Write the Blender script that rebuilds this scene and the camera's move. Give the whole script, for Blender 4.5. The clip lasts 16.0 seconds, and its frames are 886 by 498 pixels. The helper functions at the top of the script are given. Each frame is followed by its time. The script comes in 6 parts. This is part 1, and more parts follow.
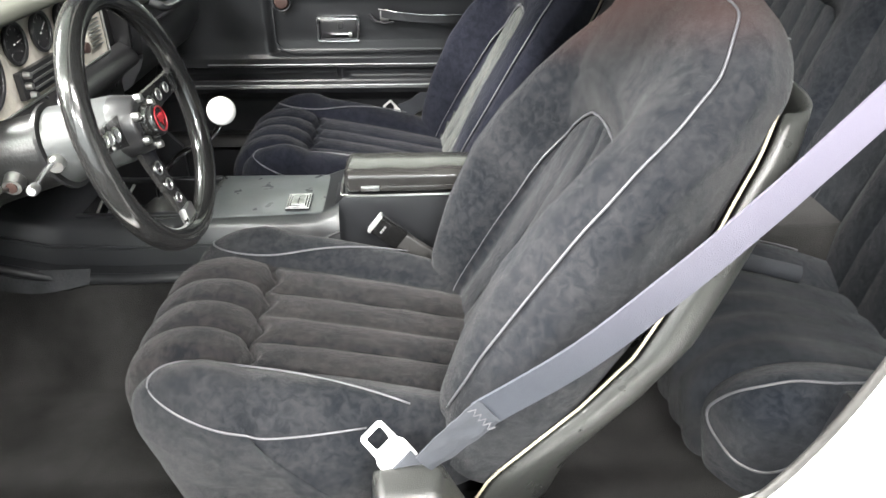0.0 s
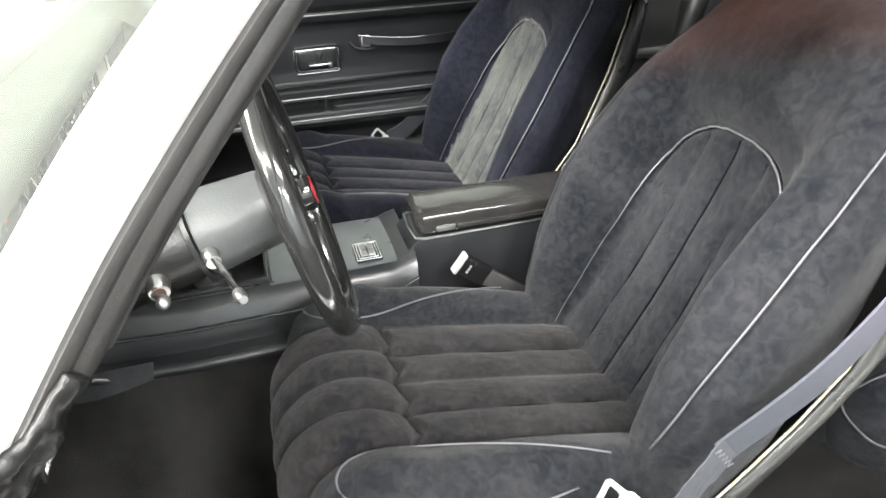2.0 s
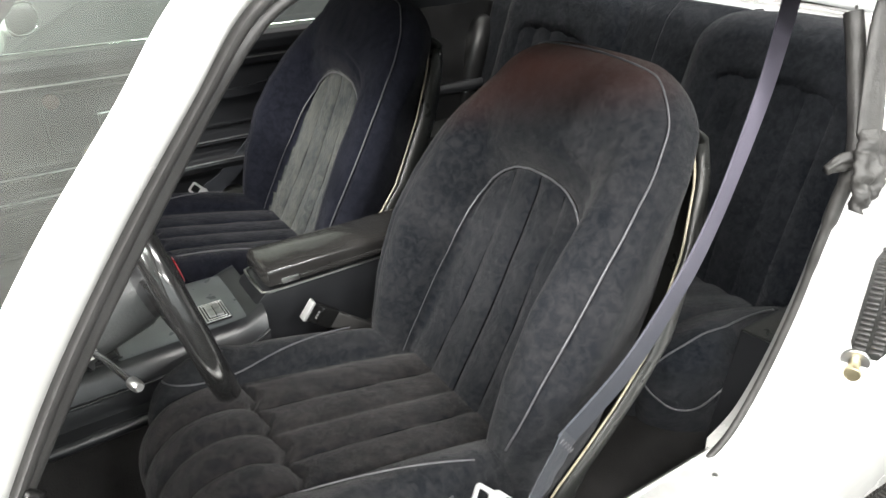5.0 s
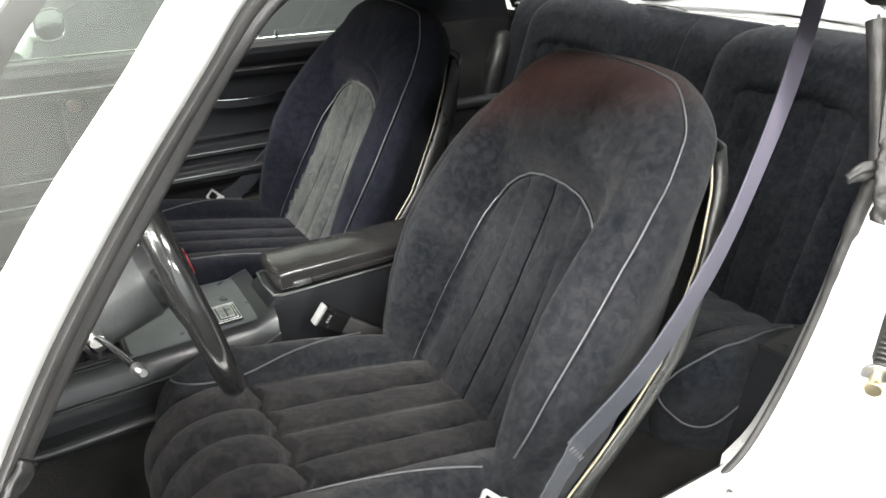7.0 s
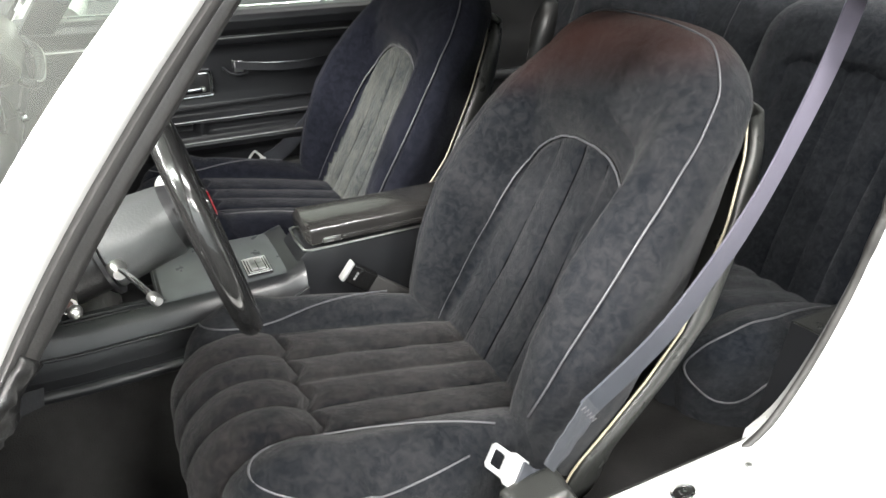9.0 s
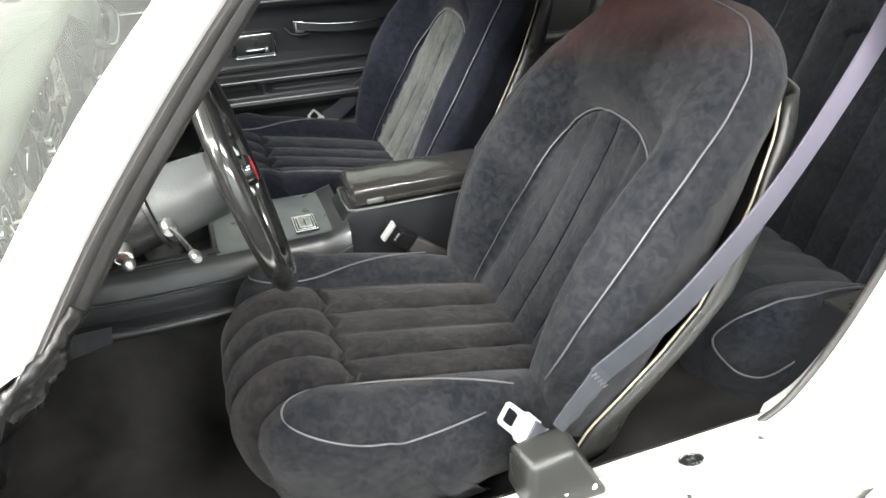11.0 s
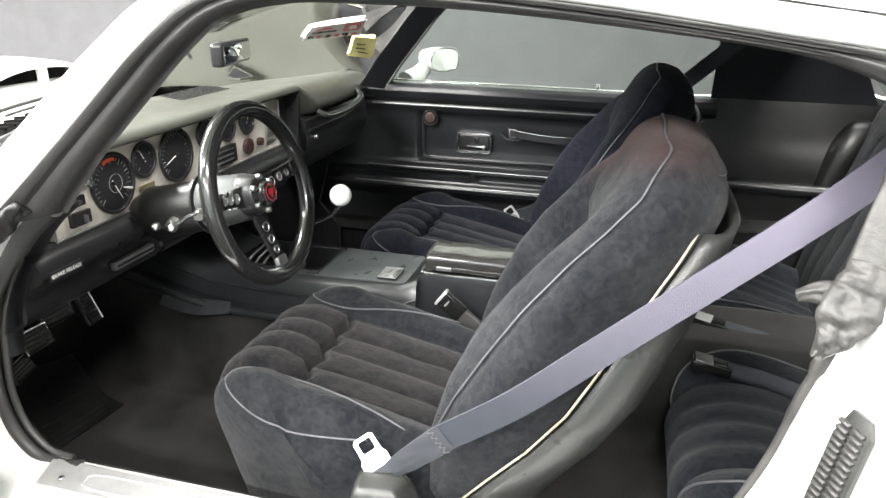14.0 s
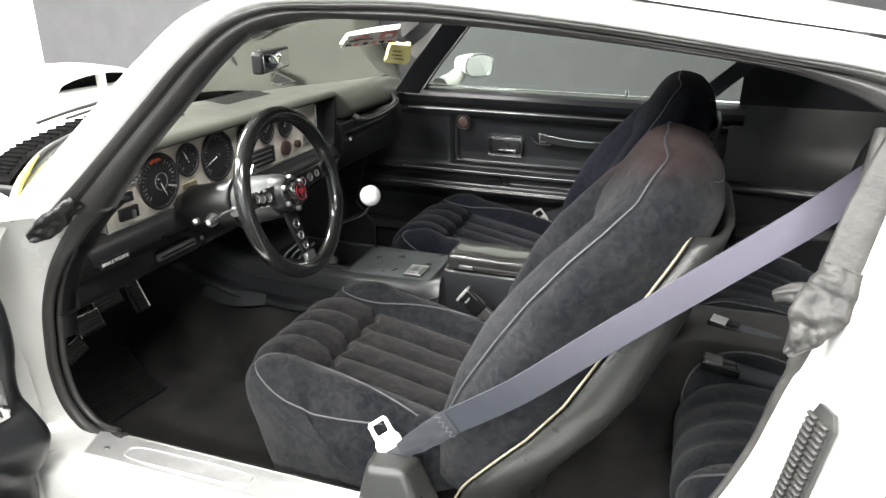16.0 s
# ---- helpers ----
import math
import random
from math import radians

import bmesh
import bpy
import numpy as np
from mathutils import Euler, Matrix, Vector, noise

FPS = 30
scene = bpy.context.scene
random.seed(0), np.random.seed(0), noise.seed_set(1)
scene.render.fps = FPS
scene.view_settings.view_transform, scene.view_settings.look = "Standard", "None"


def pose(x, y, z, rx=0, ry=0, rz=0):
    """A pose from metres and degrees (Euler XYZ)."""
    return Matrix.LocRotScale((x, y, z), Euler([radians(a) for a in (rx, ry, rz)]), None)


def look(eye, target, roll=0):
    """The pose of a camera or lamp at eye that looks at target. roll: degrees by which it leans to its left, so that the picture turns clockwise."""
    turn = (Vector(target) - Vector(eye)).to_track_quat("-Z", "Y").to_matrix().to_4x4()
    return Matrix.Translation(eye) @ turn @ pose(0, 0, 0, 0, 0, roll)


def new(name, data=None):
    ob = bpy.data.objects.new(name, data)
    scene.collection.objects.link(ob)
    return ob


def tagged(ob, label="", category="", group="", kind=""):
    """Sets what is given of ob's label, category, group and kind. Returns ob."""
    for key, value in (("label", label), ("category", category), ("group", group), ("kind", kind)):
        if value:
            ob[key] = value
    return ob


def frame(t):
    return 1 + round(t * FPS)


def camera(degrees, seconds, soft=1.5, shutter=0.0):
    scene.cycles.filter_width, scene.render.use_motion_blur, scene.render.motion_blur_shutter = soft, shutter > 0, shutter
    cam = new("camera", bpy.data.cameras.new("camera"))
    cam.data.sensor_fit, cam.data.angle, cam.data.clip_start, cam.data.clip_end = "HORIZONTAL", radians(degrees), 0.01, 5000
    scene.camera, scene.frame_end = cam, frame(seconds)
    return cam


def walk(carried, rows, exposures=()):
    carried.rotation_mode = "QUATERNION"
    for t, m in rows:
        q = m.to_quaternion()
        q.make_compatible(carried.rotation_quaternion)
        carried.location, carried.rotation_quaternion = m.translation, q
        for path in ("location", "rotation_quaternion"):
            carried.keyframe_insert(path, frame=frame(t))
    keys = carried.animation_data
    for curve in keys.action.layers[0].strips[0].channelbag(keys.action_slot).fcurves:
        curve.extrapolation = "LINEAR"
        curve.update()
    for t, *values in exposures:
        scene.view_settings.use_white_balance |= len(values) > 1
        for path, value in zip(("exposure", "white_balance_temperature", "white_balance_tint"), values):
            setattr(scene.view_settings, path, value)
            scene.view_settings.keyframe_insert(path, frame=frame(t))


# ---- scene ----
EXPOSURES = [(0.0, 1.35), (1.0, 1.45), (1.6, 1.25), (2.4, 0.58), (3.0, -0.3), (3.6, -0.42), (4.2, 0.0), (4.8, 0.15), (7.5, 0.38), (9.7, 0.6), (11.8, 0.8), (12.5, 0.87), (13.2, 0.87), (14.0, 0.85), (15.0, 0.72), (16.0, 0.48)]
cam = camera(64.6, 16.0)
PATH = [
    (0, (-0.061, -1.277, 1.153), (0.02, 0.462, 0.168), -0.4),
    (0.5, (-0.105, -1.373, 1.151), (-0.033, 0.383, 0.197), -0.6),
    (1, (-0.211, -1.346, 1.149), (-0.109, 0.404, 0.186), -1.2),
    (1.5, (-0.361, -1.279, 1.195), (-0.218, 0.47, 0.235), -2.0),
    (2, (-0.414, -1.142, 1.183), (0.012, 0.549, 0.202), -3.0),
    (2.5, (-0.453, -1.025, 1.183), (0.135, 0.565, 0.122), -2.4),
    (3, (-0.496, -0.983, 1.177), (0.129, 0.477, -0.038), -1.6),
    (3.5, (-0.467, -1.061, 1.218), (0.165, 0.342, -0.06), -1.8),
    (4, (-0.461, -1.139, 1.245), (0.18, 0.272, -0.019), -1.9),
    (4.5, (-0.477, -1.181, 1.275), (0.264, 0.346, 0.216), -2.2),
    (5, (-0.49, -1.187, 1.267), (0.439, 0.309, 0.319), -1.8),
    (7.5, (-0.485, -1.203, 1.226), (0.401, 0.36, 0.346), -0.6),
    (8, (-0.464, -1.212, 1.216), (0.372, 0.373, 0.329), -0.7),
    (8.5, (-0.459, -1.223, 1.216), (0.337, 0.37, 0.307), -0.8),
    (9, (-0.462, -1.23, 1.205), (0.306, 0.363, 0.27), -0.9),
    (9.5, (-0.463, -1.227, 1.178), (0.268, 0.355, 0.196), -0.9),
    (9.7, (-0.459, -1.226, 1.173), (0.243, 0.342, 0.148), -1.0),
    (11.8, (-0.323, -1.383, 1.302), (0.11, 0.279, 0.279), -1.0),
    (12, (-0.268, -1.411, 1.308), (0.12, 0.304, 0.354), -0.9),
    (12.5, (-0.162, -1.489, 1.273), (0.029, 0.334, 0.472), -0.2),
    (13, (-0.092, -1.606, 1.261), (-0.13, 0.248, 0.513), -0.1),
    (13.5, (0.093, -1.575, 1.213), (-0.187, 0.27, 0.494), 0.2),
    (14, (0.235, -1.505, 1.213), (-0.245, 0.305, 0.508), 0.3),
    (14.5, (0.261, -1.471, 1.237), (-0.291, 0.32, 0.54), 0.3),
    (15, (0.33, -1.519, 1.242), (-0.249, 0.264, 0.547), 0.1),
    (15.5, (0.344, -1.558, 1.246), (-0.252, 0.218, 0.546), 0.1),
    (16, (0.31, -1.56, 1.234), (-0.299, 0.212, 0.534), 0.0),
]
walk(cam, [(t, look(eye, target, roll)) for t, eye, target, roll in PATH], EXPOSURES)
# ---- end of path ----

# ---- light ----
world = bpy.data.worlds.new("world")
scene.world = world
world.use_nodes = True
world.node_tree.nodes["Background"].inputs[0].default_value = (0.9, 0.95, 1.0, 1)
world.node_tree.nodes["Background"].inputs[1].default_value = 0.05


def ceiling_lamp(x, y, z, sx, sy, power):
    data = bpy.data.lights.new("lamp", "AREA")
    data.shape, data.size, data.size_y, data.energy, data.color = "RECTANGLE", sx, sy, power, (1.0, 0.98, 0.95)
    ob = new("lamp", data)
    ob.matrix_world = pose(x, y, z)
    return ob


CEIL = 3.3
# overhead panels out of view; the outlying ones are added to brighten the cabin
LAMPS = [(-1.7, -2.4, 110), (0.9, -2.4, 110), (-1.7, -4.5, 240), (0.9, -4.5, 240), (-3.0, 0.0, 380), (0.9, 0.6, 80), (-4.6, -0.5, 380), (-3.8, -2.4, 260), (-6.6, -1.2, 400), (-6.6, -3.2, 400)]
for lx, ly, power in LAMPS:
    ceiling_lamp(lx, ly, CEIL - 0.06, 1.4, 0.5, power)


# ---- materials ----
def mat(name, color, rough=0.6, metal=0.0, grain=0.0, scale=300.0, vary=0.15, vscale=6.0, sheen=0.0, coat=0.0, spec=0.5, dirt=None, gloss_vary=0.08):
    """A surface with two scales of variation: blotches in the colour, and fine grain in the relief."""
    m = bpy.data.materials.new(name)
    m.use_nodes = True
    nt = m.node_tree
    b = nt.nodes["Principled BSDF"]
    b.inputs["Roughness"].default_value = rough
    b.inputs["Metallic"].default_value = metal
    b.inputs["Sheen Weight"].default_value = sheen
    b.inputs["Sheen Roughness"].default_value = 0.4
    b.inputs["Coat Weight"].default_value = coat
    b.inputs["Coat Roughness"].default_value = 0.08
    b.inputs["Specular IOR Level"].default_value = spec
    co = nt.nodes.new("ShaderNodeTexCoord")
    n1 = nt.nodes.new("ShaderNodeTexNoise")
    n1.inputs["Scale"].default_value, n1.inputs["Detail"].default_value = vscale, 6
    nt.links.new(co.outputs["Object"], n1.inputs["Vector"])
    ramp = nt.nodes.new("ShaderNodeMix")
    ramp.data_type = "RGBA"
    c = Vector(color)
    lo = dirt if dirt else tuple(c * (1 - vary))
    ramp.inputs["A"].default_value = (*lo, 1)
    ramp.inputs["B"].default_value = (*(c * (1 + vary)), 1)
    mr = nt.nodes.new("ShaderNodeMapRange")
    mr.inputs["From Min"].default_value, mr.inputs["From Max"].default_value = 0.3, 0.7
    nt.links.new(n1.outputs["Fac"], mr.inputs["Value"])
    nt.links.new(mr.outputs["Result"], ramp.inputs["Factor"])
    nt.links.new(ramp.outputs["Result"], b.inputs["Base Color"])
    rr = nt.nodes.new("ShaderNodeMapRange")
    rr.inputs["To Min"].default_value, rr.inputs["To Max"].default_value = max(0.02, rough - gloss_vary), min(1, rough + gloss_vary)
    n3 = nt.nodes.new("ShaderNodeTexNoise")
    n3.inputs["Scale"].default_value = vscale * 3.3
    nt.links.new(co.outputs["Object"], n3.inputs["Vector"])
    nt.links.new(n3.outputs["Fac"], rr.inputs["Value"])
    nt.links.new(rr.outputs["Result"], b.inputs["Roughness"])
    if grain:
        n2 = nt.nodes.new("ShaderNodeTexNoise")
        n2.inputs["Scale"].default_value, n2.inputs["Detail"].default_value = scale, 3
        nt.links.new(co.outputs["Object"], n2.inputs["Vector"])
        bump = nt.nodes.new("ShaderNodeBump")
        bump.inputs["Strength"].default_value, bump.inputs["Distance"].default_value = grain, 0.002
        nt.links.new(n2.outputs["Fac"], bump.inputs["Height"])
        nt.links.new(bump.outputs["Normal"], b.inputs["Normal"])
    return m


def glass_mat(name, color, rough=0.0, haze=0.0):
    m = bpy.data.materials.new(name)
    m.use_nodes = True
    nt = m.node_tree
    nt.nodes.remove(nt.nodes["Principled BSDF"])
    t, g, mix, fr = (nt.nodes.new("ShaderNode" + k) for k in ("BsdfTransparent", "BsdfGlossy", "MixShader", "Fresnel"))
    t.inputs[0].default_value = (*color, 1)
    g.inputs["Roughness"].default_value = rough
    fr.inputs["IOR"].default_value = 1.55
    nt.links.new(fr.outputs[0], mix.inputs[0])
    nt.links.new(t.outputs[0], mix.inputs[1])
    nt.links.new(g.outputs[0], mix.inputs[2])
    out = mix.outputs[0]
    # pale diffuse film standing in for the milky reflections on the windshield
    if haze:
        film, over, n, r = (nt.nodes.new("ShaderNode" + k) for k in ("BsdfDiffuse", "MixShader", "TexNoise", "MapRange"))
        film.inputs[0].default_value = (0.72, 0.76, 0.70, 1)
        n.inputs["Scale"].default_value, n.inputs["Detail"].default_value = 5.0, 6
        r.inputs["From Min"].default_value, r.inputs["From Max"].default_value = 0.3, 0.7
        r.inputs["To Min"].default_value, r.inputs["To Max"].default_value = haze * 0.6, haze * 1.4
        nt.links.new(n.outputs["Fac"], r.inputs["Value"])
        nt.links.new(r.outputs["Result"], over.inputs[0])
        nt.links.new(out, over.inputs[1])
        nt.links.new(film.outputs[0], over.inputs[2])
        out = over.outputs[0]
    nt.links.new(out, nt.nodes["Material Output"].inputs[0])
    return m


def velour(name, color, sheen, fade=False):
    """Brushed pile: smudges where the nap lies another way, and a fine fuzzy grain."""
    m = mat(name, color, 0.95, grain=0.7, scale=1100, vary=0.0, sheen=sheen, spec=0.12)
    nt = m.node_tree
    b = nt.nodes["Principled BSDF"]
    co = nt.nodes.new("ShaderNodeTexCoord")
    facs = []
    for scale, lo, hi, dist in ((9.0, 0.34, 0.66, 0.5), (70.0, 0.37, 0.66, 0.9)):
        n = nt.nodes.new("ShaderNodeTexNoise")
        n.inputs["Scale"].default_value, n.inputs["Detail"].default_value, n.inputs["Distortion"].default_value = scale, 7, dist
        nt.links.new(co.outputs["Object"], n.inputs["Vector"])
        r = nt.nodes.new("ShaderNodeMapRange")
        r.inputs["From Min"].default_value, r.inputs["From Max"].default_value = lo, hi
        nt.links.new(n.outputs["Fac"], r.inputs["Value"])
        facs.append(r.outputs["Result"])
    add = nt.nodes.new("ShaderNodeMath")
    add.operation, add.inputs[1].default_value = "MULTIPLY_ADD", 0.42
    nt.links.new(facs[0], add.inputs[0])
    half = nt.nodes.new("ShaderNodeMath")
    half.operation, half.inputs[1].default_value = "MULTIPLY", 0.58
    nt.links.new(facs[1], half.inputs[0])
    nt.links.new(half.outputs[0], add.inputs[2])
    mix = nt.nodes.new("ShaderNodeMix")
    mix.data_type = "RGBA"
    c = Vector(color)
    mix.inputs["A"].default_value = (c[0] * 0.34, c[1] * 0.40, c[2] * 0.50, 1)
    mix.inputs["B"].default_value = (c[0] * 1.90, c[1] * 1.72, c[2] * 1.62, 1)
    nt.links.new(add.outputs[0], mix.inputs["Factor"])
    bump = next(n for n in nt.nodes if n.bl_idname == "ShaderNodeBump")
    wave, soft = nt.nodes.new("ShaderNodeTexNoise"), nt.nodes.new("ShaderNodeBump")
    wave.inputs["Scale"].default_value, wave.inputs["Detail"].default_value = 22.0, 4
    soft.inputs["Strength"].default_value, soft.inputs["Distance"].default_value = 0.35, 0.012
    nt.links.new(co.outputs["Object"], wave.inputs["Vector"])
    nt.links.new(wave.outputs["Fac"], soft.inputs["Height"])
    nt.links.new(bump.outputs["Normal"], soft.inputs["Normal"])
    nt.links.new(soft.outputs["Normal"], b.inputs["Normal"])
    out = mix.outputs["Result"]
    if fade:
        # sun-bleached brown at the top of the headrest
        sep, ramp, tint, lean = (nt.nodes.new("ShaderNode" + k) for k in ("SeparateXYZ", "MapRange", "Mix", "Math"))
        nt.links.new(co.outputs["Object"], sep.inputs[0])
        lean.operation, lean.inputs[1].default_value = "MULTIPLY_ADD", 0.30
        nt.links.new(sep.outputs["Y"], lean.inputs[0])
        nt.links.new(sep.outputs["Z"], lean.inputs[2])
        nt.links.new(lean.outputs[0], ramp.inputs["Value"])
        ramp.interpolation_type = "SMOOTHSTEP"
        ramp.inputs["From Min"].default_value, ramp.inputs["From Max"].default_value = 0.79, 0.93
        ramp.inputs["To Max"].default_value = 0.72
        tint.data_type = "RGBA"
        tint.inputs["B"].default_value = (0.072, 0.025, 0.017, 1)
        nt.links.new(ramp.outputs["Result"], tint.inputs["Factor"])
        nt.links.new(out, tint.inputs["A"])
        out = tint.outputs["Result"]
    nt.links.new(out, b.inputs["Base Color"])
    return m


WHITE = mat("white_paint", (0.72, 0.72, 0.70), 0.25, vary=0.02, coat=0.6)
VELOUR = velour("black_velour", (0.0122, 0.0136, 0.0156), 0.09, fade=True)
VELOUR_WARM = velour("brown_black_velour", (0.0130, 0.0127, 0.0134), 0.09)
# passenger seat light put into the cloth: pale lit pleats, dark shaded rest
VELOUR_LIT = velour("lit_grey_velour", (0.042, 0.047, 0.044), 0.22)
VELOUR_SHADED = velour("shaded_blue_velour", (0.0055, 0.0064, 0.0105), 0.06)
VELOUR_DK = velour("dark_velour", (0.0115, 0.0138, 0.0172), 0.11)
SEAMSHADE = mat("black_groove_shade", (0.005, 0.005, 0.006), 0.95, vary=0.3, vscale=60, spec=0.03)
PIPING = mat("grey_piping", (0.085, 0.085, 0.092), 0.34, vary=0.2, vscale=30)
VINYL = mat("black_vinyl", (0.0165, 0.0172, 0.0190), 0.32, grain=0.03, scale=500, vary=0.12, vscale=6, coat=0.10, gloss_vary=0.025)
SHELL = mat("seat_shell_plastic", (0.025, 0.026, 0.0245), 0.30, grain=0.3, scale=600, vary=0.15)
CREAM = mat("cream_edge_trim", (0.30, 0.27, 0.20), 0.4, vary=0.2, vscale=20)
CARPET = mat("black_carpet", (0.0180, 0.0175, 0.0172), 1.0, grain=1.0, scale=420, vary=0.6, vscale=7, sheen=0.08, spec=0.1)
RUBBER = mat("black_rubber", (0.042, 0.041, 0.040), 0.45, grain=0.2, scale=200, vary=0.25)
OLDRUBBER = mat("weathered_grey_rubber", (0.038, 0.037, 0.035), 0.5, grain=0.6, scale=120, vary=0.4, vscale=25)
CHROME = mat("chrome", (0.75, 0.75, 0.76), 0.14, metal=1.0, vary=0.05)
STEEL = mat("brushed_steel", (0.58, 0.58, 0.57), 0.32, metal=1.0, vary=0.1, vscale=30)
PLASTIC = mat("black_plastic", (0.014, 0.014, 0.015), 0.3, grain=0.1, scale=500)
PEDALRUBBER = mat("shiny_pedal_rubber", (0.14, 0.143, 0.138), 0.26, grain=0.3, scale=150, vary=0.3, vscale=20)
HEELPAD = mat("worn_heel_pad", (0.014, 0.0138, 0.0138), 0.42, grain=0.5, scale=160, vary=0.45, vscale=16)
FELT = mat("grey_insulation_felt", (0.030, 0.031, 0.033), 0.95, grain=0.6, scale=200, vary=0.3, vscale=20, spec=0.1)
COWLBLACK = mat("matte_black_cowl", (0.008, 0.008, 0.008), 0.9, grain=0.3, scale=200, vary=0.3, vscale=30, spec=0.0)
GLOSSBLACK = mat("gloss_black", (0.010, 0.010, 0.010), 0.12, coat=0.5)
WEBBING = mat("lilac_grey_webbing", (0.108, 0.101, 0.132), 0.7, grain=0.6, scale=700, vary=0.2, vscale=8)
# shade and sheen put into the webbing colour: slate below, lilac towards the top
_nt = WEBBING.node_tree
_co, _sep, _ramp, _shade = (_nt.nodes.new("ShaderNode" + k) for k in ("TexCoord", "SeparateXYZ", "MapRange", "Mix"))
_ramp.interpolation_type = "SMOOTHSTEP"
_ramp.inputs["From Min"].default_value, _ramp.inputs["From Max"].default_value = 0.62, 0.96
_shade.data_type = "RGBA"
_shade.inputs["A"].default_value, _shade.inputs["B"].default_value = (0.026, 0.030, 0.040, 1), (0.135, 0.125, 0.165, 1)
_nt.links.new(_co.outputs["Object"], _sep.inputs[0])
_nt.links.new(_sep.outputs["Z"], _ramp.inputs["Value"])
_nt.links.new(_ramp.outputs["Result"], _shade.inputs["Factor"])
_nt.links.new(_shade.outputs["Result"], _nt.nodes["Principled BSDF"].inputs["Base Color"])
WEBBING_DK = mat("dark_webbing", (0.028, 0.031, 0.038), 0.7, grain=0.6, scale=700, vary=0.25, vscale=10)
DASHTOP = mat("olive_grey_dash_pad", (0.050, 0.052, 0.043), 0.42, grain=0.06, scale=450, vary=0.12)
ALU = mat("engine_turned_aluminium", (0.72, 0.68, 0.60), 0.38, metal=0.3, grain=0.5, scale=160, vary=0.18, vscale=25)
IVORY = mat("white_knob", (0.85, 0.85, 0.84), 0.15, vary=0.02, coat=0.5)
GREYWALL = mat("grey_wall_paint", (0.075, 0.075, 0.079), 0.8, grain=0.02, scale=60, vary=0.06)
WHITEWALL = mat("white_wall_paint", (0.75, 0.75, 0.73), 0.8, grain=0.02, scale=60, vary=0.04)
MATTILE = mat("grey_floor_tile", (0.045, 0.045, 0.046), 0.6, grain=0.3, scale=150, vary=0.2)
RED = mat("red_enamel", (0.26, 0.012, 0.018), 0.3)
ORANGE = mat("orange_paint", (0.8, 0.12, 0.04), 0.5)
DARKVINYL = mat("worn_black_vinyl", (0.009, 0.009, 0.009), 0.33, grain=0.2, scale=300, vary=0.4, vscale=14)
NEARWALL = mat("teal_grey_wall_paint", (0.36, 0.40, 0.41), 0.8, grain=0.02, scale=60, vary=0.05)
TILE = mat("ribbed_tile_plastic", (0.060, 0.058, 0.055), 0.5, grain=0.3, scale=200, vary=0.3, vscale=12)
YELLOW = mat("yellow_edge_glint", (0.75, 0.65, 0.10), 0.5)
PAPER = mat("white_sticker", (0.8, 0.78, 0.76), 0.6)
GREY = mat("grey_plastic", (0.12, 0.125, 0.125), 0.45, grain=0.1, scale=400)
DIAL = mat("dial_face", (0.012, 0.012, 0.013), 0.5)
GLASS = glass_mat("tinted_glass", (0.80, 0.88, 0.82))
HAZEGLASS = glass_mat("hazy_tinted_glass", (0.76, 0.86, 0.80), 0.0, 0.030)
ALUPLATE = mat("scuff_aluminium", (0.80, 0.80, 0.79), 0.36, metal=0.7, grain=0.15, scale=120, vary=0.12, vscale=18)
BRASS = mat("yellow_zinc", (0.62, 0.55, 0.36), 0.35, metal=1.0, vary=0.15, vscale=60)
REDPALE = mat("faded_red_print", (0.62, 0.22, 0.20), 0.6)
YELLOWPALE = mat("faded_yellow_paper", (0.72, 0.66, 0.28), 0.6)
RIM = mat("worn_gloss_rim", (0.012, 0.012, 0.012), 0.17, grain=0.08, scale=90, vary=0.3, coat=0.4)
CONSOLETOP = mat("console_reflection_grey", (0.085, 0.092, 0.096), 0.30, grain=0.05, scale=300, vary=0.25, vscale=12, coat=0.35)
LEATHER = mat("shiny_creased_vinyl", (0.026, 0.025, 0.024), 0.22, grain=0.06, scale=60, vary=0.25, vscale=10, coat=0.5)
COLGREY = mat("light_grey_column", (0.055, 0.058, 0.058), 0.4, grain=0.12, scale=300)
SHELFGREY = mat("light_grey_shelf", (0.42, 0.43, 0.43), 0.7, grain=0.2, scale=200, vary=0.06)
STEELDK = mat("dull_trim_metal", (0.30, 0.30, 0.30), 0.35, metal=0.8, vary=0.2, vscale=20)
BROWN = mat("brown_knob", (0.045, 0.026, 0.022), 0.4)
SILVERPRINT = mat("silver_print", (0.28, 0.28, 0.28), 0.4)
MIRROR = mat("mirror_glass", (0.85, 0.87, 0.88), 0.03, metal=1.0, vary=0.01)


# ---- mesh helpers ----
def smooth_line(points, n):
    """n points along a smooth curve through the given ones."""
    p = [Vector(q) for q in points]
    out = []
    for i in range(n):
        s = i / (n - 1) * (len(p) - 1)
        k = min(int(s), len(p) - 2)
        f = s - k
        a, b, c, d = p[max(k - 1, 0)], p[k], p[k + 1], p[min(k + 2, len(p) - 1)]
        out.append(0.5 * (2 * b + (c - a) * f + (2 * a - 5 * b + 4 * c - d) * f * f + (3 * b - 3 * c + d - a) * f ** 3))
    return out


def put(name, me, material, parent=None, label="", smooth=True):
    ob = new(name, me)
    if material:
        me.materials.append(material)
    if smooth:
        me.polygons.foreach_set("use_smooth", [True] * len(me.polygons))
    if parent:
        ob.parent = parent
        ob.matrix_parent_inverse = parent.matrix_world.inverted()
    if label:
        ob["label"] = label
    return ob


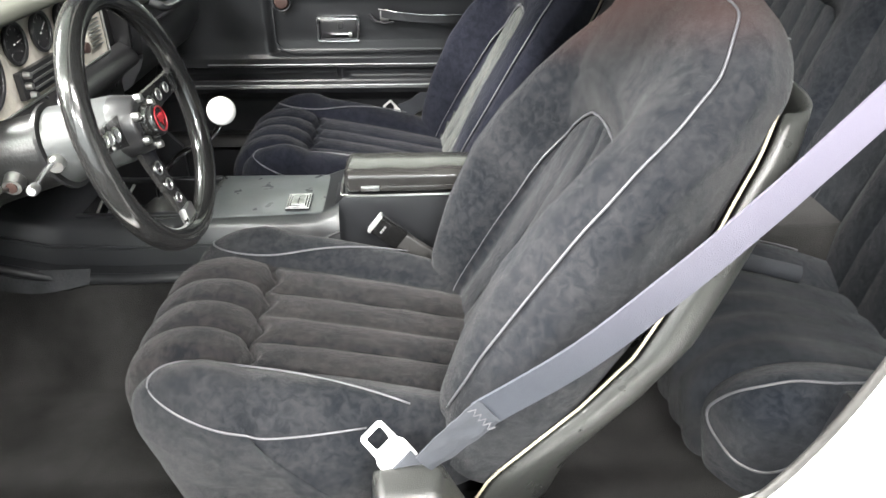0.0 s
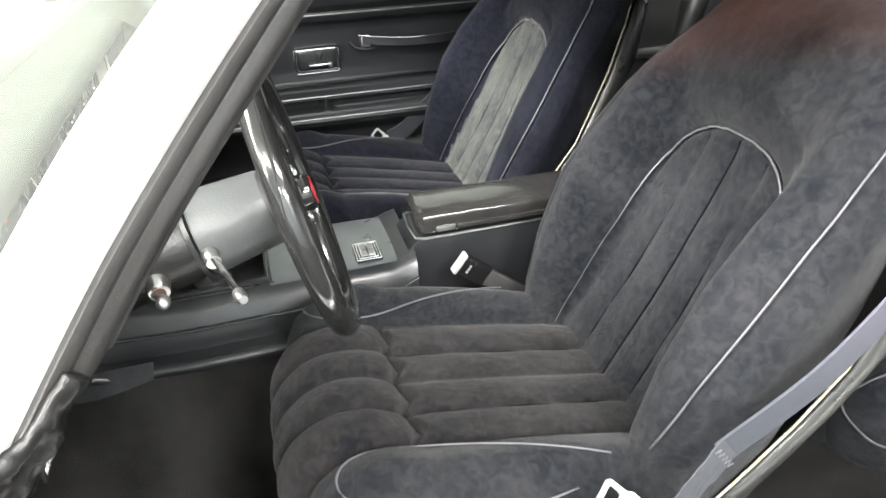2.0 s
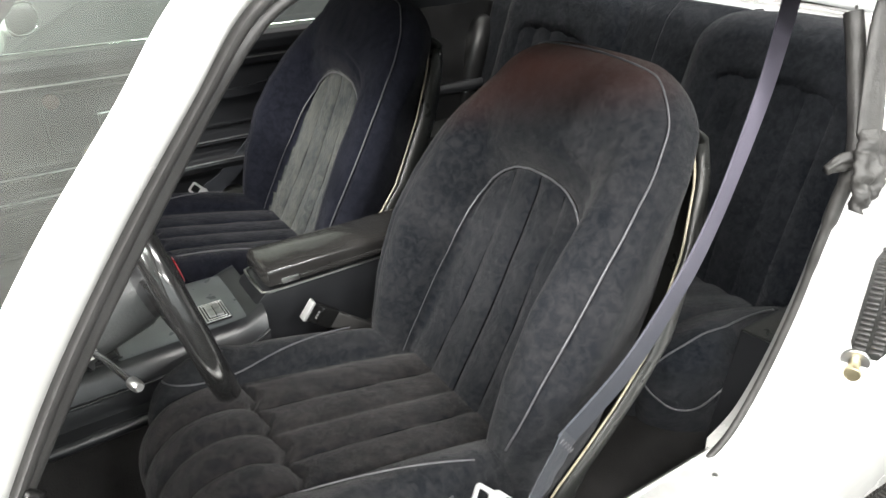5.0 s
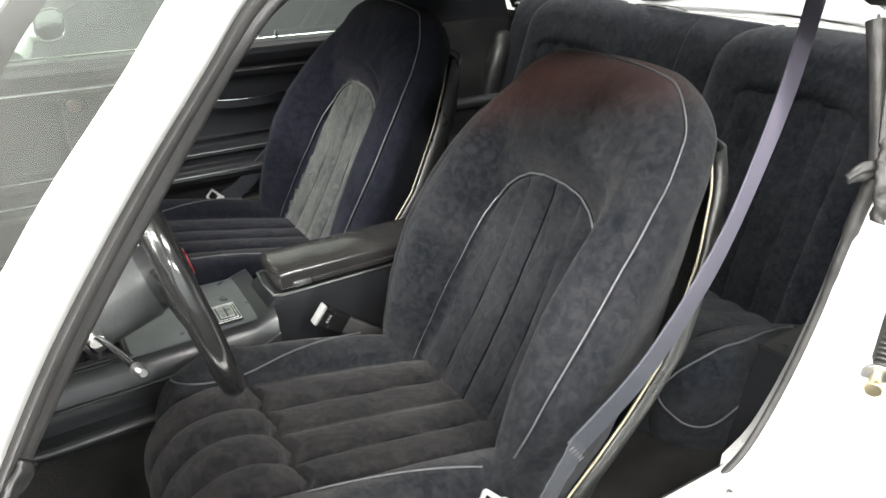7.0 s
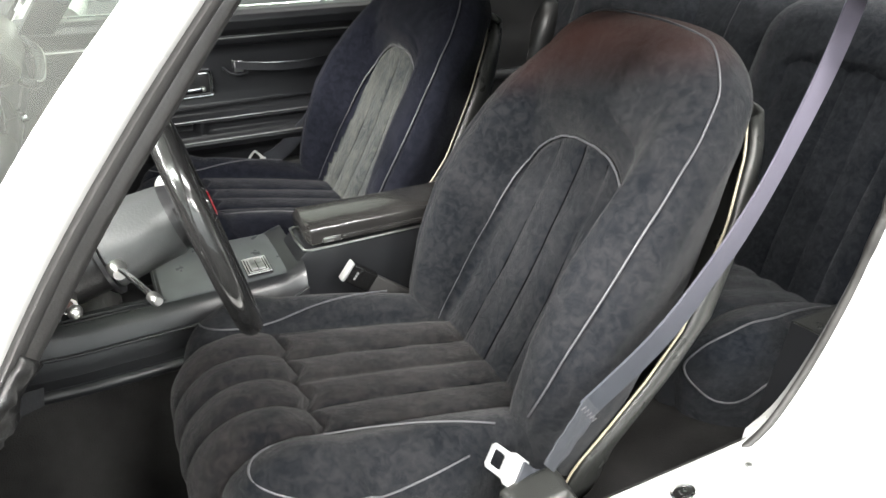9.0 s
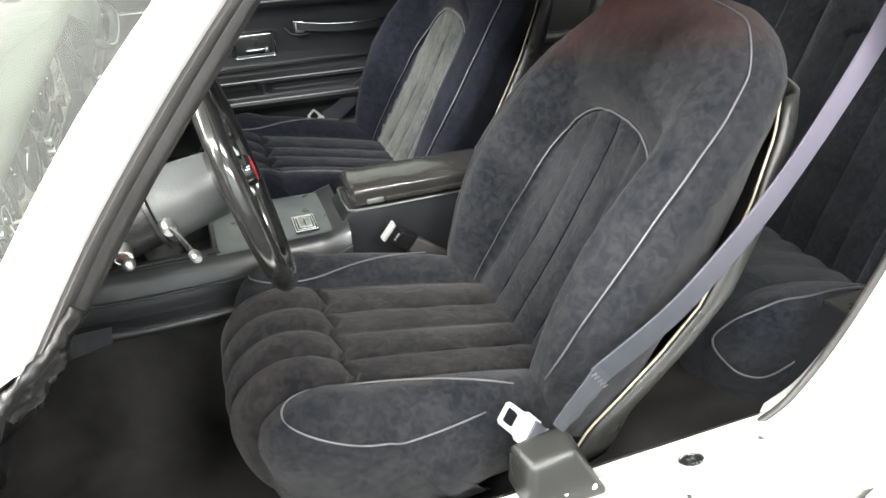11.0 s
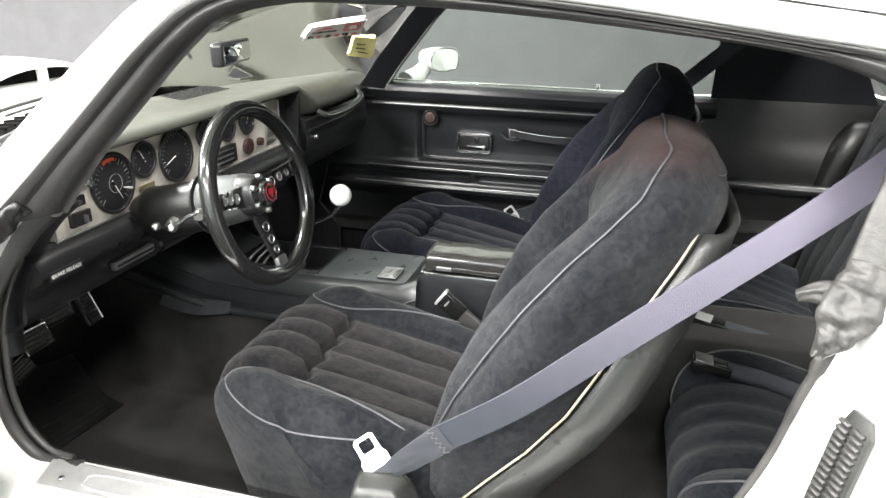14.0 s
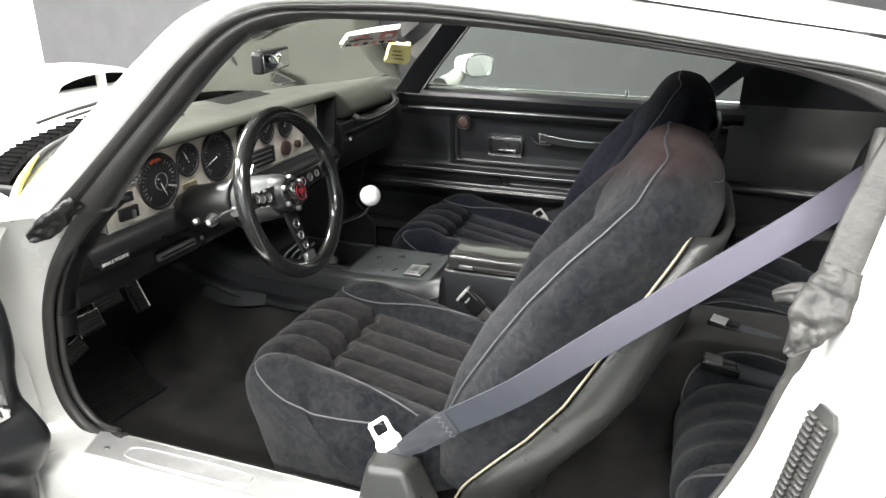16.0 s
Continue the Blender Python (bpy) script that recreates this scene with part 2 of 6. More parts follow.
def thing(name, place, label, category, group="", kind=""):
    e = new(name)
    e.matrix_world = Matrix.Translation(place)
    bpy.context.view_layer.update()
    return tagged(e, label, category, group, kind)


def part(name, bm, material, parent=None, label="", smooth=True):
    me = bpy.data.meshes.new(name)
    bm.to_mesh(me)
    bm.free()
    ob = put(name, me, material, parent, label, smooth)
    if smooth and "piping" not in name and "bead" not in name:
        mod = ob.modifiers.new("split", "EDGE_SPLIT")
        mod.split_angle = radians(50)
    return ob


def grid_bm(fn, nu, nv, close_u=False):
    """A sheet from fn(u, v), with u and v from 0 to 1."""
    bm = bmesh.new()
    vs = [[bm.verts.new(fn(i / (nu - (0 if close_u else 1)), j / (nv - 1))) for i in range(nu)] for j in range(nv)]
    for j in range(nv - 1):
        for i in range(nu if close_u else nu - 1):
            k = (i + 1) % nu
            bm.faces.new((vs[j][i], vs[j][k], vs[j + 1][k], vs[j + 1][i]))
    return bm


def sheet(name, lines, n, material, parent=None, label="", thick=0.0, across=None):
    """A smooth sheet through several lines; each line is smoothed to n points."""
    rows = [smooth_line(l, n) for l in lines]
    m = across or 4 * (len(rows) - 1) + 1
    cols = [smooth_line([r[i] for r in rows], m) if len(rows) > 2 else [rows[0][i].lerp(rows[1][i], j / (m - 1)) for j in range(m)] for i in range(n)]
    bm = grid_bm(lambda u, v: cols[round(v * (n - 1))][round(u * (m - 1))], m, n)
    bmesh.ops.recalc_face_normals(bm, faces=bm.faces)
    ob = part(name, bm, material, parent, label)
    if thick:
        s = ob.modifiers.new("thick", "SOLIDIFY")
        s.thickness, s.offset = abs(thick), (-1 if thick > 0 else 1)
        ob.modifiers.move(1, 0)
    return ob


def tube_bm(points, radius, n=8, bm=None, flat=None, closed=False):
    """A tube along points; radius a number or a list; flat=(w, h, up): a flat band instead."""
    bm = bm or bmesh.new()
    p = [Vector(q) for q in points]
    rings = []
    up = None
    for i, q in enumerate(p):
        if closed:
            t = (p[(i + 1) % len(p)] - p[i - 1]).normalized()
        else:
            t = (p[min(i + 1, len(p) - 1)] - p[max(i - 1, 0)]).normalized()
        if up is None:
            up = t.orthogonal().normalized()
        side = t.cross(up).normalized()
        up = side.cross(t).normalized()
        r = radius[i] if isinstance(radius, (list, tuple)) else radius
        rings.append([bm.verts.new(q + r * (math.cos(a) * side + math.sin(a) * up)) for a in (2 * math.pi * k / n for k in range(n))])
    for i in range(len(rings) if closed else len(rings) - 1):
        a, b = rings[i], rings[(i + 1) % len(rings)]
        shift = 0
        if closed and i == len(rings) - 1:
            shift = min(range(n), key=lambda s: (a[0].co - b[s].co).length)
        for k in range(n):
            bm.faces.new((a[k], a[(k + 1) % n], b[(k + 1 + shift) % n], b[(k + shift) % n]))
    if not closed:
        bm.faces.new(rings[0][::-1])
        bm.faces.new(rings[-1])
    bmesh.ops.recalc_face_normals(bm, faces=bm.faces)
    return bm


def ribbon_bm(points, widths, across, n=40, thick=0.005, rough=0.0, seed=0.0, m=11):
    """A flat rounded strip along a smooth curve, with uneven edges and a crumpled face."""
    line = smooth_line(points, n)
    wide = smooth_line([(w, 0, 0) for w in widths], n)
    bm = bmesh.new()
    rows = []
    for i, p in enumerate(line):
        t = (line[min(i + 1, n - 1)] - line[max(i - 1, 0)]).normalized()
        a = Vector(across)
        a = (a - t * a.dot(t)).normalized()
        up = t.cross(a)
        row = []
        for k in range(2 * m):
            f = -1 + 2 * k / (m - 1) if k < m else 1 - 2 * (k - m) / (m - 1)
            side = 1 if k < m else -1
            w = wide[i].x * (1 + rough * 14 * noise.noise(Vector((i * 0.35, f * 0.7, seed))))
            h = thick * side * (1 - 0.75 * abs(f) ** 4) + rough * noise.noise(Vector((f * 1.9, i * 0.22, seed + 3.1))) * 0.9 + rough * 0.5 * noise.noise(Vector((f * 4.1, i * 0.6, seed)))
            row.append(bm.verts.new(p + a * (w * 0.5 * f) + up * h))
        rows.append(row)
    for p, q in zip(rows, rows[1:]):
        for k in range(2 * m):
            bm.faces.new((p[k], p[(k + 1) % (2 * m)], q[(k + 1) % (2 * m)], q[k]))
    bm.faces.new(rows[0][::-1])
    bm.faces.new(rows[-1])
    bmesh.ops.recalc_face_normals(bm, faces=bm.faces)
    return bm


def box_bm(size, centre=(0, 0, 0), bevel=0.004, segments=2, bm=None, turn=None):
    part_bm = bmesh.new()
    bmesh.ops.create_cube(part_bm, size=1)
    for v in part_bm.verts:
        v.co = Vector((v.co.x * size[0], v.co.y * size[1], v.co.z * size[2]))
    if bevel:
        bmesh.ops.bevel(part_bm, geom=part_bm.edges[:], offset=bevel, segments=segments, affect="EDGES", profile=0.6)
    m = Matrix.Translation(centre) @ (turn or Matrix())
    bmesh.ops.transform(part_bm, matrix=m, verts=part_bm.verts)
    if bm is None:
        return part_bm
    me = bpy.data.meshes.new("tmp")
    part_bm.to_mesh(me)
    part_bm.free()
    bm.from_mesh(me)
    bpy.data.meshes.remove(me)
    return bm


def cyl_bm(r1, r2, depth, m, n=24, bevel=0.0, bm=None):
    b = bmesh.new()
    bmesh.ops.create_cone(b, cap_ends=True, segments=n, radius1=r1, radius2=r2, depth=depth)
    if bevel:
        es = [e for e in b.edges if all(len(f.verts) > 4 or True for f in e.link_faces) and any(len(f.verts) > 4 for f in e.link_faces)]
        bmesh.ops.bevel(b, geom=es, offset=bevel, segments=2, affect="EDGES", profile=0.6)
    bmesh.ops.transform(b, matrix=m, verts=b.verts)
    if bm is None:
        return b
    me = bpy.data.meshes.new("tmp")
    b.to_mesh(me)
    b.free()
    bm.from_mesh(me)
    bpy.data.meshes.remove(me)
    return bm


def extrude_bm(outline, depth_vec, bevel=0.0):
    """A plate: a closed outline pushed along a vector."""
    bm = bmesh.new()
    vs = [bm.verts.new(p) for p in outline]
    f = bm.faces.new(vs)
    r = bmesh.ops.extrude_face_region(bm, geom=[f])
    bmesh.ops.translate(bm, vec=depth_vec, verts=[g for g in r["geom"] if isinstance(g, bmesh.types.BMVert)])
    bmesh.ops.recalc_face_normals(bm, faces=bm.faces)
    if bevel:
        bmesh.ops.bevel(bm, geom=bm.edges[:], offset=bevel, segments=2, affect="EDGES", profile=0.6)
    return bm


def smooth_pairs(pairs, n=120):
    return [(p.x, p.y) for p in smooth_line([(a, b, 0) for a, b in pairs], n)]


def sstep(a, b, x):
    t = max(0.0, min(1.0, (x - a) / (b - a)))
    return t * t * (3 - 2 * t)


def lerp_table(table, x):
    for (x0, y0), (x1, y1) in zip(table, table[1:]):
        if x <= x1:
            return y0 + (y1 - y0) * max(0.0, min(1.0, (x - x0) / (x1 - x0)))
    return table[-1][1]

# ---- room ----
GROUND = 0.08
MATZ = GROUND - 0.012
tagged(part("ground", box_bm((16, 14, 0.2), (0, 0, MATZ - 0.1), 0), MATTILE, smooth=False), "dark grey garage floor under the car", "floor", kind="structure")
tagged(part("wall_far", box_bm((7.35, 0.2, 2.05), (-1.725, 3.7, 0.925), 0), GREYWALL, smooth=False), "plain dark grey painted studio wall", "wall", kind="structure")
# out of view; made white to bounce light through the passenger window
tagged(part("bounce_wall_upper", box_bm((7.35, 0.2, 1.55), (-1.725, 3.7, 2.725), 0), WHITEWALL, smooth=False), "unseen white upper wall, added to bounce light into the cabin", "wall", kind="structure")
tagged(part("wall_corner", box_bm((3.0, 0.2, 3.6), (-6.9, 3.7, 1.7), 0), WHITEWALL, smooth=False), "plain white painted wall", "wall", kind="structure")
tagged(part("wall_far_end", box_bm((4.75, 0.2, 3.6), (4.325, 3.7, 1.7), 0), WHITEWALL, smooth=False), "plain white painted wall", "wall", kind="structure")
tagged(part("wall_front", box_bm((0.2, 9.2, 3.6), (-7.9, -0.8, 1.7), 0), WHITEWALL, smooth=False), "plain white painted wall", "wall", kind="structure")
tagged(part("wall_rear", box_bm((0.2, 9.2, 3.6), (6.7, -0.8, 1.7), 0), WHITEWALL, smooth=False), "plain white painted wall", "wall", kind="structure")
tagged(part("wall_near", box_bm((14.4, 0.2, 3.6), (-0.6, -5.5, 1.7), 0), NEARWALL, smooth=False), "plain teal-grey painted wall", "wall", kind="structure")
tagged(part("ceiling", box_bm((16, 12, 0.2), (0, 0, CEIL + 0.1), 0), WHITEWALL, smooth=False), "white painted ceiling", "ceiling", kind="structure")
tagged(part("wall_strip", box_bm((0.045, 0.02, 1.88), (0.89, 3.588, 1.0), 0.004), WHITEWALL, smooth=False), "narrow white trim strip on the grey wall", "trim", kind="structure")
for lx, ly, power in LAMPS:
    fix = thing("ceiling_light", (lx, ly, CEIL), "unseen white rectangular ceiling light panel", "ceiling light", "ceiling lights")
    part("light_frame", box_bm((1.5, 0.6, 0.04), (lx, ly, CEIL - 0.02), 0.008), WHITEWALL, fix)

# ---- car body ----
car = thing("car", (0, 0, GROUND), "white two-door sports coupe with its driver door open", "car")


OUT = [(-0.584, -0.812, 0.905), (-0.523, -0.762, 0.983), (-0.453, -0.728, 1.063), (-0.386, -0.705, 1.134), (-0.33, -0.676, 1.186), (-0.269, -0.654, 1.209), (-0.161, -0.656, 1.213), (-0.022, -0.657, 1.211), (0.197, -0.664, 1.19), (0.394, -0.674, 1.163), (0.494, -0.68, 1.149), (0.589, -0.69, 1.127)]
EDGE = [(-0.603, -0.848, 0.906), (-0.549, -0.798, 0.981), (-0.482, -0.757, 1.061), (-0.412, -0.728, 1.132), (-0.35, -0.688, 1.191), (-0.279, -0.658, 1.213), (-0.17, -0.659, 1.217), (-0.023, -0.66, 1.215), (0.209, -0.668, 1.193), (0.399, -0.678, 1.166), (0.499, -0.683, 1.153), (0.603, -0.693, 1.132)]
INN = [(-0.543, -0.722, 0.904), (-0.48, -0.706, 0.986), (-0.41, -0.683, 1.065), (-0.345, -0.66, 1.136), (-0.292, -0.646, 1.176), (-0.223, -0.64, 1.193), (-0.122, -0.643, 1.193), (-0.02, -0.645, 1.19), (0.142, -0.649, 1.178), (0.372, -0.659, 1.152), (0.47, -0.668, 1.129), (0.527, -0.68, 1.103)]
N_ = 72


def mixp(a, b, f, push=0.0):
    """A point between the two lines of the door frame, pushed out of the car."""
    p = Vector(a).lerp(Vector(b), f)
    return p + Vector((0.25, -1.0, 0.15)).normalized() * push


for s in (1, -1):
    flip = lambda pts: [Vector((p[0], s * p[1], p[2])) for p in pts]
    profile = [(0.0, 0.0), (0.06, 0.010), (0.30, 0.012), (0.40, 0.004), (0.48, 0.006), (0.70, 0.012), (0.92, 0.006), (1.0, -0.006)]
    rows = [flip([mixp(a, b, f, h) for a, b in zip(OUT, INN)]) for f, h in profile]
    rows.append(flip([Vector(b) + Vector((0.002, 0.014 if i < 5 else 0.05, -0.004)) for i, b in enumerate(INN)]))
    sheet("weatherstrip", rows, N_, RUBBER, car, "black rubber weatherstrip along the roof rail", 0.006, across=33)
    o2 = [Vector(a) + Vector((-0.004, -0.010, 0.008)) for a in OUT]
    o3 = [Vector(a) + Vector((-0.010, -0.002, 0.008)) for a in EDGE[:5]] + [Vector(a) + Vector((-0.006 if i == 0 else 0, 0.004, 0.022)) for i, a in enumerate(OUT[5:])]
    o4 = [Vector(a) + Vector((-0.026, 0.010, 0.010)) for a in EDGE[:5]] + [Vector(a) + Vector((-0.02 if i == 0 else 0, 0.05, 0.034)) for i, a in enumerate(OUT[5:])]
    sheet("roof_rail", [flip(OUT), flip(o2), flip(o3), flip(o4)], N_, WHITE, car, "white painted windshield pillar and roof rail", 0.004)
    if s < 0:
        sheet("pillar_trim", [flip([Vector(b) + Vector((0.0, 0.05, 0)) for b in INN[:6]]), flip([Vector(b) + Vector((-0.07, 0.085, 0.01)) for b in INN[:6]])], 20, VINYL, car, "black windshield pillar trim", 0.01)


def roof_fn(u, v):
    x = -0.31 + v * 1.0
    y = (u - 0.5) * 2
    ze = lerp_table([(-0.4, 1.225), (-0.284, 1.244), (-0.17, 1.249), (-0.016, 1.246), (0.226, 1.223), (0.426, 1.195), (0.53, 1.182), (0.7, 1.15)], x)
    return Vector((x - 0.06 * (1 - v) * (1 - y * y), y * 0.628, ze + 0.032 * (1 - y * y)))


part("roof_panel", grid_bm(roof_fn, 25, 25), WHITE, car, "white painted roof")
part("headliner", grid_bm(lambda u, v: roof_fn(u, v) - Vector((0, 0, 0.05)), 17, 17), VINYL, car, "black headliner")
WS_BASE = [(-0.645, -0.80, 0.90), (-0.805, -0.64, 0.905), (-0.965, -0.40, 0.915), (-1.08, 0, 0.92), (-0.965, 0.40, 0.915), (-0.80, 0.62, 0.905), (-0.645, 0.775, 0.897)]
WS_TOP = [(-0.355, -0.64, 1.205), (-0.37, -0.50, 1.22), (-0.385, -0.25, 1.235), (-0.39, 0, 1.24), (-0.385, 0.25, 1.235), (-0.37, 0.48, 1.22), (-0.355, 0.595, 1.205)]
WS_MID = [(Vector(a) + Vector(b)) / 2 + Vector((-0.016, 0, 0.022)) * (1 - abs(i - 3) / 3.4) for i, (a, b) in enumerate(zip(WS_BASE, WS_TOP))]
g = sheet("windshield", [WS_BASE, WS_MID, WS_TOP], 48, HAZEGLASS, car, "greenish tinted windshield glass with its milky reflection painted in", across=9)
g.visible_shadow = False
part("windshield_seal", tube_bm(smooth_line([Vector(p) + Vector((-0.012, 0, 0.0)) for p in WS_BASE], 48), 0.007), RUBBER, car, "black windshield rubber seal")
BL_TOP = [(0.87, -0.715, 0.99), (0.74, -0.60, 1.125), (0.70, 0, 1.178), (0.74, 0.60, 1.125), (0.87, 0.715, 0.99)]
BL_BASE = [(0.93, -0.745, 0.918), (1.25, -0.70, 0.907), (1.38, 0, 0.925), (1.25, 0.70, 0.907), (0.93, 0.745, 0.918)]
g = sheet("rear_window", [BL_TOP, BL_BASE], 30, GLASS, car, "tinted rear window glass", across=9)
g.visible_shadow = False
part("rear_window_trim", tube_bm(smooth_line([Vector(p) + Vector((0, 0, 0.012)) for p in BL_BASE], 40), 0.012), CHROME, car, "bright rear window moulding")
# yellow tube in place of the light caught along the glass edge
part("glass_edge_glint", tube_bm([p + Vector((-0.004, 0, 0.008)) for p in smooth_line(WS_BASE, 97)[4:26]], [0.002 + 0.005 * math.sin(math.pi * i / 21) for i in range(22)], 8), YELLOW, car, "yellow glint painted along the lower windshield edge")
# cowl grille with louvres
CW = [[Vector(p) + Vector((-0.02 - dx, 0, -0.005 - 0.04 * dx)) for p in WS_BASE[1:-1]] for dx in (0.022, 0.060, 0.105)]
sheet("cowl_panel", CW, 40, COWLBLACK, car, "black slotted cowl panel below the windshield", 0.01)
ca, cb = smooth_line(CW[0], 81), smooth_line(CW[2], 81)
for i in range(4, 78, 2):
    p, q = ca[i].lerp(cb[i], 0.15), ca[i].lerp(cb[i], 0.85)
    part("louvre", tube_bm([p + Vector((0, 0, 0.006)), p.lerp(q, 0.5) + Vector((0, 0, 0.008)), q + Vector((0, 0, 0.006))], 0.0035, 4), COWLBLACK, car)
HB = [Vector(p) + Vector((-0.132, 0, -0.012)) for p in WS_BASE[1:-1]]
HM = [(-1.7, -0.70, 0.87), (-1.7, -0.42, 0.895), (-1.7, 0, 0.905), (-1.7, 0.42, 0.895), (-1.7, 0.70, 0.87)]
HF = [(-2.6, -0.66, 0.76), (-2.65, -0.4, 0.79), (-2.68, 0, 0.80), (-2.65, 0.4, 0.79), (-2.6, 0.66, 0.76)]
sheet("hood", [HB, HM, HF], 32, WHITE, car, "white painted hood", 0.01, across=17)
for s in (1, -1):
    sheet("fender", [[(-0.69, s * 0.745, 0.895), (-1.02, s * 0.64, 0.892), (-1.7, s * 0.71, 0.872), (-2.6, s * 0.67, 0.77)], [(-0.68, s * 0.80, 0.885), (-1.02, s * 0.79, 0.88), (-1.7, s * 0.83, 0.85), (-2.6, s * 0.76, 0.74)], [(-0.70, s * 0.835, 0.80), (-1.05, s * 0.855, 0.79), (-1.7, s * 0.88, 0.76), (-2.6, s * 0.80, 0.66)], [(-0.735, s * 0.85, 0.62), (-1.1, s * 0.87, 0.62), (-1.7, s * 0.89, 0.6), (-2.6, s * 0.82, 0.5)], [(-0.75, s * 0.83, 0.26), (-1.1, s * 0.84, 0.26), (-1.7, s * 0.85, 0.26), (-2.6, s * 0.80, 0.26)]], 30, WHITE, car, "white painted front fender", 0.008, across=21)
    sheet("quarter_panel", [[(0.62, s * 0.69, 1.125), (0.90, s * 0.745, 0.93), (1.35, s * 0.71, 0.905), (2.1, s * 0.64, 0.88)], [(0.60, s * 0.735, 1.0), (0.92, s * 0.77, 0.91), (1.35, s * 0.77, 0.89), (2.1, s * 0.72, 0.85)], [(0.59, s * 0.79, 0.885), (0.95, s * 0.82, 0.87), (1.35, s * 0.84, 0.85), (2.1, s * 0.80, 0.8)], [(0.578, s * 0.845, 0.74), (0.95, s * 0.885, 0.72), (1.35, s * 0.90, 0.72), (2.1, s * 0.85, 0.68)], [(0.495, s * 0.85, 0.52), (0.95, s * 0.89, 0.5), (1.35, s * 0.90, 0.5), (2.1, s * 0.85, 0.5)], [(0.40, s * 0.82, 0.26), (0.95, s * 0.84, 0.26), (1.35, s * 0.85, 0.26), (2.1, s * 0.82, 0.26)]], 30, WHITE, car, "white painted rear quarter panel", 0.008, across=26)
    sheet("sill", [[(-0.80, s * 0.675, 0.41), (0.60, s * 0.685, 0.41)], [(-0.80, s * 0.69, 0.437), (0.60, s * 0.70, 0.437)], [(-0.80, s * 0.71, 0.440), (0.60, s * 0.715, 0.440)], [(-0.80, s * 0.775, 0.436), (0.60, s * 0.785, 0.436)], [(-0.80, s * 0.806, 0.405), (0.60, s * 0.812, 0.405)], [(-0.80, s * 0.80, 0.30), (0.60, s * 0.806, 0.30)], [(-0.80, s * 0.76, 0.20), (0.60, s * 0.765, 0.20)]], 24, WHITE if s < 0 else DARKVINYL, car, "white painted door sill" if s < 0 else "black sill trim", 0.008, across=31)
    if s > 0:
        J = [(0.28, 0.43), (0.34, 0.465), (0.395, 0.55), (0.44, 0.66), (0.465, 0.76), (0.485, 0.83), (0.50, 0.9), (0.52, 1.0), (0.535, 1.08)]
        YJ = -0.016
        w = lambda z: 1 - sstep(0.84, 0.93, z)
        rake = lambda z, y0, y1: s * -(y0 + (y1 - y0) * sstep(0.88, 1.10, z) - YJ * (1 - sstep(0.9, 1.1, z)))
        face = [(0.05, 0.66, 0.61), (0.0, 0.695, 0.64), (0.006, 0.712, 0.657), (0.012, 0.740, 0.672), (0.022, 0.775, 0.700), (0.036, 0.808, 0.705), (0.050, 0.842, 0.70), (0.085, 0.850, 0.70)]
        sheet("lock_pillar", [[(x + dx, rake(z, ya, yb), z) for x, z in J] for dx, ya, yb in face], 40, WHITE, car, "white painted lock pillar of the door opening", 0.004, across=36)
        part("pillar_seal", tube_bm(smooth_line([(x - 0.004, s * -(0.694 - YJ * (1 - sstep(0.9, 1.1, z)) - 0.055 * sstep(0.9, 1.1, z)), z) for x, z in J], 50), [0.006 + 0.007 * sstep(0.7, 0.9, J[min(8, i * 9 // 50)][1]) for i in range(50)], 10), OLDRUBBER, car, "black rubber pillar seal")
    part("kick_panel", extrude_bm([(-0.60, s * -0.675, 0.90), (-0.72, s * -0.675, 0.75), (-0.79, s * -0.675, 0.50), (-0.72, s * -0.675, 0.42), (-0.72, s * -0.675, 0.25), (-1.25, s * -0.675, 0.25), (-1.25, s * -0.675, 0.90)], (0, s * 0.015, 0)), VINYL, car, "black kick panel")
    if s > 0:
        # hinge pillar
        HP = [(-0.575, 0.908), (-0.625, 0.868), (-0.682, 0.803), (-0.718, 0.75), (-0.744, 0.69), (-0.757, 0.62), (-0.762, 0.555), (-0.748, 0.487), (-0.71, 0.443), (-0.66, 0.434)]
        sheet("hinge_pillar", [[(x - 0.004, s * -0.695, z) for x, z in HP], [(x - 0.003, s * -0.705, z) for x, z in HP], [(x - 0.03, s * -0.745, z) for x, z in HP], [(x - 0.07, s * -0.79, z) for x, z in HP], [(x - 0.10, s * -0.835, z) for x, z in HP]], 40, WHITE, car, "white painted hinge pillar", 0.004, across=21)
        part("door_seal", tube_bm(smooth_line([(x + 0.004, s * -0.704, z) for x, z in HP + [(-0.62, 0.440)]], 60), [0.019 - 0.009 * sstep(2, 24, i) for i in range(60)], 12), RUBBER, car, "black rubber door seal")
        part("inner_door_seal", tube_bm(smooth_line([(x + 0.010, s * -0.684, z) for x, z in HP], 60), 0.006, 8), RUBBER, car, "inner lip of the door seal")
        sheet("pillar_foot_trim", [[(x + 0.010, s * -0.686, z) for x, z in HP[:6]], [(x + 0.014, s * -0.666, z - 0.004) for x, z in HP[:6]], [(x - 0.006, s * -0.640, z - 0.010) for x, z in HP[:6]], [(x - 0.09, s * -0.632, z - 0.02) for x, z in HP[:6]]], 30, VINYL, car, "black vinyl trim at the foot of the windshield pillar", 0.004)
        # rubber corner pieces
        part("cowl_seal_bead", ribbon_bm([(-0.545, s * -0.776, 0.932), (-0.565, s * -0.794, 0.910), (-0.585, s * -0.808, 0.892), (-0.606, s * -0.817, 0.878)], [0.030, 0.038, 0.036, 0.018], (0.6, 0.2, 0.9), 30, 0.007, 0.006, 2.0), DARKVINYL, car, "torn black rubber seal corner")
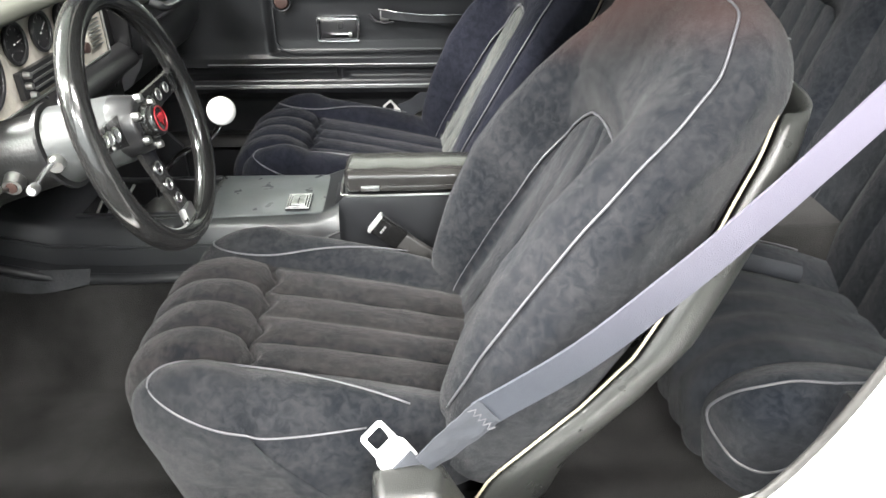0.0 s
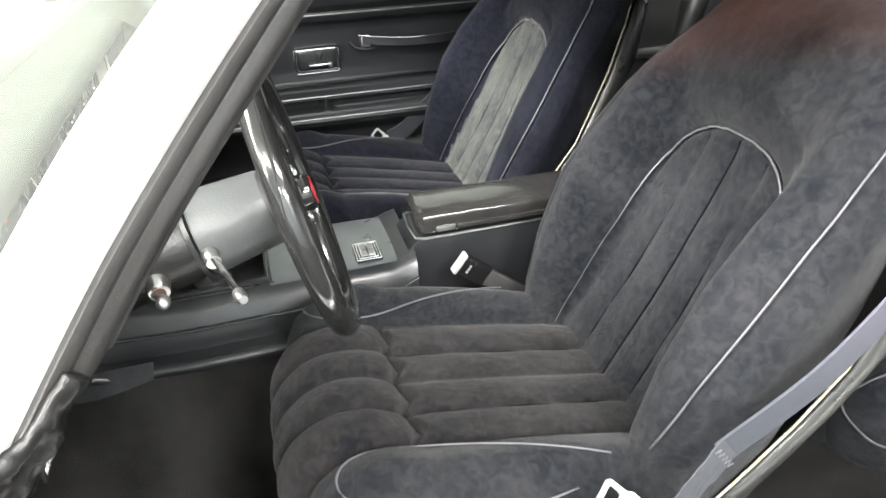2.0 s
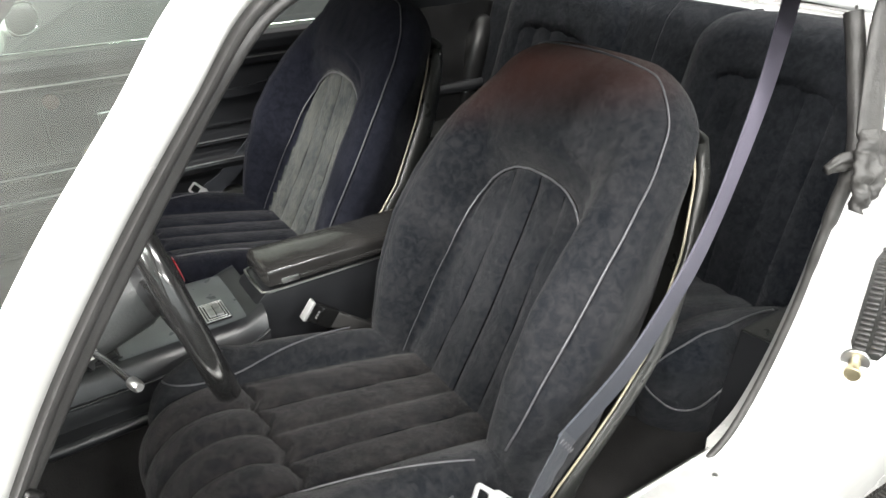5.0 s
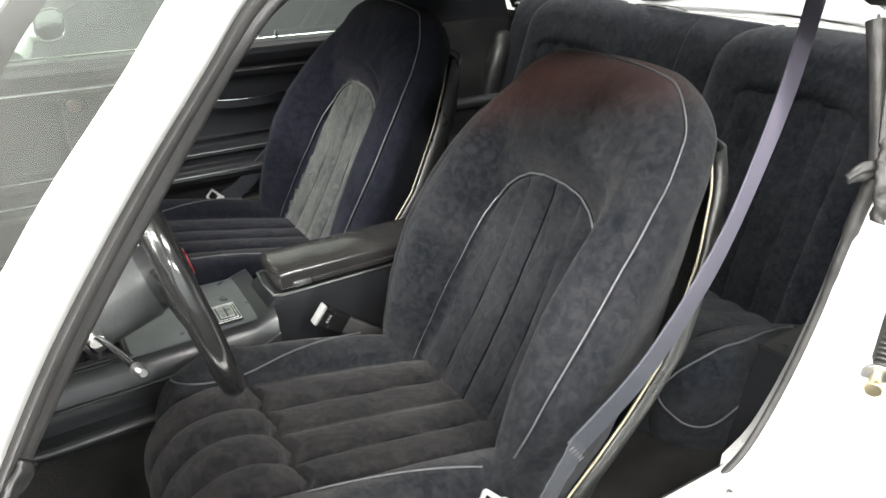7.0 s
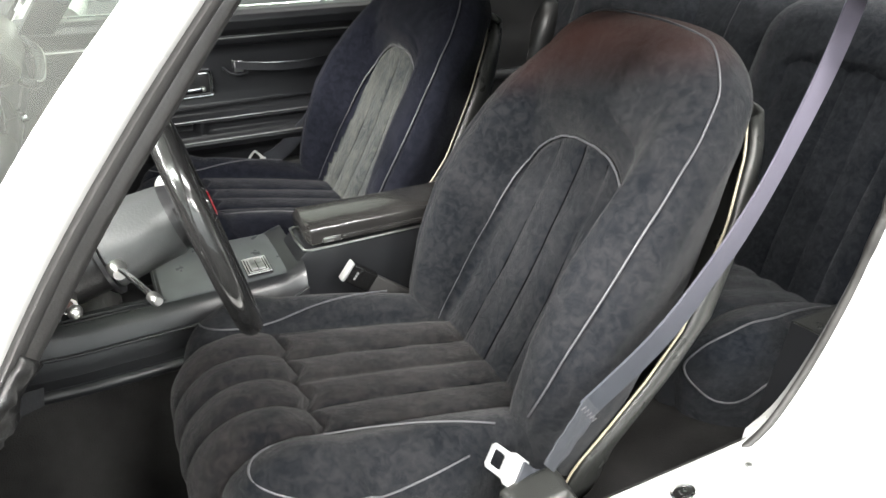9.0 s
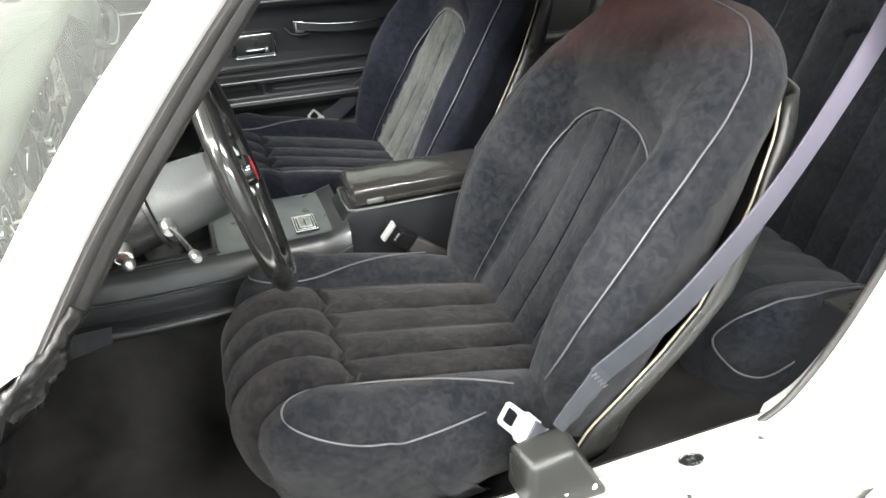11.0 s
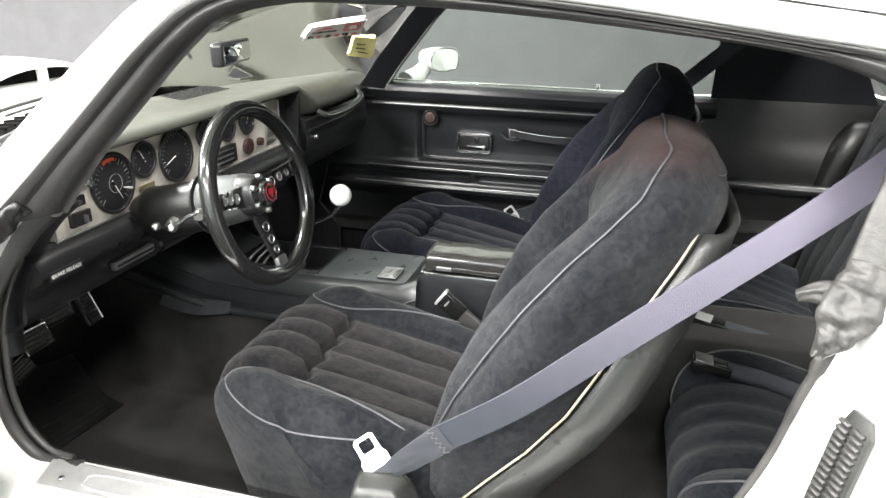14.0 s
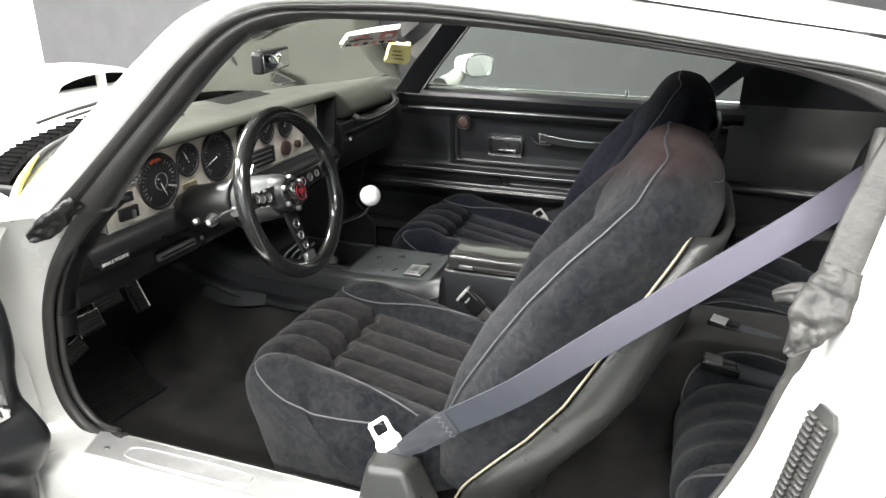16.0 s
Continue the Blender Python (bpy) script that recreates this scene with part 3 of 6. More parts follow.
        part("pillar_bead_upper", ribbon_bm([(0.560, s * -0.672, 1.120), (0.538, s * -0.680, 1.070), (0.515, s * -0.700, 1.005), (0.495, s * -0.722, 0.930)], [0.036, 0.038, 0.040, 0.043], (0.93, -0.30, -0.15), 30, 0.006, 0.0008, 1.0), OLDRUBBER, car, "weathered grey rubber pillar seal")
        part("torn_bead", ribbon_bm([(0.499, s * -0.724, 0.938), (0.490, s * -0.735, 0.912), (0.477, s * -0.744, 0.885), (0.468, s * -0.748, 0.860), (0.455, s * -0.748, 0.836)], [0.042, 0.056, 0.058, 0.036, 0.012], (0.93, -0.30, -0.15), 40, 0.009, 0.008, 5.0), OLDRUBBER, car, "torn grey rubber seal corner")
        part("flap_bead", ribbon_bm([(0.486, s * -0.728, 0.902), (0.460, s * -0.716, 0.899), (0.436, s * -0.706, 0.888)], [0.022, 0.026, 0.014], (0.2, 0.1, 1.0), 20, 0.005, 0.004, 8.0), OLDRUBBER, car, "torn rubber flap")

# deck lid, tail, nose and wheels
sheet("deck_lid", [[(1.30, -0.695, 0.902), (1.40, 0, 0.915), (1.30, 0.695, 0.902)], [(1.7, -0.672, 0.892), (1.72, 0, 0.912), (1.7, 0.672, 0.892)], [(2.1, -0.638, 0.878), (2.13, 0, 0.89), (2.1, 0.638, 0.878)]], 24, WHITE, car, "white painted deck lid", 0.008, across=12)
sheet("tail_panel", [[(2.1, -0.66, 0.872), (2.13, 0, 0.884), (2.1, 0.66, 0.872)], [(2.13, -0.80, 0.68), (2.17, 0, 0.69), (2.13, 0.80, 0.68)], [(2.08, -0.81, 0.30), (2.12, 0, 0.30), (2.08, 0.81, 0.30)]], 24, WHITE, car, "white painted tail panel", 0.008, across=12)
sheet("nose_panel", [[(-2.61, -0.67, 0.755), (-2.69, 0, 0.79), (-2.61, 0.67, 0.755)], [(-2.66, -0.78, 0.62), (-2.75, 0, 0.63), (-2.66, 0.78, 0.62)], [(-2.60, -0.79, 0.34), (-2.68, 0, 0.34), (-2.60, 0.79, 0.34)]], 24, WHITE, car, "white painted nose panel", 0.008, across=12)
for wx in (-1.75, 1.25):
    for wy in (-0.79, 0.79):
        WT = Matrix.Translation((wx, wy, 0.395)) @ Matrix.Rotation(radians(90), 4, "X")
        tyre = part("wheel", tube_bm([WT @ Vector((0.265 * math.cos(2 * math.pi * i / 40), 0.265 * math.sin(2 * math.pi * i / 40), 0)) for i in range(40)], 0.055, 14, closed=True), RUBBER, car, "black rubber tyre")
        part("rim", cyl_bm(0.215, 0.20, 0.09, WT, 32, 0.012), STEEL, tyre, "steel wheel rim")

# scuff plate on the driver's sill
sc = thing("scuff_plate", (-0.2, -0.72, 0.44), "polished aluminium door sill scuff plate", "scuff plate")
sheet("plate", [[(-0.675, -0.694, 0.436), (0.27, -0.702, 0.436)], [(-0.675, -0.702, 0.4425), (0.27, -0.709, 0.4425)], [(-0.67, -0.71, 0.444), (0.275, -0.715, 0.444)], [(-0.655, -0.765, 0.4425), (0.29, -0.775, 0.4425)]], 30, ALUPLATE, sc, across=16, thick=0.0015)
for x0, x1 in ((-0.58, -0.32), (-0.28, 0.03)):
    loop = []
    for i in range(48):
        a = 2 * math.pi * i / 48
        cx, cy = (x0 + x1) / 2, -0.738
        c, sn = math.cos(a), math.sin(a)
        loop.append((cx + (x1 - x0) / 2 * math.copysign(abs(c) ** 0.35, c), cy + 0.018 * math.copysign(abs(sn) ** 0.6, sn), 0.4440))
    part("pressed_bead", tube_bm(loop, 0.0012, 6, closed=True), ALUPLATE, sc)
for x, y in ((-0.62, -0.745), (-0.08, -0.755), (0.26, -0.745), (0.10, -0.79)):
    part("screw", cyl_bm(0.005, 0.004, 0.003, Matrix.Translation((x, y, 0.4455 if y > -0.78 else 0.4385)), 12), STEEL, sc)
em = [(0.138 + 0.019 * math.cos(a), -0.742 + 0.012 * math.sin(a), 0.4438) for a in (2 * math.pi * i / 28 for i in range(28))]
badge = part("badge", extrude_bm(em, (0, 0, 0.002)), GLOSSBLACK, sc, "black oval sill badge")
part("badge_ring", tube_bm([(x, y, z + 0.0025) for x, y, z in em], 0.0016, 6, closed=True), CHROME, sc)
part("badge_crest", box_bm((0.012, 0.007, 0.0015), (0.138, -0.740, 0.4465), 0.0006), CHROME, sc)
for i in range(4):
    part("badge_bar", box_bm((0.005, 0.004, 0.0012), (0.1285 + 0.0063 * i, -0.7490, 0.4465), 0.0004), CHROME, sc)

# vent grille and striker on the lock pillar
PN = Matrix.Translation((0.480, -0.806, 0.710)) @ Matrix.Rotation(radians(-68), 4, "Z") @ Matrix.Rotation(radians(-11), 4, "X") @ Matrix.Diagonal((0.78, 1, 1, 1))
vg = thing("vent_grille", (0.505, -0.748, 0.665), "black slotted plastic vent grille on the door pillar", "vent grille")
outline = [(-0.028, 0, -0.070), (-0.018, 0, -0.088), (0.022, 0, -0.088), (0.034, 0, -0.070), (0.034, 0, 0.078), (0.022, 0, 0.094), (-0.012, 0, 0.094), (-0.028, 0, 0.058)]
part("grille_plate", extrude_bm([PN @ Vector(p) for p in outline], PN.to_3x3() @ Vector((0, -0.006, 0)), 0.0015), SHELL, vg)
for r in range(20):
    for cx in (-0.0115, 0.0155):
        part("slat", box_bm((0.021, 0.006, 0.0045), (0, 0, 0), 0.0012, 1, turn=PN @ Matrix.Translation((cx, -0.008, -0.075 + 0.008 * r)) @ Matrix.Rotation(radians(30), 4, "X")), RUBBER, vg)
st = thing("door_striker", (0.49, -0.745, 0.57), "zinc-plated door striker bolt", "door striker")
SM = Matrix.Translation((0.453, -0.807, 0.616)) @ Matrix.Rotation(radians(-66), 4, "Z") @ Matrix.Rotation(radians(90), 4, "X")
part("washer", cyl_bm(0.021, 0.019, 0.004, SM, 28, 0.001), STEEL, st)
part("bolt", cyl_bm(0.008, 0.008, 0.03, SM @ Matrix.Translation((0, 0, 0.016)), 20, 0.001), BRASS, st)
part("bolt_head", cyl_bm(0.012, 0.011, 0.006, SM @ Matrix.Translation((0, 0, 0.034)), 20, 0.001), BRASS, st)

# driver's door, wide open
dd = thing("driver_door", (-0.70, -0.83, 0.30), "open white driver door with a black vinyl inner panel", "car door")
DM = Matrix.Translation((-0.685, -0.805, 0)) @ Matrix.Rotation(radians(-97), 4, "Z")
def door_face(y):
    return [DM @ Vector(p) for p in ((0.0, y, 0.30), (0.02, y, 0.42), (-0.012, y, 0.52), (-0.005, y, 0.62), (0.012, y, 0.72), (0.03, y, 0.80), (0.06, y, 0.86), (0.14, y, 0.888), (1.10, y, 0.885), (1.14, y, 0.80), (1.10, y, 0.32), (1.0, y, 0.28))]
DOOR_EDGE = [(0.29, -0.012), (0.37, -0.011), (0.44, 0.008), (0.48, 0.032), (0.52, 0.046), (0.56, 0.029), (0.59, 0.006), (0.64, 0.009), (0.69, 0.023), (0.75, 0.022), (0.79, 0.006), (0.83, -0.012), (0.885, -0.020)]


def panel_fn(u, v):
    """The moulded inner face: a padded upper roll, a waist, and the bulge of the lower pocket."""
    z = 0.30 + 0.585 * v
    x = 0.015 + 1.09 * u
    y = lerp_table(smooth_pairs(DOOR_EDGE, 60), z)
    swell = 0.035 * sstep(0.10, 0.30, x) * math.exp(-((z - 0.46) / 0.10) ** 2) + 0.03 * sstep(0.05, 0.25, x) * math.exp(-((z - 0.80) / 0.05) ** 2)
    crease = -0.010 * math.exp(-((z - 0.40 - 0.9 * x) / 0.012) ** 2) * (1 - sstep(0.10, 0.25, x))
    rim = -0.05 * (1 - min(1.0, u / 0.022)) ** 2 - 0.05 * max(0.0, (u - 0.975) / 0.025) ** 2
    return DM @ Vector((x - 0.012 * math.exp(-((z - 0.52) / 0.05) ** 2) * (1 - u), y + swell + crease + rim, z))


bm = grid_bm(panel_fn, 90, 70)
bmesh.ops.recalc_face_normals(bm, faces=bm.faces)
panel = part("inner_panel", bm, VINYL, dd, "black moulded vinyl inner door panel")
so = panel.modifiers.new("thick", "SOLIDIFY")
so.thickness, so.offset = 0.006, 0
part("door_core", extrude_bm([p + DM.to_3x3() @ Vector((0.03, 0, 0)) for p in door_face(-0.022)], DM.to_3x3() @ Vector((0, -0.016, 0)), 0.004), VINYL, dd, "black door shell behind the panel")
part("outer_skin", extrude_bm([p - DM.to_3x3() @ Vector((0.015, 0, 0)) for p in door_face(-0.036)], DM.to_3x3() @ Vector((0, -0.05, 0)), 0.012), WHITE, dd, "white painted outer door skin")
part("door_stop_bolt", cyl_bm(0.010, 0.010, 0.014, DM @ Matrix.Translation((0.075, 0.027, 0.60)) @ Matrix.Rotation(radians(90), 4, "X"), 16, 0.002), CHROME, dd)
part("door_stop_plate", box_bm((0.03, 0.006, 0.07), (0, 0, 0), 0.002, turn=DM @ Matrix.Translation((0.078, 0.022, 0.615))), STEEL, dd)

# passenger side glass and mirror
g = sheet("side_glass", [[(-0.56, 0.745, 0.90), (0.0, 0.745, 0.895), (0.52, 0.74, 0.895)], [(-0.34, 0.655, 1.14), (0.0, 0.635, 1.19), (0.50, 0.645, 1.125)]], 20, GLASS, car, "passenger side window glass", across=7)
g.visible_shadow = False
part("belt_moulding", tube_bm([(-0.60, 0.755, 0.918), (-0.2, 0.757, 0.912), (0.2, 0.757, 0.906), (0.55, 0.752, 0.903)], 0.006), CHROME, car, "thin bright window moulding")
em_ = thing("door_mirror", (-0.42, 0.90, 0.93), "white painted door mirror with a chrome-rimmed glass", "mirror")


def mirror_fn(u, v):
    a = 2 * math.pi * u
    t = [0.42, 0.80, 0.96, 1.0, 0.97][min(4, int(v * 4.999))]
    x = [-0.115, -0.085, -0.045, -0.01, 0.0][min(4, int(v * 4.999))]
    c, s = math.cos(a), math.sin(a)
    p = Vector((x, 0.062 * t * math.copysign(abs(c) ** 0.75, c), 0.040 * t * math.copysign(abs(s) ** 0.75, s)))
    return Matrix.Translation((-0.405, 0.918, 0.972)) @ Matrix.Rotation(radians(-38), 4, "Z") @ p


bm = grid_bm(mirror_fn, 40, 5, close_u=True)
bmesh.ops.holes_fill(bm, edges=[e for e in bm.edges if e.is_boundary])
bmesh.ops.recalc_face_normals(bm, faces=bm.faces)
part("mirror_housing", bm, WHITE, em_)
part("mirror_rim", tube_bm([mirror_fn(i / 40, 1.0) + Vector((0.002, 0, 0)) for i in range(40)], 0.0035, 8, closed=True), CHROME, em_)
part("mirror_glass", extrude_bm([mirror_fn(i / 40, 1.0) for i in range(40)], (0.0016, -0.0012, 0)), MIRROR, em_)
part("mirror_foot", tube_bm([(-0.47, 0.90, 0.945), (-0.49, 0.86, 0.92), (-0.51, 0.80, 0.905)], [0.026, 0.03, 0.036], 14), WHITE, em_)

# hood scoop with its opening towards the windshield
hs = thing("hood_scoop", (-1.4, 0.13, 0.90), "white hood scoop with two dark openings", "hood scoop")
ARC = [math.sin(math.pi * i / 16) ** 0.4 for i in range(17)]
SC = [[(x, y0 + w * i / 16, z + h * ARC[i]) for i in range(17)] for x, y0, w, z, h in ((-1.335, -0.060, 0.36, 0.955, 0.050), (-1.40, -0.065, 0.37, 0.957, 0.058), (-1.55, -0.055, 0.36, 0.945, 0.070), (-1.85, -0.02, 0.32, 0.90, 0.06), (-2.0, 0.03, 0.22, 0.888, 0.002))]
sheet("scoop_shell", SC, 44, WHITE, hs, thick=0.010)
part("scoop_skirt", box_bm((0.56, 0.37, 0.075), (-1.606, 0.12, 0.918), 0.018, 3), WHITE, hs)
part("scoop_divider", box_bm((0.03, 0.012, 0.050), (-1.345, 0.124, 0.976), 0.004), WHITE, hs)
part("scoop_throat", box_bm((0.02, 0.29, 0.040), (-1.40, 0.12, 0.972), 0.005), COWLBLACK, hs, "dark scoop throat")

# wipers, stickers and the rear-view mirror
for y0, y1 in ((-0.45, 0.10), (0.02, 0.52)):
    wp = thing("wiper", (-1.0, y0, 0.93), "black windshield wiper resting on the glass", "wiper")
    zz = lambda y: Vector((-1.07 + 0.45 * y * y, y, 0.948 + 0.012 * (y - y0)))
    part("wiper_arm", tube_bm([zz(y0 + (y1 - y0) * i / 10) + Vector((0.01, 0, 0.02)) for i in range(11)], 0.004), RUBBER, wp)
    part("wiper_blade", tube_bm([zz(y0 + 0.1 + (y1 - y0) * i / 10) + Vector((0.02, 0, 0.01)) for i in range(11)], 0.0035), RUBBER, wp)
rm = thing("rearview_mirror", (-0.50, 0.0, 1.10), "black framed interior rear-view mirror", "mirror")
RMM = Matrix.Translation((-0.665, -0.02, 1.067)) @ Matrix.Rotation(radians(12), 4, "Z")
part("mirror_case", box_bm((0.03, 0.195, 0.052), (0, 0, 0), 0.010, 3, turn=RMM), PLASTIC, rm)
part("mirror_glass", box_bm((0.004, 0.18, 0.040), (0, 0, 0), 0.001, 1, turn=RMM @ Matrix.Translation((0.0145, 0, 0))), MIRROR, rm)
part("mirror_stem", tube_bm([(-0.675, -0.02, 1.07), (-0.69, -0.015, 1.08), (-0.70, -0.01, 1.085)], 0.007), PLASTIC, rm)


def on_glass(y, f):
    """A point of the windshield's inner side, at y across and f up it."""
    b, m, t = smooth_line(WS_BASE, 97), smooth_line(WS_MID, 97), smooth_line(WS_TOP, 97)
    at = lambda k: b[k].lerp(t[k], f) + (m[k] - (b[k] + t[k]) / 2) * 4 * f * (1 - f)
    i = min(range(96), key=lambda k: abs(at(k).y - y))
    return at(i).lerp(at(i + 1), 0.0) + Vector((0.004, y - at(i).y, -0.006))


def glass_quad(name, corners, material, parent, lift=0.0, part_of=(0, 1, 0, 1)):
    """A thin label on the glass; corners are (y, f) from lower left, anticlockwise; part_of cuts it."""
    a, b, c, d = (Vector(q) for q in corners)
    u0, u1, v0, v1 = part_of

    def fn(u, v):
        u, v = u0 + (u1 - u0) * u, v0 + (v1 - v0) * v
        q = a.lerp(b, u).lerp(d.lerp(c, u), v)
        return on_glass(q.x, q.y) + Vector((lift, 0, -lift))
    ob = part(name, grid_bm(fn, 7, 5), material, parent, smooth=False)
    so = ob.modifiers.new("thick", "SOLIDIFY")
    so.thickness = 0.0006
    return ob


sk = thing("windshield_sticker", on_glass(0.45, 0.55), "white and red paper sticker on the windshield", "sticker")
WQ = ((0.40, 0.45), (0.557, 0.52), (0.50, 0.66), (0.355, 0.56))
glass_quad("paper", WQ, PAPER, sk)
glass_quad("red_print", WQ, REDPALE, sk, 0.0015, (0.62, 0.92, 0.42, 0.92))
glass_quad("red_print_core", WQ, PAPER, sk, 0.0025, (0.70, 0.84, 0.55, 0.78))
for i in range(6):
    glass_quad("print_bar", WQ, REDPALE if i % 2 else PLASTIC, sk, 0.0015, (0.06 + 0.15 * i, 0.15 + 0.15 * i, 0.08, 0.26))
glass_quad("print_bar", WQ, PLASTIC, sk, 0.0015, (0.08, 0.50, 0.45, 0.58))
glass_quad("print_bar", WQ, REDPALE, sk, 0.0015, (0.12, 0.42, 0.68, 0.84))
sk = thing("inspection_sticker", on_glass(0.62, 0.42), "small yellow square sticker on the windshield", "sticker")
YQ = ((0.614, 0.32), (0.685, 0.30), (0.621, 0.50), (0.55, 0.50))
glass_quad("paper", YQ, YELLOWPALE, sk)
for i in range(3):
    glass_quad("print_bar", YQ, BROWN, sk, 0.0015, (0.2, 0.75 - 0.1 * i, 0.25 + 0.2 * i, 0.30 + 0.2 * i))

# ---- front seats ----
BACKLINE = smooth_line([(-0.003, 0, 0.428), (0.070, 0, 0.583), (0.152, 0, 0.758), (0.205, 0, 0.893), (0.234, 0, 0.970), (0.258, 0, 1.030)], 81)
BACKW = [(0.428, 0.246), (0.55, 0.262), (0.68, 0.264), (0.75, 0.260), (0.82, 0.252), (0.88, 0.238), (0.94, 0.214), (1.0, 0.188), (1.06, 0.165)]
BACKT = [(0.428, 0.09), (0.60, 0.125), (0.80, 0.160), (0.90, 0.165), (0.97, 0.165), (1.06, 0.15)]
ARCH_W, ARCH_Z, ARCH_H, ARCH_P = 0.124, 0.722, 0.110, 2.5
BOLSTER = [(0.42, 0.040), (0.50, 0.070), (0.58, 0.084), (0.68, 0.084), (0.76, 0.070), (0.83, 0.046), (0.90, 0.018), (0.95, 0.0)]
RECESS = [(0.42, 0.006), (0.60, 0.022), (0.80, 0.030), (0.85, 0.030)]


def along(line, v):
    k = v * (len(line) - 1)
    i = min(int(k), len(line) - 2)
    p = line[i].lerp(line[i + 1], k - i)
    at = lambda j: (line[min(j + 1, len(line) - 1)] - line[max(j - 1, 0)]).normalized()
    return p, at(i).lerp(at(i + 1), k - i).normalized()


def back_top(z):
    """How far the head's rounded top has closed, 1 to 0."""
    q = max(0.0, (z - 0.930) / (1.030 - 0.930))
    return math.sqrt(max(0.0, 1 - q ** 2.8))


def arch_half(z, w=ARCH_W, h=ARCH_H):
    if z > ARCH_Z + h:
        return 0.0
    if z > ARCH_Z:
        return w * (1 - ((z - ARCH_Z) / h) ** ARCH_P) ** (1 / ARCH_P)
    return w + 0.018 * (ARCH_Z - z) / 0.28


def arch_gap(y, z, w=ARCH_W, h=ARCH_H):
    """How far inside the arch a place of the backrest lies."""
    if z <= ARCH_Z:
        return arch_half(z, w, h) - abs(y)
    return w - (abs(y) ** ARCH_P + ((z - ARCH_Z) * w / h) ** ARCH_P) ** (1 / ARCH_P)


def back_width(z):
    return lerp_table(BACKW, z) * (0.35 + 0.65 * back_top(z))


NEAR = [1.0]


def bolster(y, z):
    """The full side bolster: it rises beside the pleats and falls a little towards the piping."""
    return (NEAR[0] if y < 0 else 1.0) * lerp_table(BOLSTER, z) * sstep(0.118, 0.180, abs(y)) * (1 - 0.38 * sstep(0.195, 0.262, abs(y)))


def back_front(y, v, lift=0.0):
    """The front of the backrest at y from the seat's middle, and v up it."""
    p, t = along(BACKLINE, v)
    n = Vector((-t.z, 0, t.x))
    w = back_width(p.z)
    y = max(-w, min(w, y))
    u = min(1.0, abs(y) / w)
    th = lerp_table(BACKT, p.z)
    edge = min(0.055 + 0.035 * sstep(0.78, 0.95, p.z), th * 0.5) * (0.4 + 0.6 * back_top(p.z))
    d = -edge * (1 - (1 - u ** lerp_table([(0.7, 7.0), (0.95, 3.6)], p.z)) ** (1 / 2.6)) - 0.42 * th * (1 - back_top(p.z))
    gap = arch_gap(y, p.z)
    m = sstep(-0.004, 0.014, gap)
    d += bolster(y, p.z) * (1 - m)
    d += 0.016 * math.exp(-((p.z - 0.885) / 0.045) ** 2) * math.exp(-(y / 0.12) ** 2)
    wide = max(ARCH_W, arch_half(p.z))
    k = (y + wide) / (wide / 2)
    rib = 0.010 * abs(math.sin(math.pi * k)) ** 0.34
    d += m * (rib - lerp_table(RECESS, p.z)) - 0.012 * math.exp(-(gap / 0.006) ** 2)
    # the hollow over the arch, and the fold round it
    d -= 0.016 * math.exp(-(gap / 0.030) ** 2) * sstep(0.70, 0.78, p.z) * (1 - m)
    d -= 0.0035 * math.exp(-(arch_gap(y, p.z, 0.170, 0.162) / 0.0055) ** 2) * sstep(0.80, 0.85, p.z)
    # the seam down the inner bolster, and the one beside the piping
    d -= 0.003 * math.exp(-((y - 0.196) / 0.0035) ** 2) * sstep(0.46, 0.52, p.z) * (1 - sstep(0.80, 0.86, p.z))
    d -= 0.004 * math.exp(-((abs(y) - pipe_at(p.z) * w) / 0.006) ** 2)
    d += 0.0026 * noise.noise(Vector((y * 9, p.z * 5, 1.7))) + 0.0014 * noise.noise(Vector((y * 26, p.z * 18, 4.1)))
    return p + Vector((0, y * inboard(y, p.z), 0)) + n * (d + lift)


def inboard(y, z):
    """The side next to the console is fuller."""
    return 1 + (0.09 * sstep(0.50, 0.68, z) * (1 - sstep(0.86, 1.0, z)) * sstep(0.05, 0.22, y))


def pipe_at(z):
    return lerp_table([(0.42, 0.80), (0.52, 0.84), (0.68, 0.885), (0.80, 0.91), (0.90, 0.93), (1.1, 0.92)], z)


def back_fn(u, v):
    a = u * 2
    p, t = along(BACKLINE, v)
    w = back_width(p.z)
    n = Vector((-t.z, 0, t.x))
    if a <= 1:
        return back_front(math.sin((a - 0.5) * math.pi) * w, v)
    q = -math.sin((a - 1.5) * math.pi)
    th = lerp_table(BACKT, p.z)
    edge = min(0.055 + 0.035 * sstep(0.78, 0.95, p.z), th * 0.5) * (0.4 + 0.6 * back_top(p.z)) + 0.42 * th * (1 - back_top(p.z))
    back = th * (1 - 0.5 * (1 - back_top(p.z)))
    full = bolster(math.copysign(w, q), p.z)
    d = -back + (back - edge + full) * (1 - (1 - min(1, abs(q)) ** 3.5) ** 0.3)
    deep = max(0.0, min(1.0, (full - edge - d) / (back - edge + full)))
    narrow = 1 - deep * lerp_table([(0.55, 0.0), (0.72, 0.09), (0.88, 0.27), (0.97, 0.21), (1.03, 0.12)], p.z)
    return p + Vector((0, q * w * inboard(q * w, p.z) * narrow, 0)) + n * d


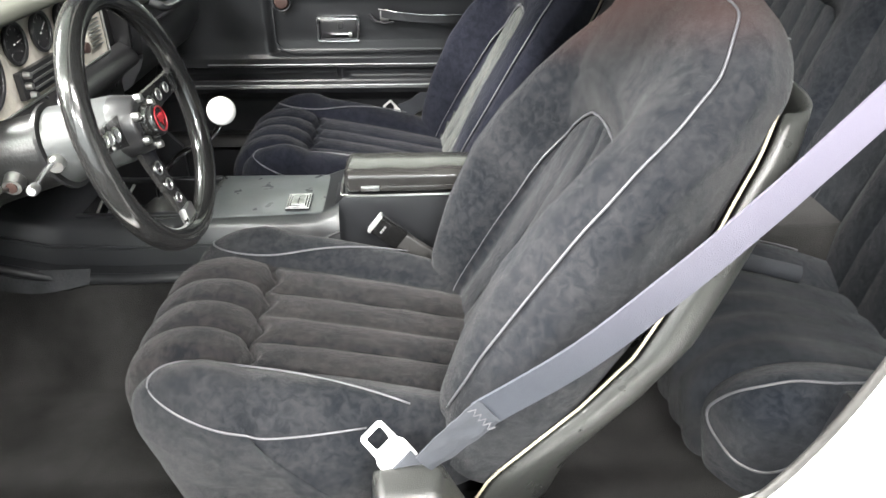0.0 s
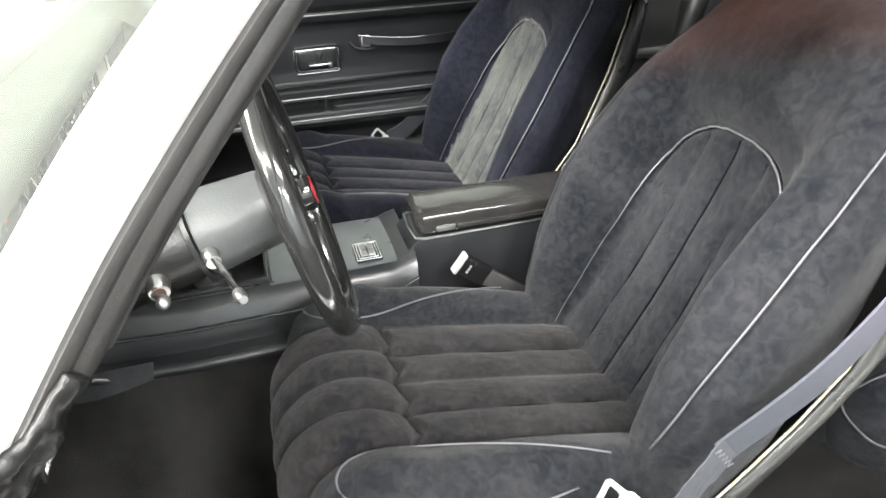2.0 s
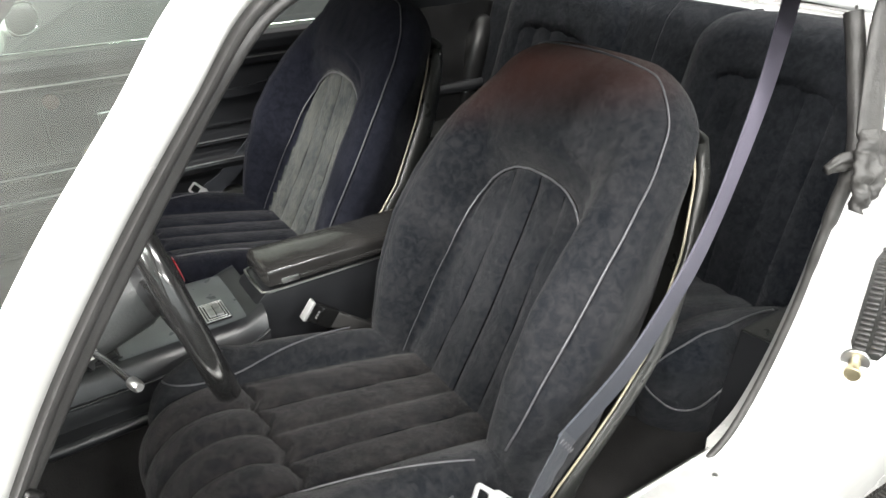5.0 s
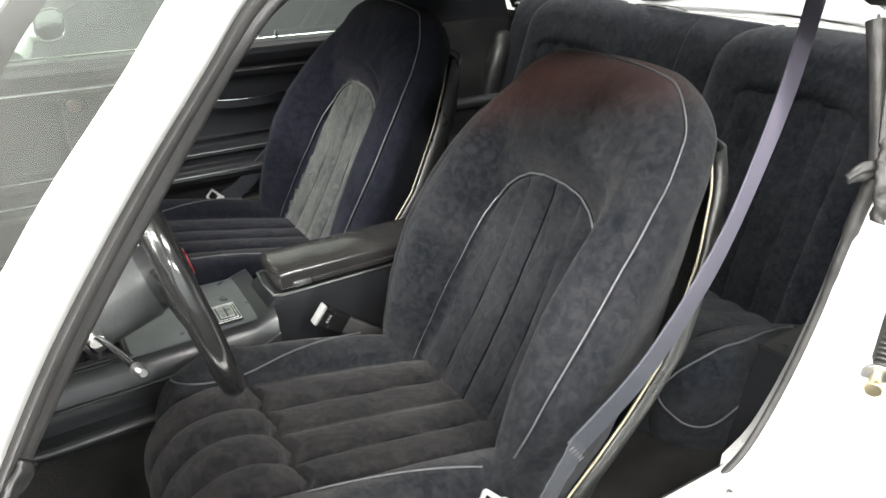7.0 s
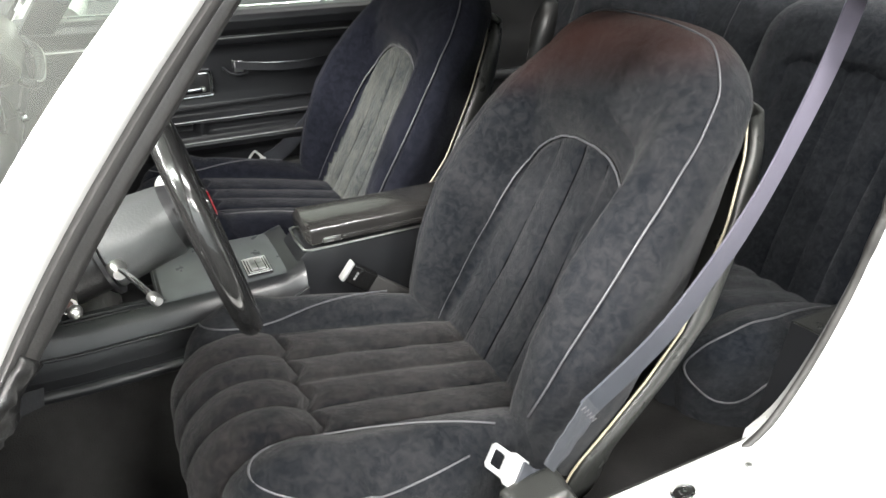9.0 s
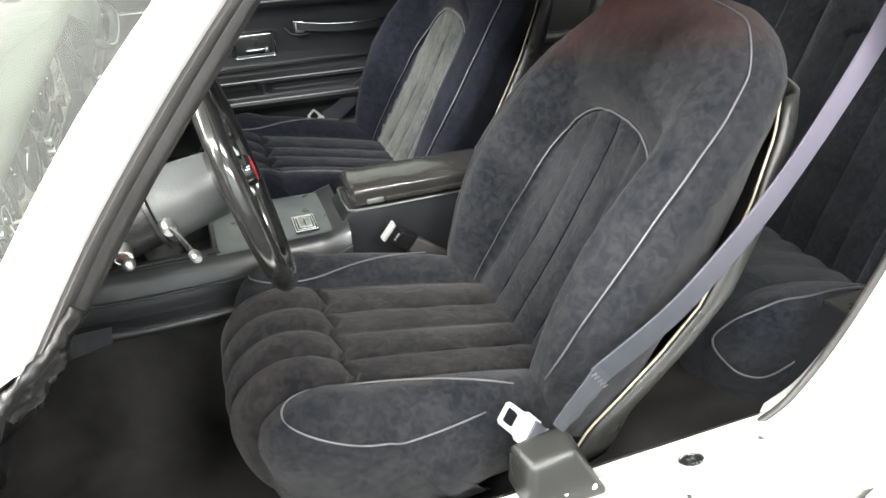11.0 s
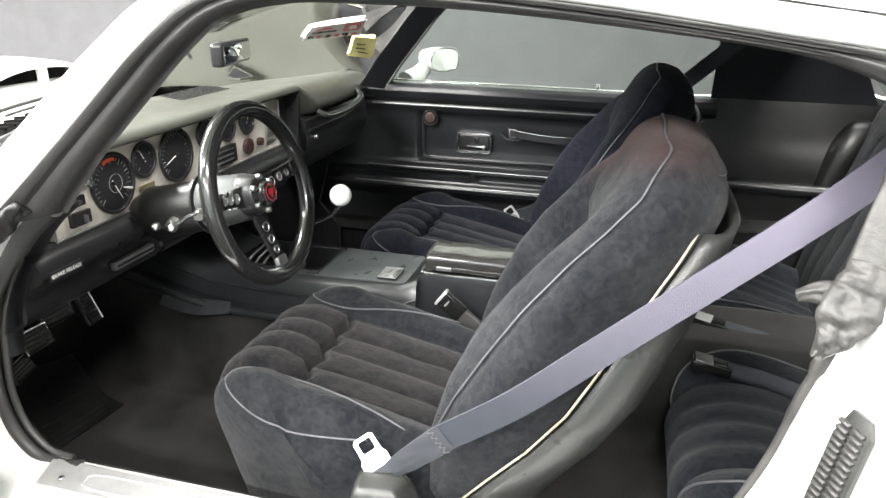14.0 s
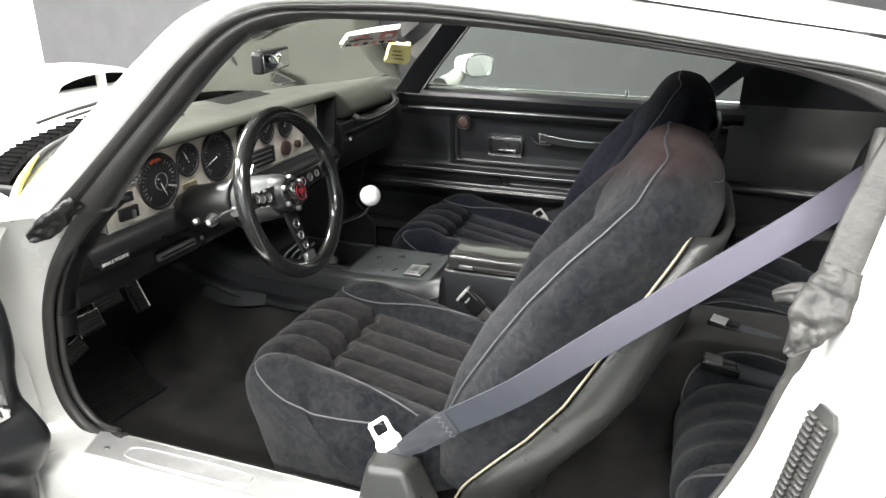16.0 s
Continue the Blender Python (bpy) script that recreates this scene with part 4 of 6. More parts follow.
CUSH = smooth_line([(0.10, 0, 0.445), (0.0, 0, 0.472), (-0.13, 0, 0.500), (-0.235, 0, 0.521), (-0.29, 0, 0.530), (-0.355, 0, 0.545), (-0.416, 0, 0.532), (-0.452, 0, 0.483), (-0.452, 0, 0.41), (-0.432, 0, 0.335), (-0.41, 0, 0.265)], 101)
V_SEAM = 0.42
CUSH_TOTAL = 0.255 - 0.06 + 0.06 * math.pi / 2 + 0.155


def cush_fn(s, v, lift=0.0):
    """The cushion's skin; s from -1 to 1 across and down both sides."""
    p, t = along(CUSH, v)
    n = Vector((t.z, 0, -t.x))
    W = 0.225 + 0.03 * sstep(0.0, 0.3, v) - 0.025 * sstep(0.5, 0.9, v)
    r, down = 0.06, 0.155
    flat = 0.255 - r
    l = abs(s) * CUSH_TOTAL
    if l < flat:
        y, h = l * (W - r) / flat, 0.0
    elif l < flat + r * math.pi / 2:
        a = (l - flat) / r
        y, h = W - r + r * math.sin(a), -r * (1 - math.cos(a))
    else:
        e = l - flat - r * math.pi / 2
        y, h = W + 0.014 * math.sin(math.pi * e / down) - 0.02 * e / down, -r - e
    f = math.copysign(1, s)
    fall = h
    bol = 0.036 * math.exp(-((y - 0.190) / 0.050) ** 2) * (1 - sstep(0.62, 0.80, v)) * sstep(-0.02, 0.14, v) * (1 - 0.5 * sstep(0.25, 0.0, v))
    k = (y + 0.13) / 0.065
    inside = 1 - sstep(0.118, 0.142, y)
    rib = 0.011 * abs(math.sin(math.pi * k)) ** 0.36 - 0.007
    lobe = 0
    if v > V_SEAM:
        lobe = 0.022 * math.sin(math.pi * min(1, (v - V_SEAM) / 0.45)) ** 0.6
        rib *= 1.6
    vs = V_SEAM + 0.025 * math.cos(2 * math.pi * k) * 0.5 - 0.01
    seam = -0.016 * math.exp(-((v - vs) / 0.011) ** 2)
    edge = -0.011 * math.exp(-((y - 0.138) / 0.007) ** 2) * (1 - sstep(0.7, 0.9, v))
    fold = 0.0025 * noise.noise(Vector((f * y * 8, v * 9, 7.7))) + 0.0014 * noise.noise(Vector((f * y * 24, v * 30, 2.2)))
    h += (bol * (1 - inside * 0.6) + inside * (rib + lobe + seam) + edge) * sstep(-0.062, -0.010, h)
    h += fold
    back = 0.085 * max(0.0, (y - 0.07) / 0.18) ** 2 * sstep(0.35, 0.6, v)
    mid = Vector((-0.17 - p.x, 0, 0.33 - p.z))
    return p + Vector((back, f * y, 0)) + n * (h - fall + lift) - mid * (0.93 * fall / (r + down))


def shell_fn(u, v):
    """The moulded shell: a flat back with sides that wrap forward to the edge trim."""
    z = 0.36 + v * 0.545
    edge = lerp_table([(0.36, 0.00), (0.387, 0.012), (0.44, 0.035), (0.50, 0.085), (0.56, 0.140), (0.634, 0.195), (0.769, 0.272), (0.905, 0.345)], z)
    hw = lerp_table([(0.36, 0.252), (0.50, 0.264), (0.634, 0.266), (0.769, 0.242), (0.86, 0.208), (0.905, 0.180)], z)
    deep = lerp_table([(0.36, 0.135), (0.50, 0.115), (0.70, 0.090), (0.82, 0.070), (0.905, 0.050)], z)
    c, sn = math.cos(math.pi * u), math.sin(math.pi * u)
    side = math.copysign(abs(c) ** 0.34, c)
    return Vector((edge + deep * abs(sn) ** 0.55, -side * hw * (1 - 0.10 * abs(sn)), z - 0.012 * abs(side) ** 3 * sstep(0.8, 1, v)))


def eased(points, rounds=40):
    """Takes small kinks out of a line."""
    p = [Vector(q) for q in points]
    for _ in range(rounds):
        p = [p[0]] + [(a + b * 2 + c) / 4 for a, b, c in zip(p, p[1:], p[2:])] + [p[-1]]
    return p


def second(ob, material, where):
    """Gives the faces that where() picks a second material."""
    ob.data.materials.append(material)
    for f in ob.data.polygons:
        if where(f.center):
            f.material_index = 1


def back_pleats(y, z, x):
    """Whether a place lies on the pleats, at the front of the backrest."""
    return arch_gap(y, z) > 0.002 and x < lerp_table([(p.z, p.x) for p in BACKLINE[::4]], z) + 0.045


def front_seat(yc, lift, near, velours):
    """One bucket seat; near is how full the bolster towards the driver's door is."""
    side_cloth, back_cloth, seat_cloth = velours
    NEAR[0] = near
    seat = thing("bucket_seat", (-0.15, yc, 0.25), "black velour high-back bucket seat with grey piping", "car seat", "front seats")
    T = Matrix.Translation((0, yc, lift))

    def add(name, bm, material, label="", parent=None):
        bmesh.ops.transform(bm, matrix=T, verts=bm.verts)
        return part(name, bm, material, parent or seat, label)

    bm = grid_bm(back_fn, 300, 150, close_u=True)
    bmesh.ops.holes_fill(bm, edges=[e for e in bm.edges if e.is_boundary])
    bmesh.ops.recalc_face_normals(bm, faces=bm.faces)
    back = add("backrest", bm, side_cloth, "pleated black velour backrest")
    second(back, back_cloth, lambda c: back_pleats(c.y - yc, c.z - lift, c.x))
    bm = grid_bm(lambda u, v: cush_fn(u * 2 - 1, v), 230, 180)
    bmesh.ops.recalc_face_normals(bm, faces=bm.faces)
    bm.verts.ensure_lookup_table()
    for _ in range(10):
        bmesh.ops.smooth_vert(bm, verts=[v for v in bm.verts if abs(v.co.y) > 0.195], factor=0.5, use_axis_x=True, use_axis_y=True, use_axis_z=True)
    cushion = add("seat_cushion", bm, side_cloth, "pleated black velour seat cushion")
    second(cushion, seat_cloth, lambda c: abs(c.y - yc) < 0.137)
    bm = grid_bm(shell_fn, 61, 31)
    bmesh.ops.recalc_face_normals(bm, faces=bm.faces)
    sh = add("back_shell", bm, SHELL, "grey-black moulded plastic seat back shell")
    so = sh.modifiers.new("thick", "SOLIDIFY")
    so.thickness, so.offset = 0.010, 0
    for s in (0, 1):
        add("edge_trim", tube_bm([shell_fn(s, v / 30) + Vector((-0.007, 0.001 if s == 0 else -0.001, 0)) for v in range(2, 31)], 0.0020), CREAM, "cream edge trim", sh)
    def edge_y(v):
        z = along(BACKLINE, v)[0].z
        return back_width(z) * pipe_at(z)
    rise = [(-edge_y(v), v) for v in (0.10 + 0.82 * i / 60 for i in range(61))]
    over = [(-edge_y(0.92 + 0.045 * math.sin(math.pi * i / 24)) * math.cos(math.pi * i / 24), 0.92 + 0.045 * math.sin(math.pi * i / 24)) for i in range(1, 24)]
    add("outer_piping", tube_bm(eased([back_front(y, v, 0.0045) for y, v in rise + over], 4), 0.0015, 6), PIPING, "", back)
    # the stitched seam round the back of the head
    for i in range(34):
        u = 0.935 - 0.36 * i / 34
        add("head_stitch", tube_bm([back_fn(q, 0.905 - 0.06 * (0.95 - q)) + Vector((0.001, -0.0018, 0.0006)) for q in (u, u - 0.007)], 0.0012, 4), PIPING, "", back)
    zs = [along(BACKLINE, i / 400)[0].z for i in range(401)]
    find = lambda z: min(range(401), key=lambda i: abs(zs[i] - z)) / 400
    bend = lambda q: math.copysign(abs(q) ** (2 / ARCH_P), q)
    arch = [(-arch_half(0.45 + 0.02 * i), 0.45 + 0.02 * i) for i in range(13)] + [(-ARCH_W * bend(math.cos(math.pi * i / 60)), ARCH_Z + ARCH_H * bend(math.sin(math.pi * i / 60))) for i in range(61)] + [(arch_half(0.69 - 0.02 * i), 0.69 - 0.02 * i) for i in range(13)]
    add("arch_piping", tube_bm([back_front(y * 1.01, find(z), 0.006) for y, z in arch], [0.0006 + 0.0012 * sstep(0.62, 0.74, z) for y, z in arch], 6), PIPING, "", back)
    for s in (-1, 1):
        # a line from the back along the pleats to the rounded tip, and back along the side
        leaf = [(0.215, 0.16), (0.190, 0.22), (0.160, 0.32), (0.145, 0.42), (0.143, 0.50), (0.150, 0.560), (0.172, 0.597), (0.202, 0.618), (0.232, 0.616), (0.254, 0.592), (0.261, 0.54), (0.261, 0.46), (0.257, 0.36), (0.250, 0.27), (0.242, 0.20)]
        add("cushion_piping", tube_bm(eased([cush_fn(s * y / CUSH_TOTAL, v, 0.0035) for y, v in smooth_pairs(leaf)]), 0.0015, 6), PIPING, "", cushion)
    # seam lines in the pleats, near black in place of the grooves' shade
    for k in (-1, 0, 1):
        top = ARCH_Z + ARCH_H * (1 - abs(k / 2) ** ARCH_P) ** (1 / ARCH_P) - 0.008
        line = [0.445 + (top - 0.445) * i / 60 for i in range(61)]
        add("pleat_seam_shade", tube_bm([back_front(k * max(ARCH_W, arch_half(z)) / 2, find(z), 0.0028) for z in line], 0.0017, 5), SEAMSHADE, "", back)
        for v0, v1 in ((0.05, V_SEAM - 0.025), (V_SEAM + 0.02, 0.74)):
            line = [v0 + (v1 - v0) * i / 40 for i in range(41)]
            reach = lambda v: 0.065 * 0.195 / (0.165 + 0.03 * sstep(0.0, 0.3, v) - 0.025 * sstep(0.5, 0.9, v))
            add("pleat_seam_shade", tube_bm([cush_fn(k * reach(v) / CUSH_TOTAL, v, 0.0028) for v in line], 0.0017, 5), SEAMSHADE, "", cushion)
    add("seat_base", box_bm((0.42, 0.38, 0.09), (-0.17, 0, 0.295), 0.02), VINYL, "black seat frame")
    for s in (-1, 1):
        add("seat_track", box_bm((0.46, 0.03, 0.025), (-0.16, s * 0.17, 0.262), 0.004), STEEL)
        add("pivot_bolt", cyl_bm(0.012, 0.010, 0.008, Matrix.Translation((0.075, s * 0.252, 0.425)) @ Matrix.Rotation(radians(90), 4, "X"), 16, 0.002), STEEL, "", sh)
    return seat


front_seat(-0.381, 0.010, 1.0, (VELOUR, VELOUR, VELOUR_WARM))
front_seat(0.360, 0.022, 0.35, (VELOUR_SHADED, VELOUR_LIT, VELOUR_SHADED))

# ---- cabin floor ----
cab = tagged(new("cabin_floor"), "black cut-pile carpet over the car floor and tunnel", "carpet")


def carpet_z(x, y):
    toe = 0.36 * sstep(-0.92, -1.25, x)
    tunnel = 0.20 * (1 - sstep(0.10, 0.20, abs(y))) + 0.02 * (1 - sstep(0.1, 0.3, abs(y)))
    heel = 0.05 * sstep(0.25, 0.40, x)
    lump = 0.004 * noise.noise(Vector((x * 4, y * 4, 3.3))) + 0.0015 * noise.noise(Vector((x * 14, y * 14, 9.3)))
    return 0.245 + toe + tunnel + heel + lump


part("carpet", grid_bm(lambda u, v: Vector((-1.28 + 2.3 * v, -0.70 + 1.44 * u, carpet_z(-1.28 + 2.3 * v, -0.70 + 1.44 * u))), 90, 110), CARPET, cab)
sheet("sill_carpet", [[(-0.80, -0.690, 0.235), (0.40, -0.695, 0.235)], [(-0.80, -0.675, 0.38), (0.40, -0.68, 0.38)], [(-0.80, -0.685, 0.436), (0.40, -0.695, 0.436)]], 12, CARPET, cab)
hp = thing("heel_pad", (-0.9, -0.38, 0.26), "worn black vinyl heel pad on the carpet", "heel pad")
HM_ = Matrix.Translation((-0.978, -0.368, 0.254)) @ Matrix.Rotation(radians(-6), 4, "Z")


def pad_fn(u, v):
    x, y = (v - 0.5) * 0.145, (u - 0.5) * 0.19
    p = HM_ @ Vector((x, y, 0))
    return Vector((p.x, p.y, carpet_z(p.x, p.y) + 0.004 + 0.003 * noise.noise(Vector((x * 12, y * 12, 5.0))) + 0.0004 * math.sin(v * 60)))


pad = part("pad", grid_bm(pad_fn, 30, 60), HEELPAD, hp)
so = pad.modifiers.new("thick", "SOLIDIFY")
so.thickness, so.offset = 0.005, 0

for k in range(6):
    part("pad_bead", tube_bm([pad_fn(0.06 + 0.88 * i / 14, 0.10 + 0.16 * k) + Vector((0, 0, 0.003)) for i in range(15)], 0.0018, 6), HEELPAD, hp)

# ---- console ----
con = thing("console", (-0.3, 0, 0.3), "black vinyl centre console with a padded armrest lid", "console")


def console_section(x):
    top = lerp_table([(-1.0, 0.66), (-0.86, 0.62), (-0.72, 0.572), (-0.60, 0.564), (-0.24, 0.564), (-0.20, 0.580)], x)
    hw = lerp_table([(-1.0, 0.15), (-0.86, 0.13), (-0.70, 0.112), (-0.22, 0.105), (-0.20, 0.10)], x)
    low = top - 0.085
    return [(-hw - 0.035, low - 0.02), (-hw - 0.035, low), (-hw - 0.012, low + 0.004), (-hw - 0.004, top - 0.014), (-hw + 0.010, top - 0.001), (-hw + 0.02, top), (hw - 0.02, top), (hw - 0.010, top - 0.001), (hw + 0.004, top - 0.014), (hw + 0.012, low + 0.004), (hw + 0.035, low), (hw + 0.035, low - 0.02)]


PIT = (-0.685, -0.455, -0.078, 0.078)


def console_rows(x0, x1, n):
    return [[Vector((x, y, z)) for y, z in console_section(x)] for x in (x0 + (x1 - x0) * i / (n - 1) for i in range(n))]


def strip_bm(rows):
    bm = bmesh.new()
    vs = [[bm.verts.new(p) for p in r] for r in rows]
    for a, b in zip(vs, vs[1:]):
        for i in range(len(a) - 1):
            bm.faces.new((a[i], a[i + 1], b[i + 1], b[i]))
    return bm


bm = bmesh.new()
rows = console_rows(-1.0, -0.20, 41)
vs = [[bm.verts.new(p) for p in r] for r in rows]
for a, b in zip(vs, vs[1:]):
    for i in range(len(a) - 1):
        if i == 5 and PIT[0] < a[0].co.x < PIT[1] - 0.01:
            continue
        bm.faces.new((a[i], a[i + 1], b[i + 1], b[i]))
bmesh.ops.recalc_face_normals(bm, faces=bm.faces)
body = part("console_body", bm, VINYL, con, "black moulded console body")
body.modifiers.clear()
body.data.set_sharp_from_angle(angle=radians(50))
for side in (-1, 1):
    lip = [(x, side * (console_section(x)[-1][0] + 0.001), console_section(x)[-1][1] + 0.010) for x in (-0.98 + 0.78 * i / 24 for i in range(25))]
    part("console_rail", tube_bm(lip, 0.011, 12), VINYL, con, "rounded lower edge of the console")
    part("console_groove", tube_bm([(x, y - side * 0.024, z + 0.052) for x, y, z in lip], 0.003, 8), VINYL, con)
for x, y, sx, sy in ((-0.57, -0.0905, 0.235, 0.006), (-0.57, 0.0905, 0.235, 0.006)):
    part("bezel_side", box_bm((sx, 0.014, 0.008), (x, y * 0.9, 0.568), 0.003), VINYL, con)
part("pit_floor", box_bm((0.25, 0.18, 0.01), (-0.57, 0, 0.505), 0.003), PLASTIC, con, "dark shifter well")
for y in (-0.088, 0.088):
    part("pit_wall", box_bm((0.25, 0.008, 0.065), (-0.57, y, 0.535), 0.003), PLASTIC, con)
for x in (-0.688, -0.452):
    part("pit_wall", box_bm((0.008, 0.18, 0.065), (x, 0, 0.535), 0.003), PLASTIC, con)
for i in range(3):
    part("well_rib", tube_bm([(-0.672 + 0.022 * i, -0.07, 0.535), (-0.674 + 0.022 * i, 0.0, 0.556), (-0.676 + 0.022 * i, 0.07, 0.562)], 0.003), STEEL, con)
# grey overlay on the black console; windshield reflections put into its colour
sheet("console_top", [[(-0.45, -0.098, 0.5655), (-0.32, -0.094, 0.5655), (-0.225, -0.090, 0.5660)], [(-0.455, -0.086, 0.5668), (-0.32, -0.080, 0.5668), (-0.220, -0.076, 0.5675)], [(-0.455, 0, 0.5672), (-0.32, 0, 0.5672), (-0.215, 0, 0.5680)], [(-0.455, 0.086, 0.5668), (-0.32, 0.080, 0.5668), (-0.220, 0.076, 0.5675)], [(-0.45, 0.098, 0.5655), (-0.32, 0.094, 0.5655), (-0.225, 0.090, 0.5660)]], 14, CONSOLETOP, con, "satin console top plate, reflected light put into its grey", across=17)
# armrest box and lid
bm = extrude_bm([(-0.232, -0.082, 0.50), (-0.216, -0.082, 0.570), (-0.190, -0.082, 0.595), (0.24, -0.082, 0.595), (0.24, -0.082, 0.30), (-0.232, -0.082, 0.30)], (0, 0.110, 0), 0.006)
part("armrest_box", bm, VINYL, con)


def lid_fn(u, v):
    a = 2 * math.pi * v
    c, s = math.cos(a), math.sin(a)
    hw, hh = 0.055, 0.021
    if u < 0.02 or u > 0.98:
        hw, hh = hw - 0.012, hh - 0.010
    y, z = hw * math.copysign(abs(c) ** 0.28, c), hh * math.copysign(abs(s) ** 0.42, s)
    z += 0.005 * (1 - (y / 0.055) ** 2) * (1 if s > 0 else 0) + 0.0015 * noise.noise(Vector((u * 9, v * 8, 0.4)))
    return Vector((-0.188 + 0.416 * u, -0.029 + y, 0.620 + z - 0.003 * u))


bm = grid_bm(lambda u, v: lid_fn(v, u), 48, 50, close_u=True)
bmesh.ops.holes_fill(bm, edges=[e for e in bm.edges if e.is_boundary])
bmesh.ops.recalc_face_normals(bm, faces=bm.faces)
lid = part("armrest_lid", bm, LEATHER, con, "padded black vinyl armrest lid, shiny and creased")
part("lid_trim", tube_bm([(0.22, -0.085, 0.597), (-0.180, -0.085, 0.597), (-0.194, -0.079, 0.597), (-0.197, -0.029, 0.597), (-0.194, 0.022, 0.597), (-0.180, 0.028, 0.597), (0.22, 0.028, 0.597)], 0.0025, 6), STEEL, con, "thin bright trim line under the lid")
part("lid_latch", box_bm((0.035, 0.006, 0.010), (-0.140, -0.0845, 0.611), 0.002), STEEL, lid)
part("lid_pad_strip", box_bm((0.25, 0.006, 0.010), (0.005, -0.0845, 0.611), 0.003), LEATHER, lid)
part("switch_plate", box_bm((0.046, 0.066, 0.004), (-0.279, -0.050, 0.571), 0.0015), PLASTIC, con, "black window switch plate with bright lines")
for k in range(3):
    hx, hy = 0.021 - 0.0045 * k, 0.031 - 0.0055 * k
    part("switch_frame", tube_bm([(-0.279 + sx * hx, -0.050 + sy * hy, 0.5732 + 0.001 * k) for sx, sy in ((-1, -1), (1, -1), (1, 1), (-1, 1))], 0.0013, 6, closed=True), ALUPLATE, con)
for dx in (-0.006, 0.006):
    for dy in (-0.010, 0.010):
        part("rocker", box_bm((0.010, 0.017, 0.005), (-0.279 + dx, -0.050 + dy, 0.576), 0.0015), STEEL, con, "bright rocker switch")

# driver's inboard buckle
bk = thing("belt_buckle", (-0.10, -0.13, 0.50), "black seat belt buckle with a chrome button", "buckle")
BM = Matrix.Translation((-0.108, -0.132, 0.546)) @ Matrix.Rotation(radians(38), 4, "Y")
part("buckle_body", box_bm((0.062, 0.018, 0.040), (0, 0, 0), 0.005, 3, turn=BM), GLOSSBLACK, bk)
part("button", box_bm((0.006, 0.0195, 0.041), (0, 0, 0), 0.002, turn=BM @ Matrix.Translation((-0.030, 0, 0))), ALUPLATE, bk)
part("button_frame", tube_bm([BM @ Vector((x, -0.0096, z)) for x, z in ((-0.026, -0.017), (-0.006, -0.017), (-0.006, 0.017), (-0.026, 0.017))], 0.0012, 6, closed=True), CHROME, bk)
for i in range(3):
    part("mark", box_bm((0.004, 0.001, 0.004), (0, 0, 0), 0, turn=BM @ Matrix.Translation((-0.012, -0.0098, -0.006 + 0.006 * i))), SILVERPRINT, bk)
part("sleeve", box_bm((0.11, 0.014, 0.034), (0, 0, 0), 0.005, 3, turn=BM @ Matrix.Translation((0.083, 0, 0))), RUBBER, bk)

# ---- dashboard ----
dash = thing("dashboard", (-0.75, 0, 0.60), "black dashboard with an engine-turned metal gauge panel", "dashboard")
FX = -0.657


def ws_x(y):
    return lerp_table([(-0.775, -0.645), (-0.62, -0.805), (-0.40, -0.965), (0, -1.08), (0.40, -0.965), (0.62, -0.80), (0.775, -0.645)], y)


def pad_section(y):
    """Dash top from the glass to the rolled lip over the gauges, or down the padded passenger face."""
    b = min(ws_x(y) + 0.015, -0.70)
    pod = 1 - sstep(0.235, 0.265, y)
    base = [Vector((b, y, 0.925)), Vector((b * 0.7 - 0.63 * 0.3, y, 0.944)), Vector((b * 0.3 - 0.63 * 0.7, y, 0.955))]
    p = [Vector((-0.655, y, 0.962)), Vector((-0.632, y, 0.960)), Vector((-0.624, y, 0.951)), Vector((-0.630, y, 0.943)), Vector((-0.652, y, 0.940)), Vector((-0.662, y, 0.938)), Vector((-0.664, y, 0.936))]
    f = 0.02 * sstep(0.45, 0.70, y)
    q = [Vector((-0.655 - f, y, 0.957)), Vector((-0.622 - f, y, 0.945)), Vector((-0.600 - f, y, 0.925)), Vector((-0.592 - f, y, 0.905)), Vector((-0.600 - f, y, 0.888)), Vector((-0.618 - f, y, 0.880)), Vector((-0.640 - f, y, 0.876))]
    return base + [a.lerp(c, 1 - pod) for a, c in zip(p, q)]


ys = [-0.70 + 1.42 * i / 120 for i in range(121)]
pad_rows = [smooth_line(pad_section(y), 33) for y in ys]
bm = strip_bm(pad_rows)
bmesh.ops.recalc_face_normals(bm, faces=bm.faces)
part("dash_pad", bm, DASHTOP, dash, "olive-grey dash pad with dust and sheen")
# gauge panel with round holes for the gauges
panel = part("gauge_panel", box_bm((0.012, 0.79, 0.128), (FX - 0.008, -0.228, 0.876), 0.003), ALU, dash, "engine-turned aluminium gauge panel")
part("panel_edge", tube_bm([(FX + 0.001, -0.622, 0.935), (FX + 0.001, -0.622, 0.813), (FX + 0.001, 0.166, 0.813), (FX + 0.001, 0.166, 0.93)], 0.0025), STEEL, dash)


def disc(name, y, z, r, depth, material, parent, x=FX, label="", n=36, bevel=0.0015):
    return part(name, cyl_bm(r, r, depth, Matrix.Translation((x + depth / 2 - 0.002, y, z)) @ Matrix.Rotation(radians(90), 4, "Y"), n, bevel), material, parent, label)


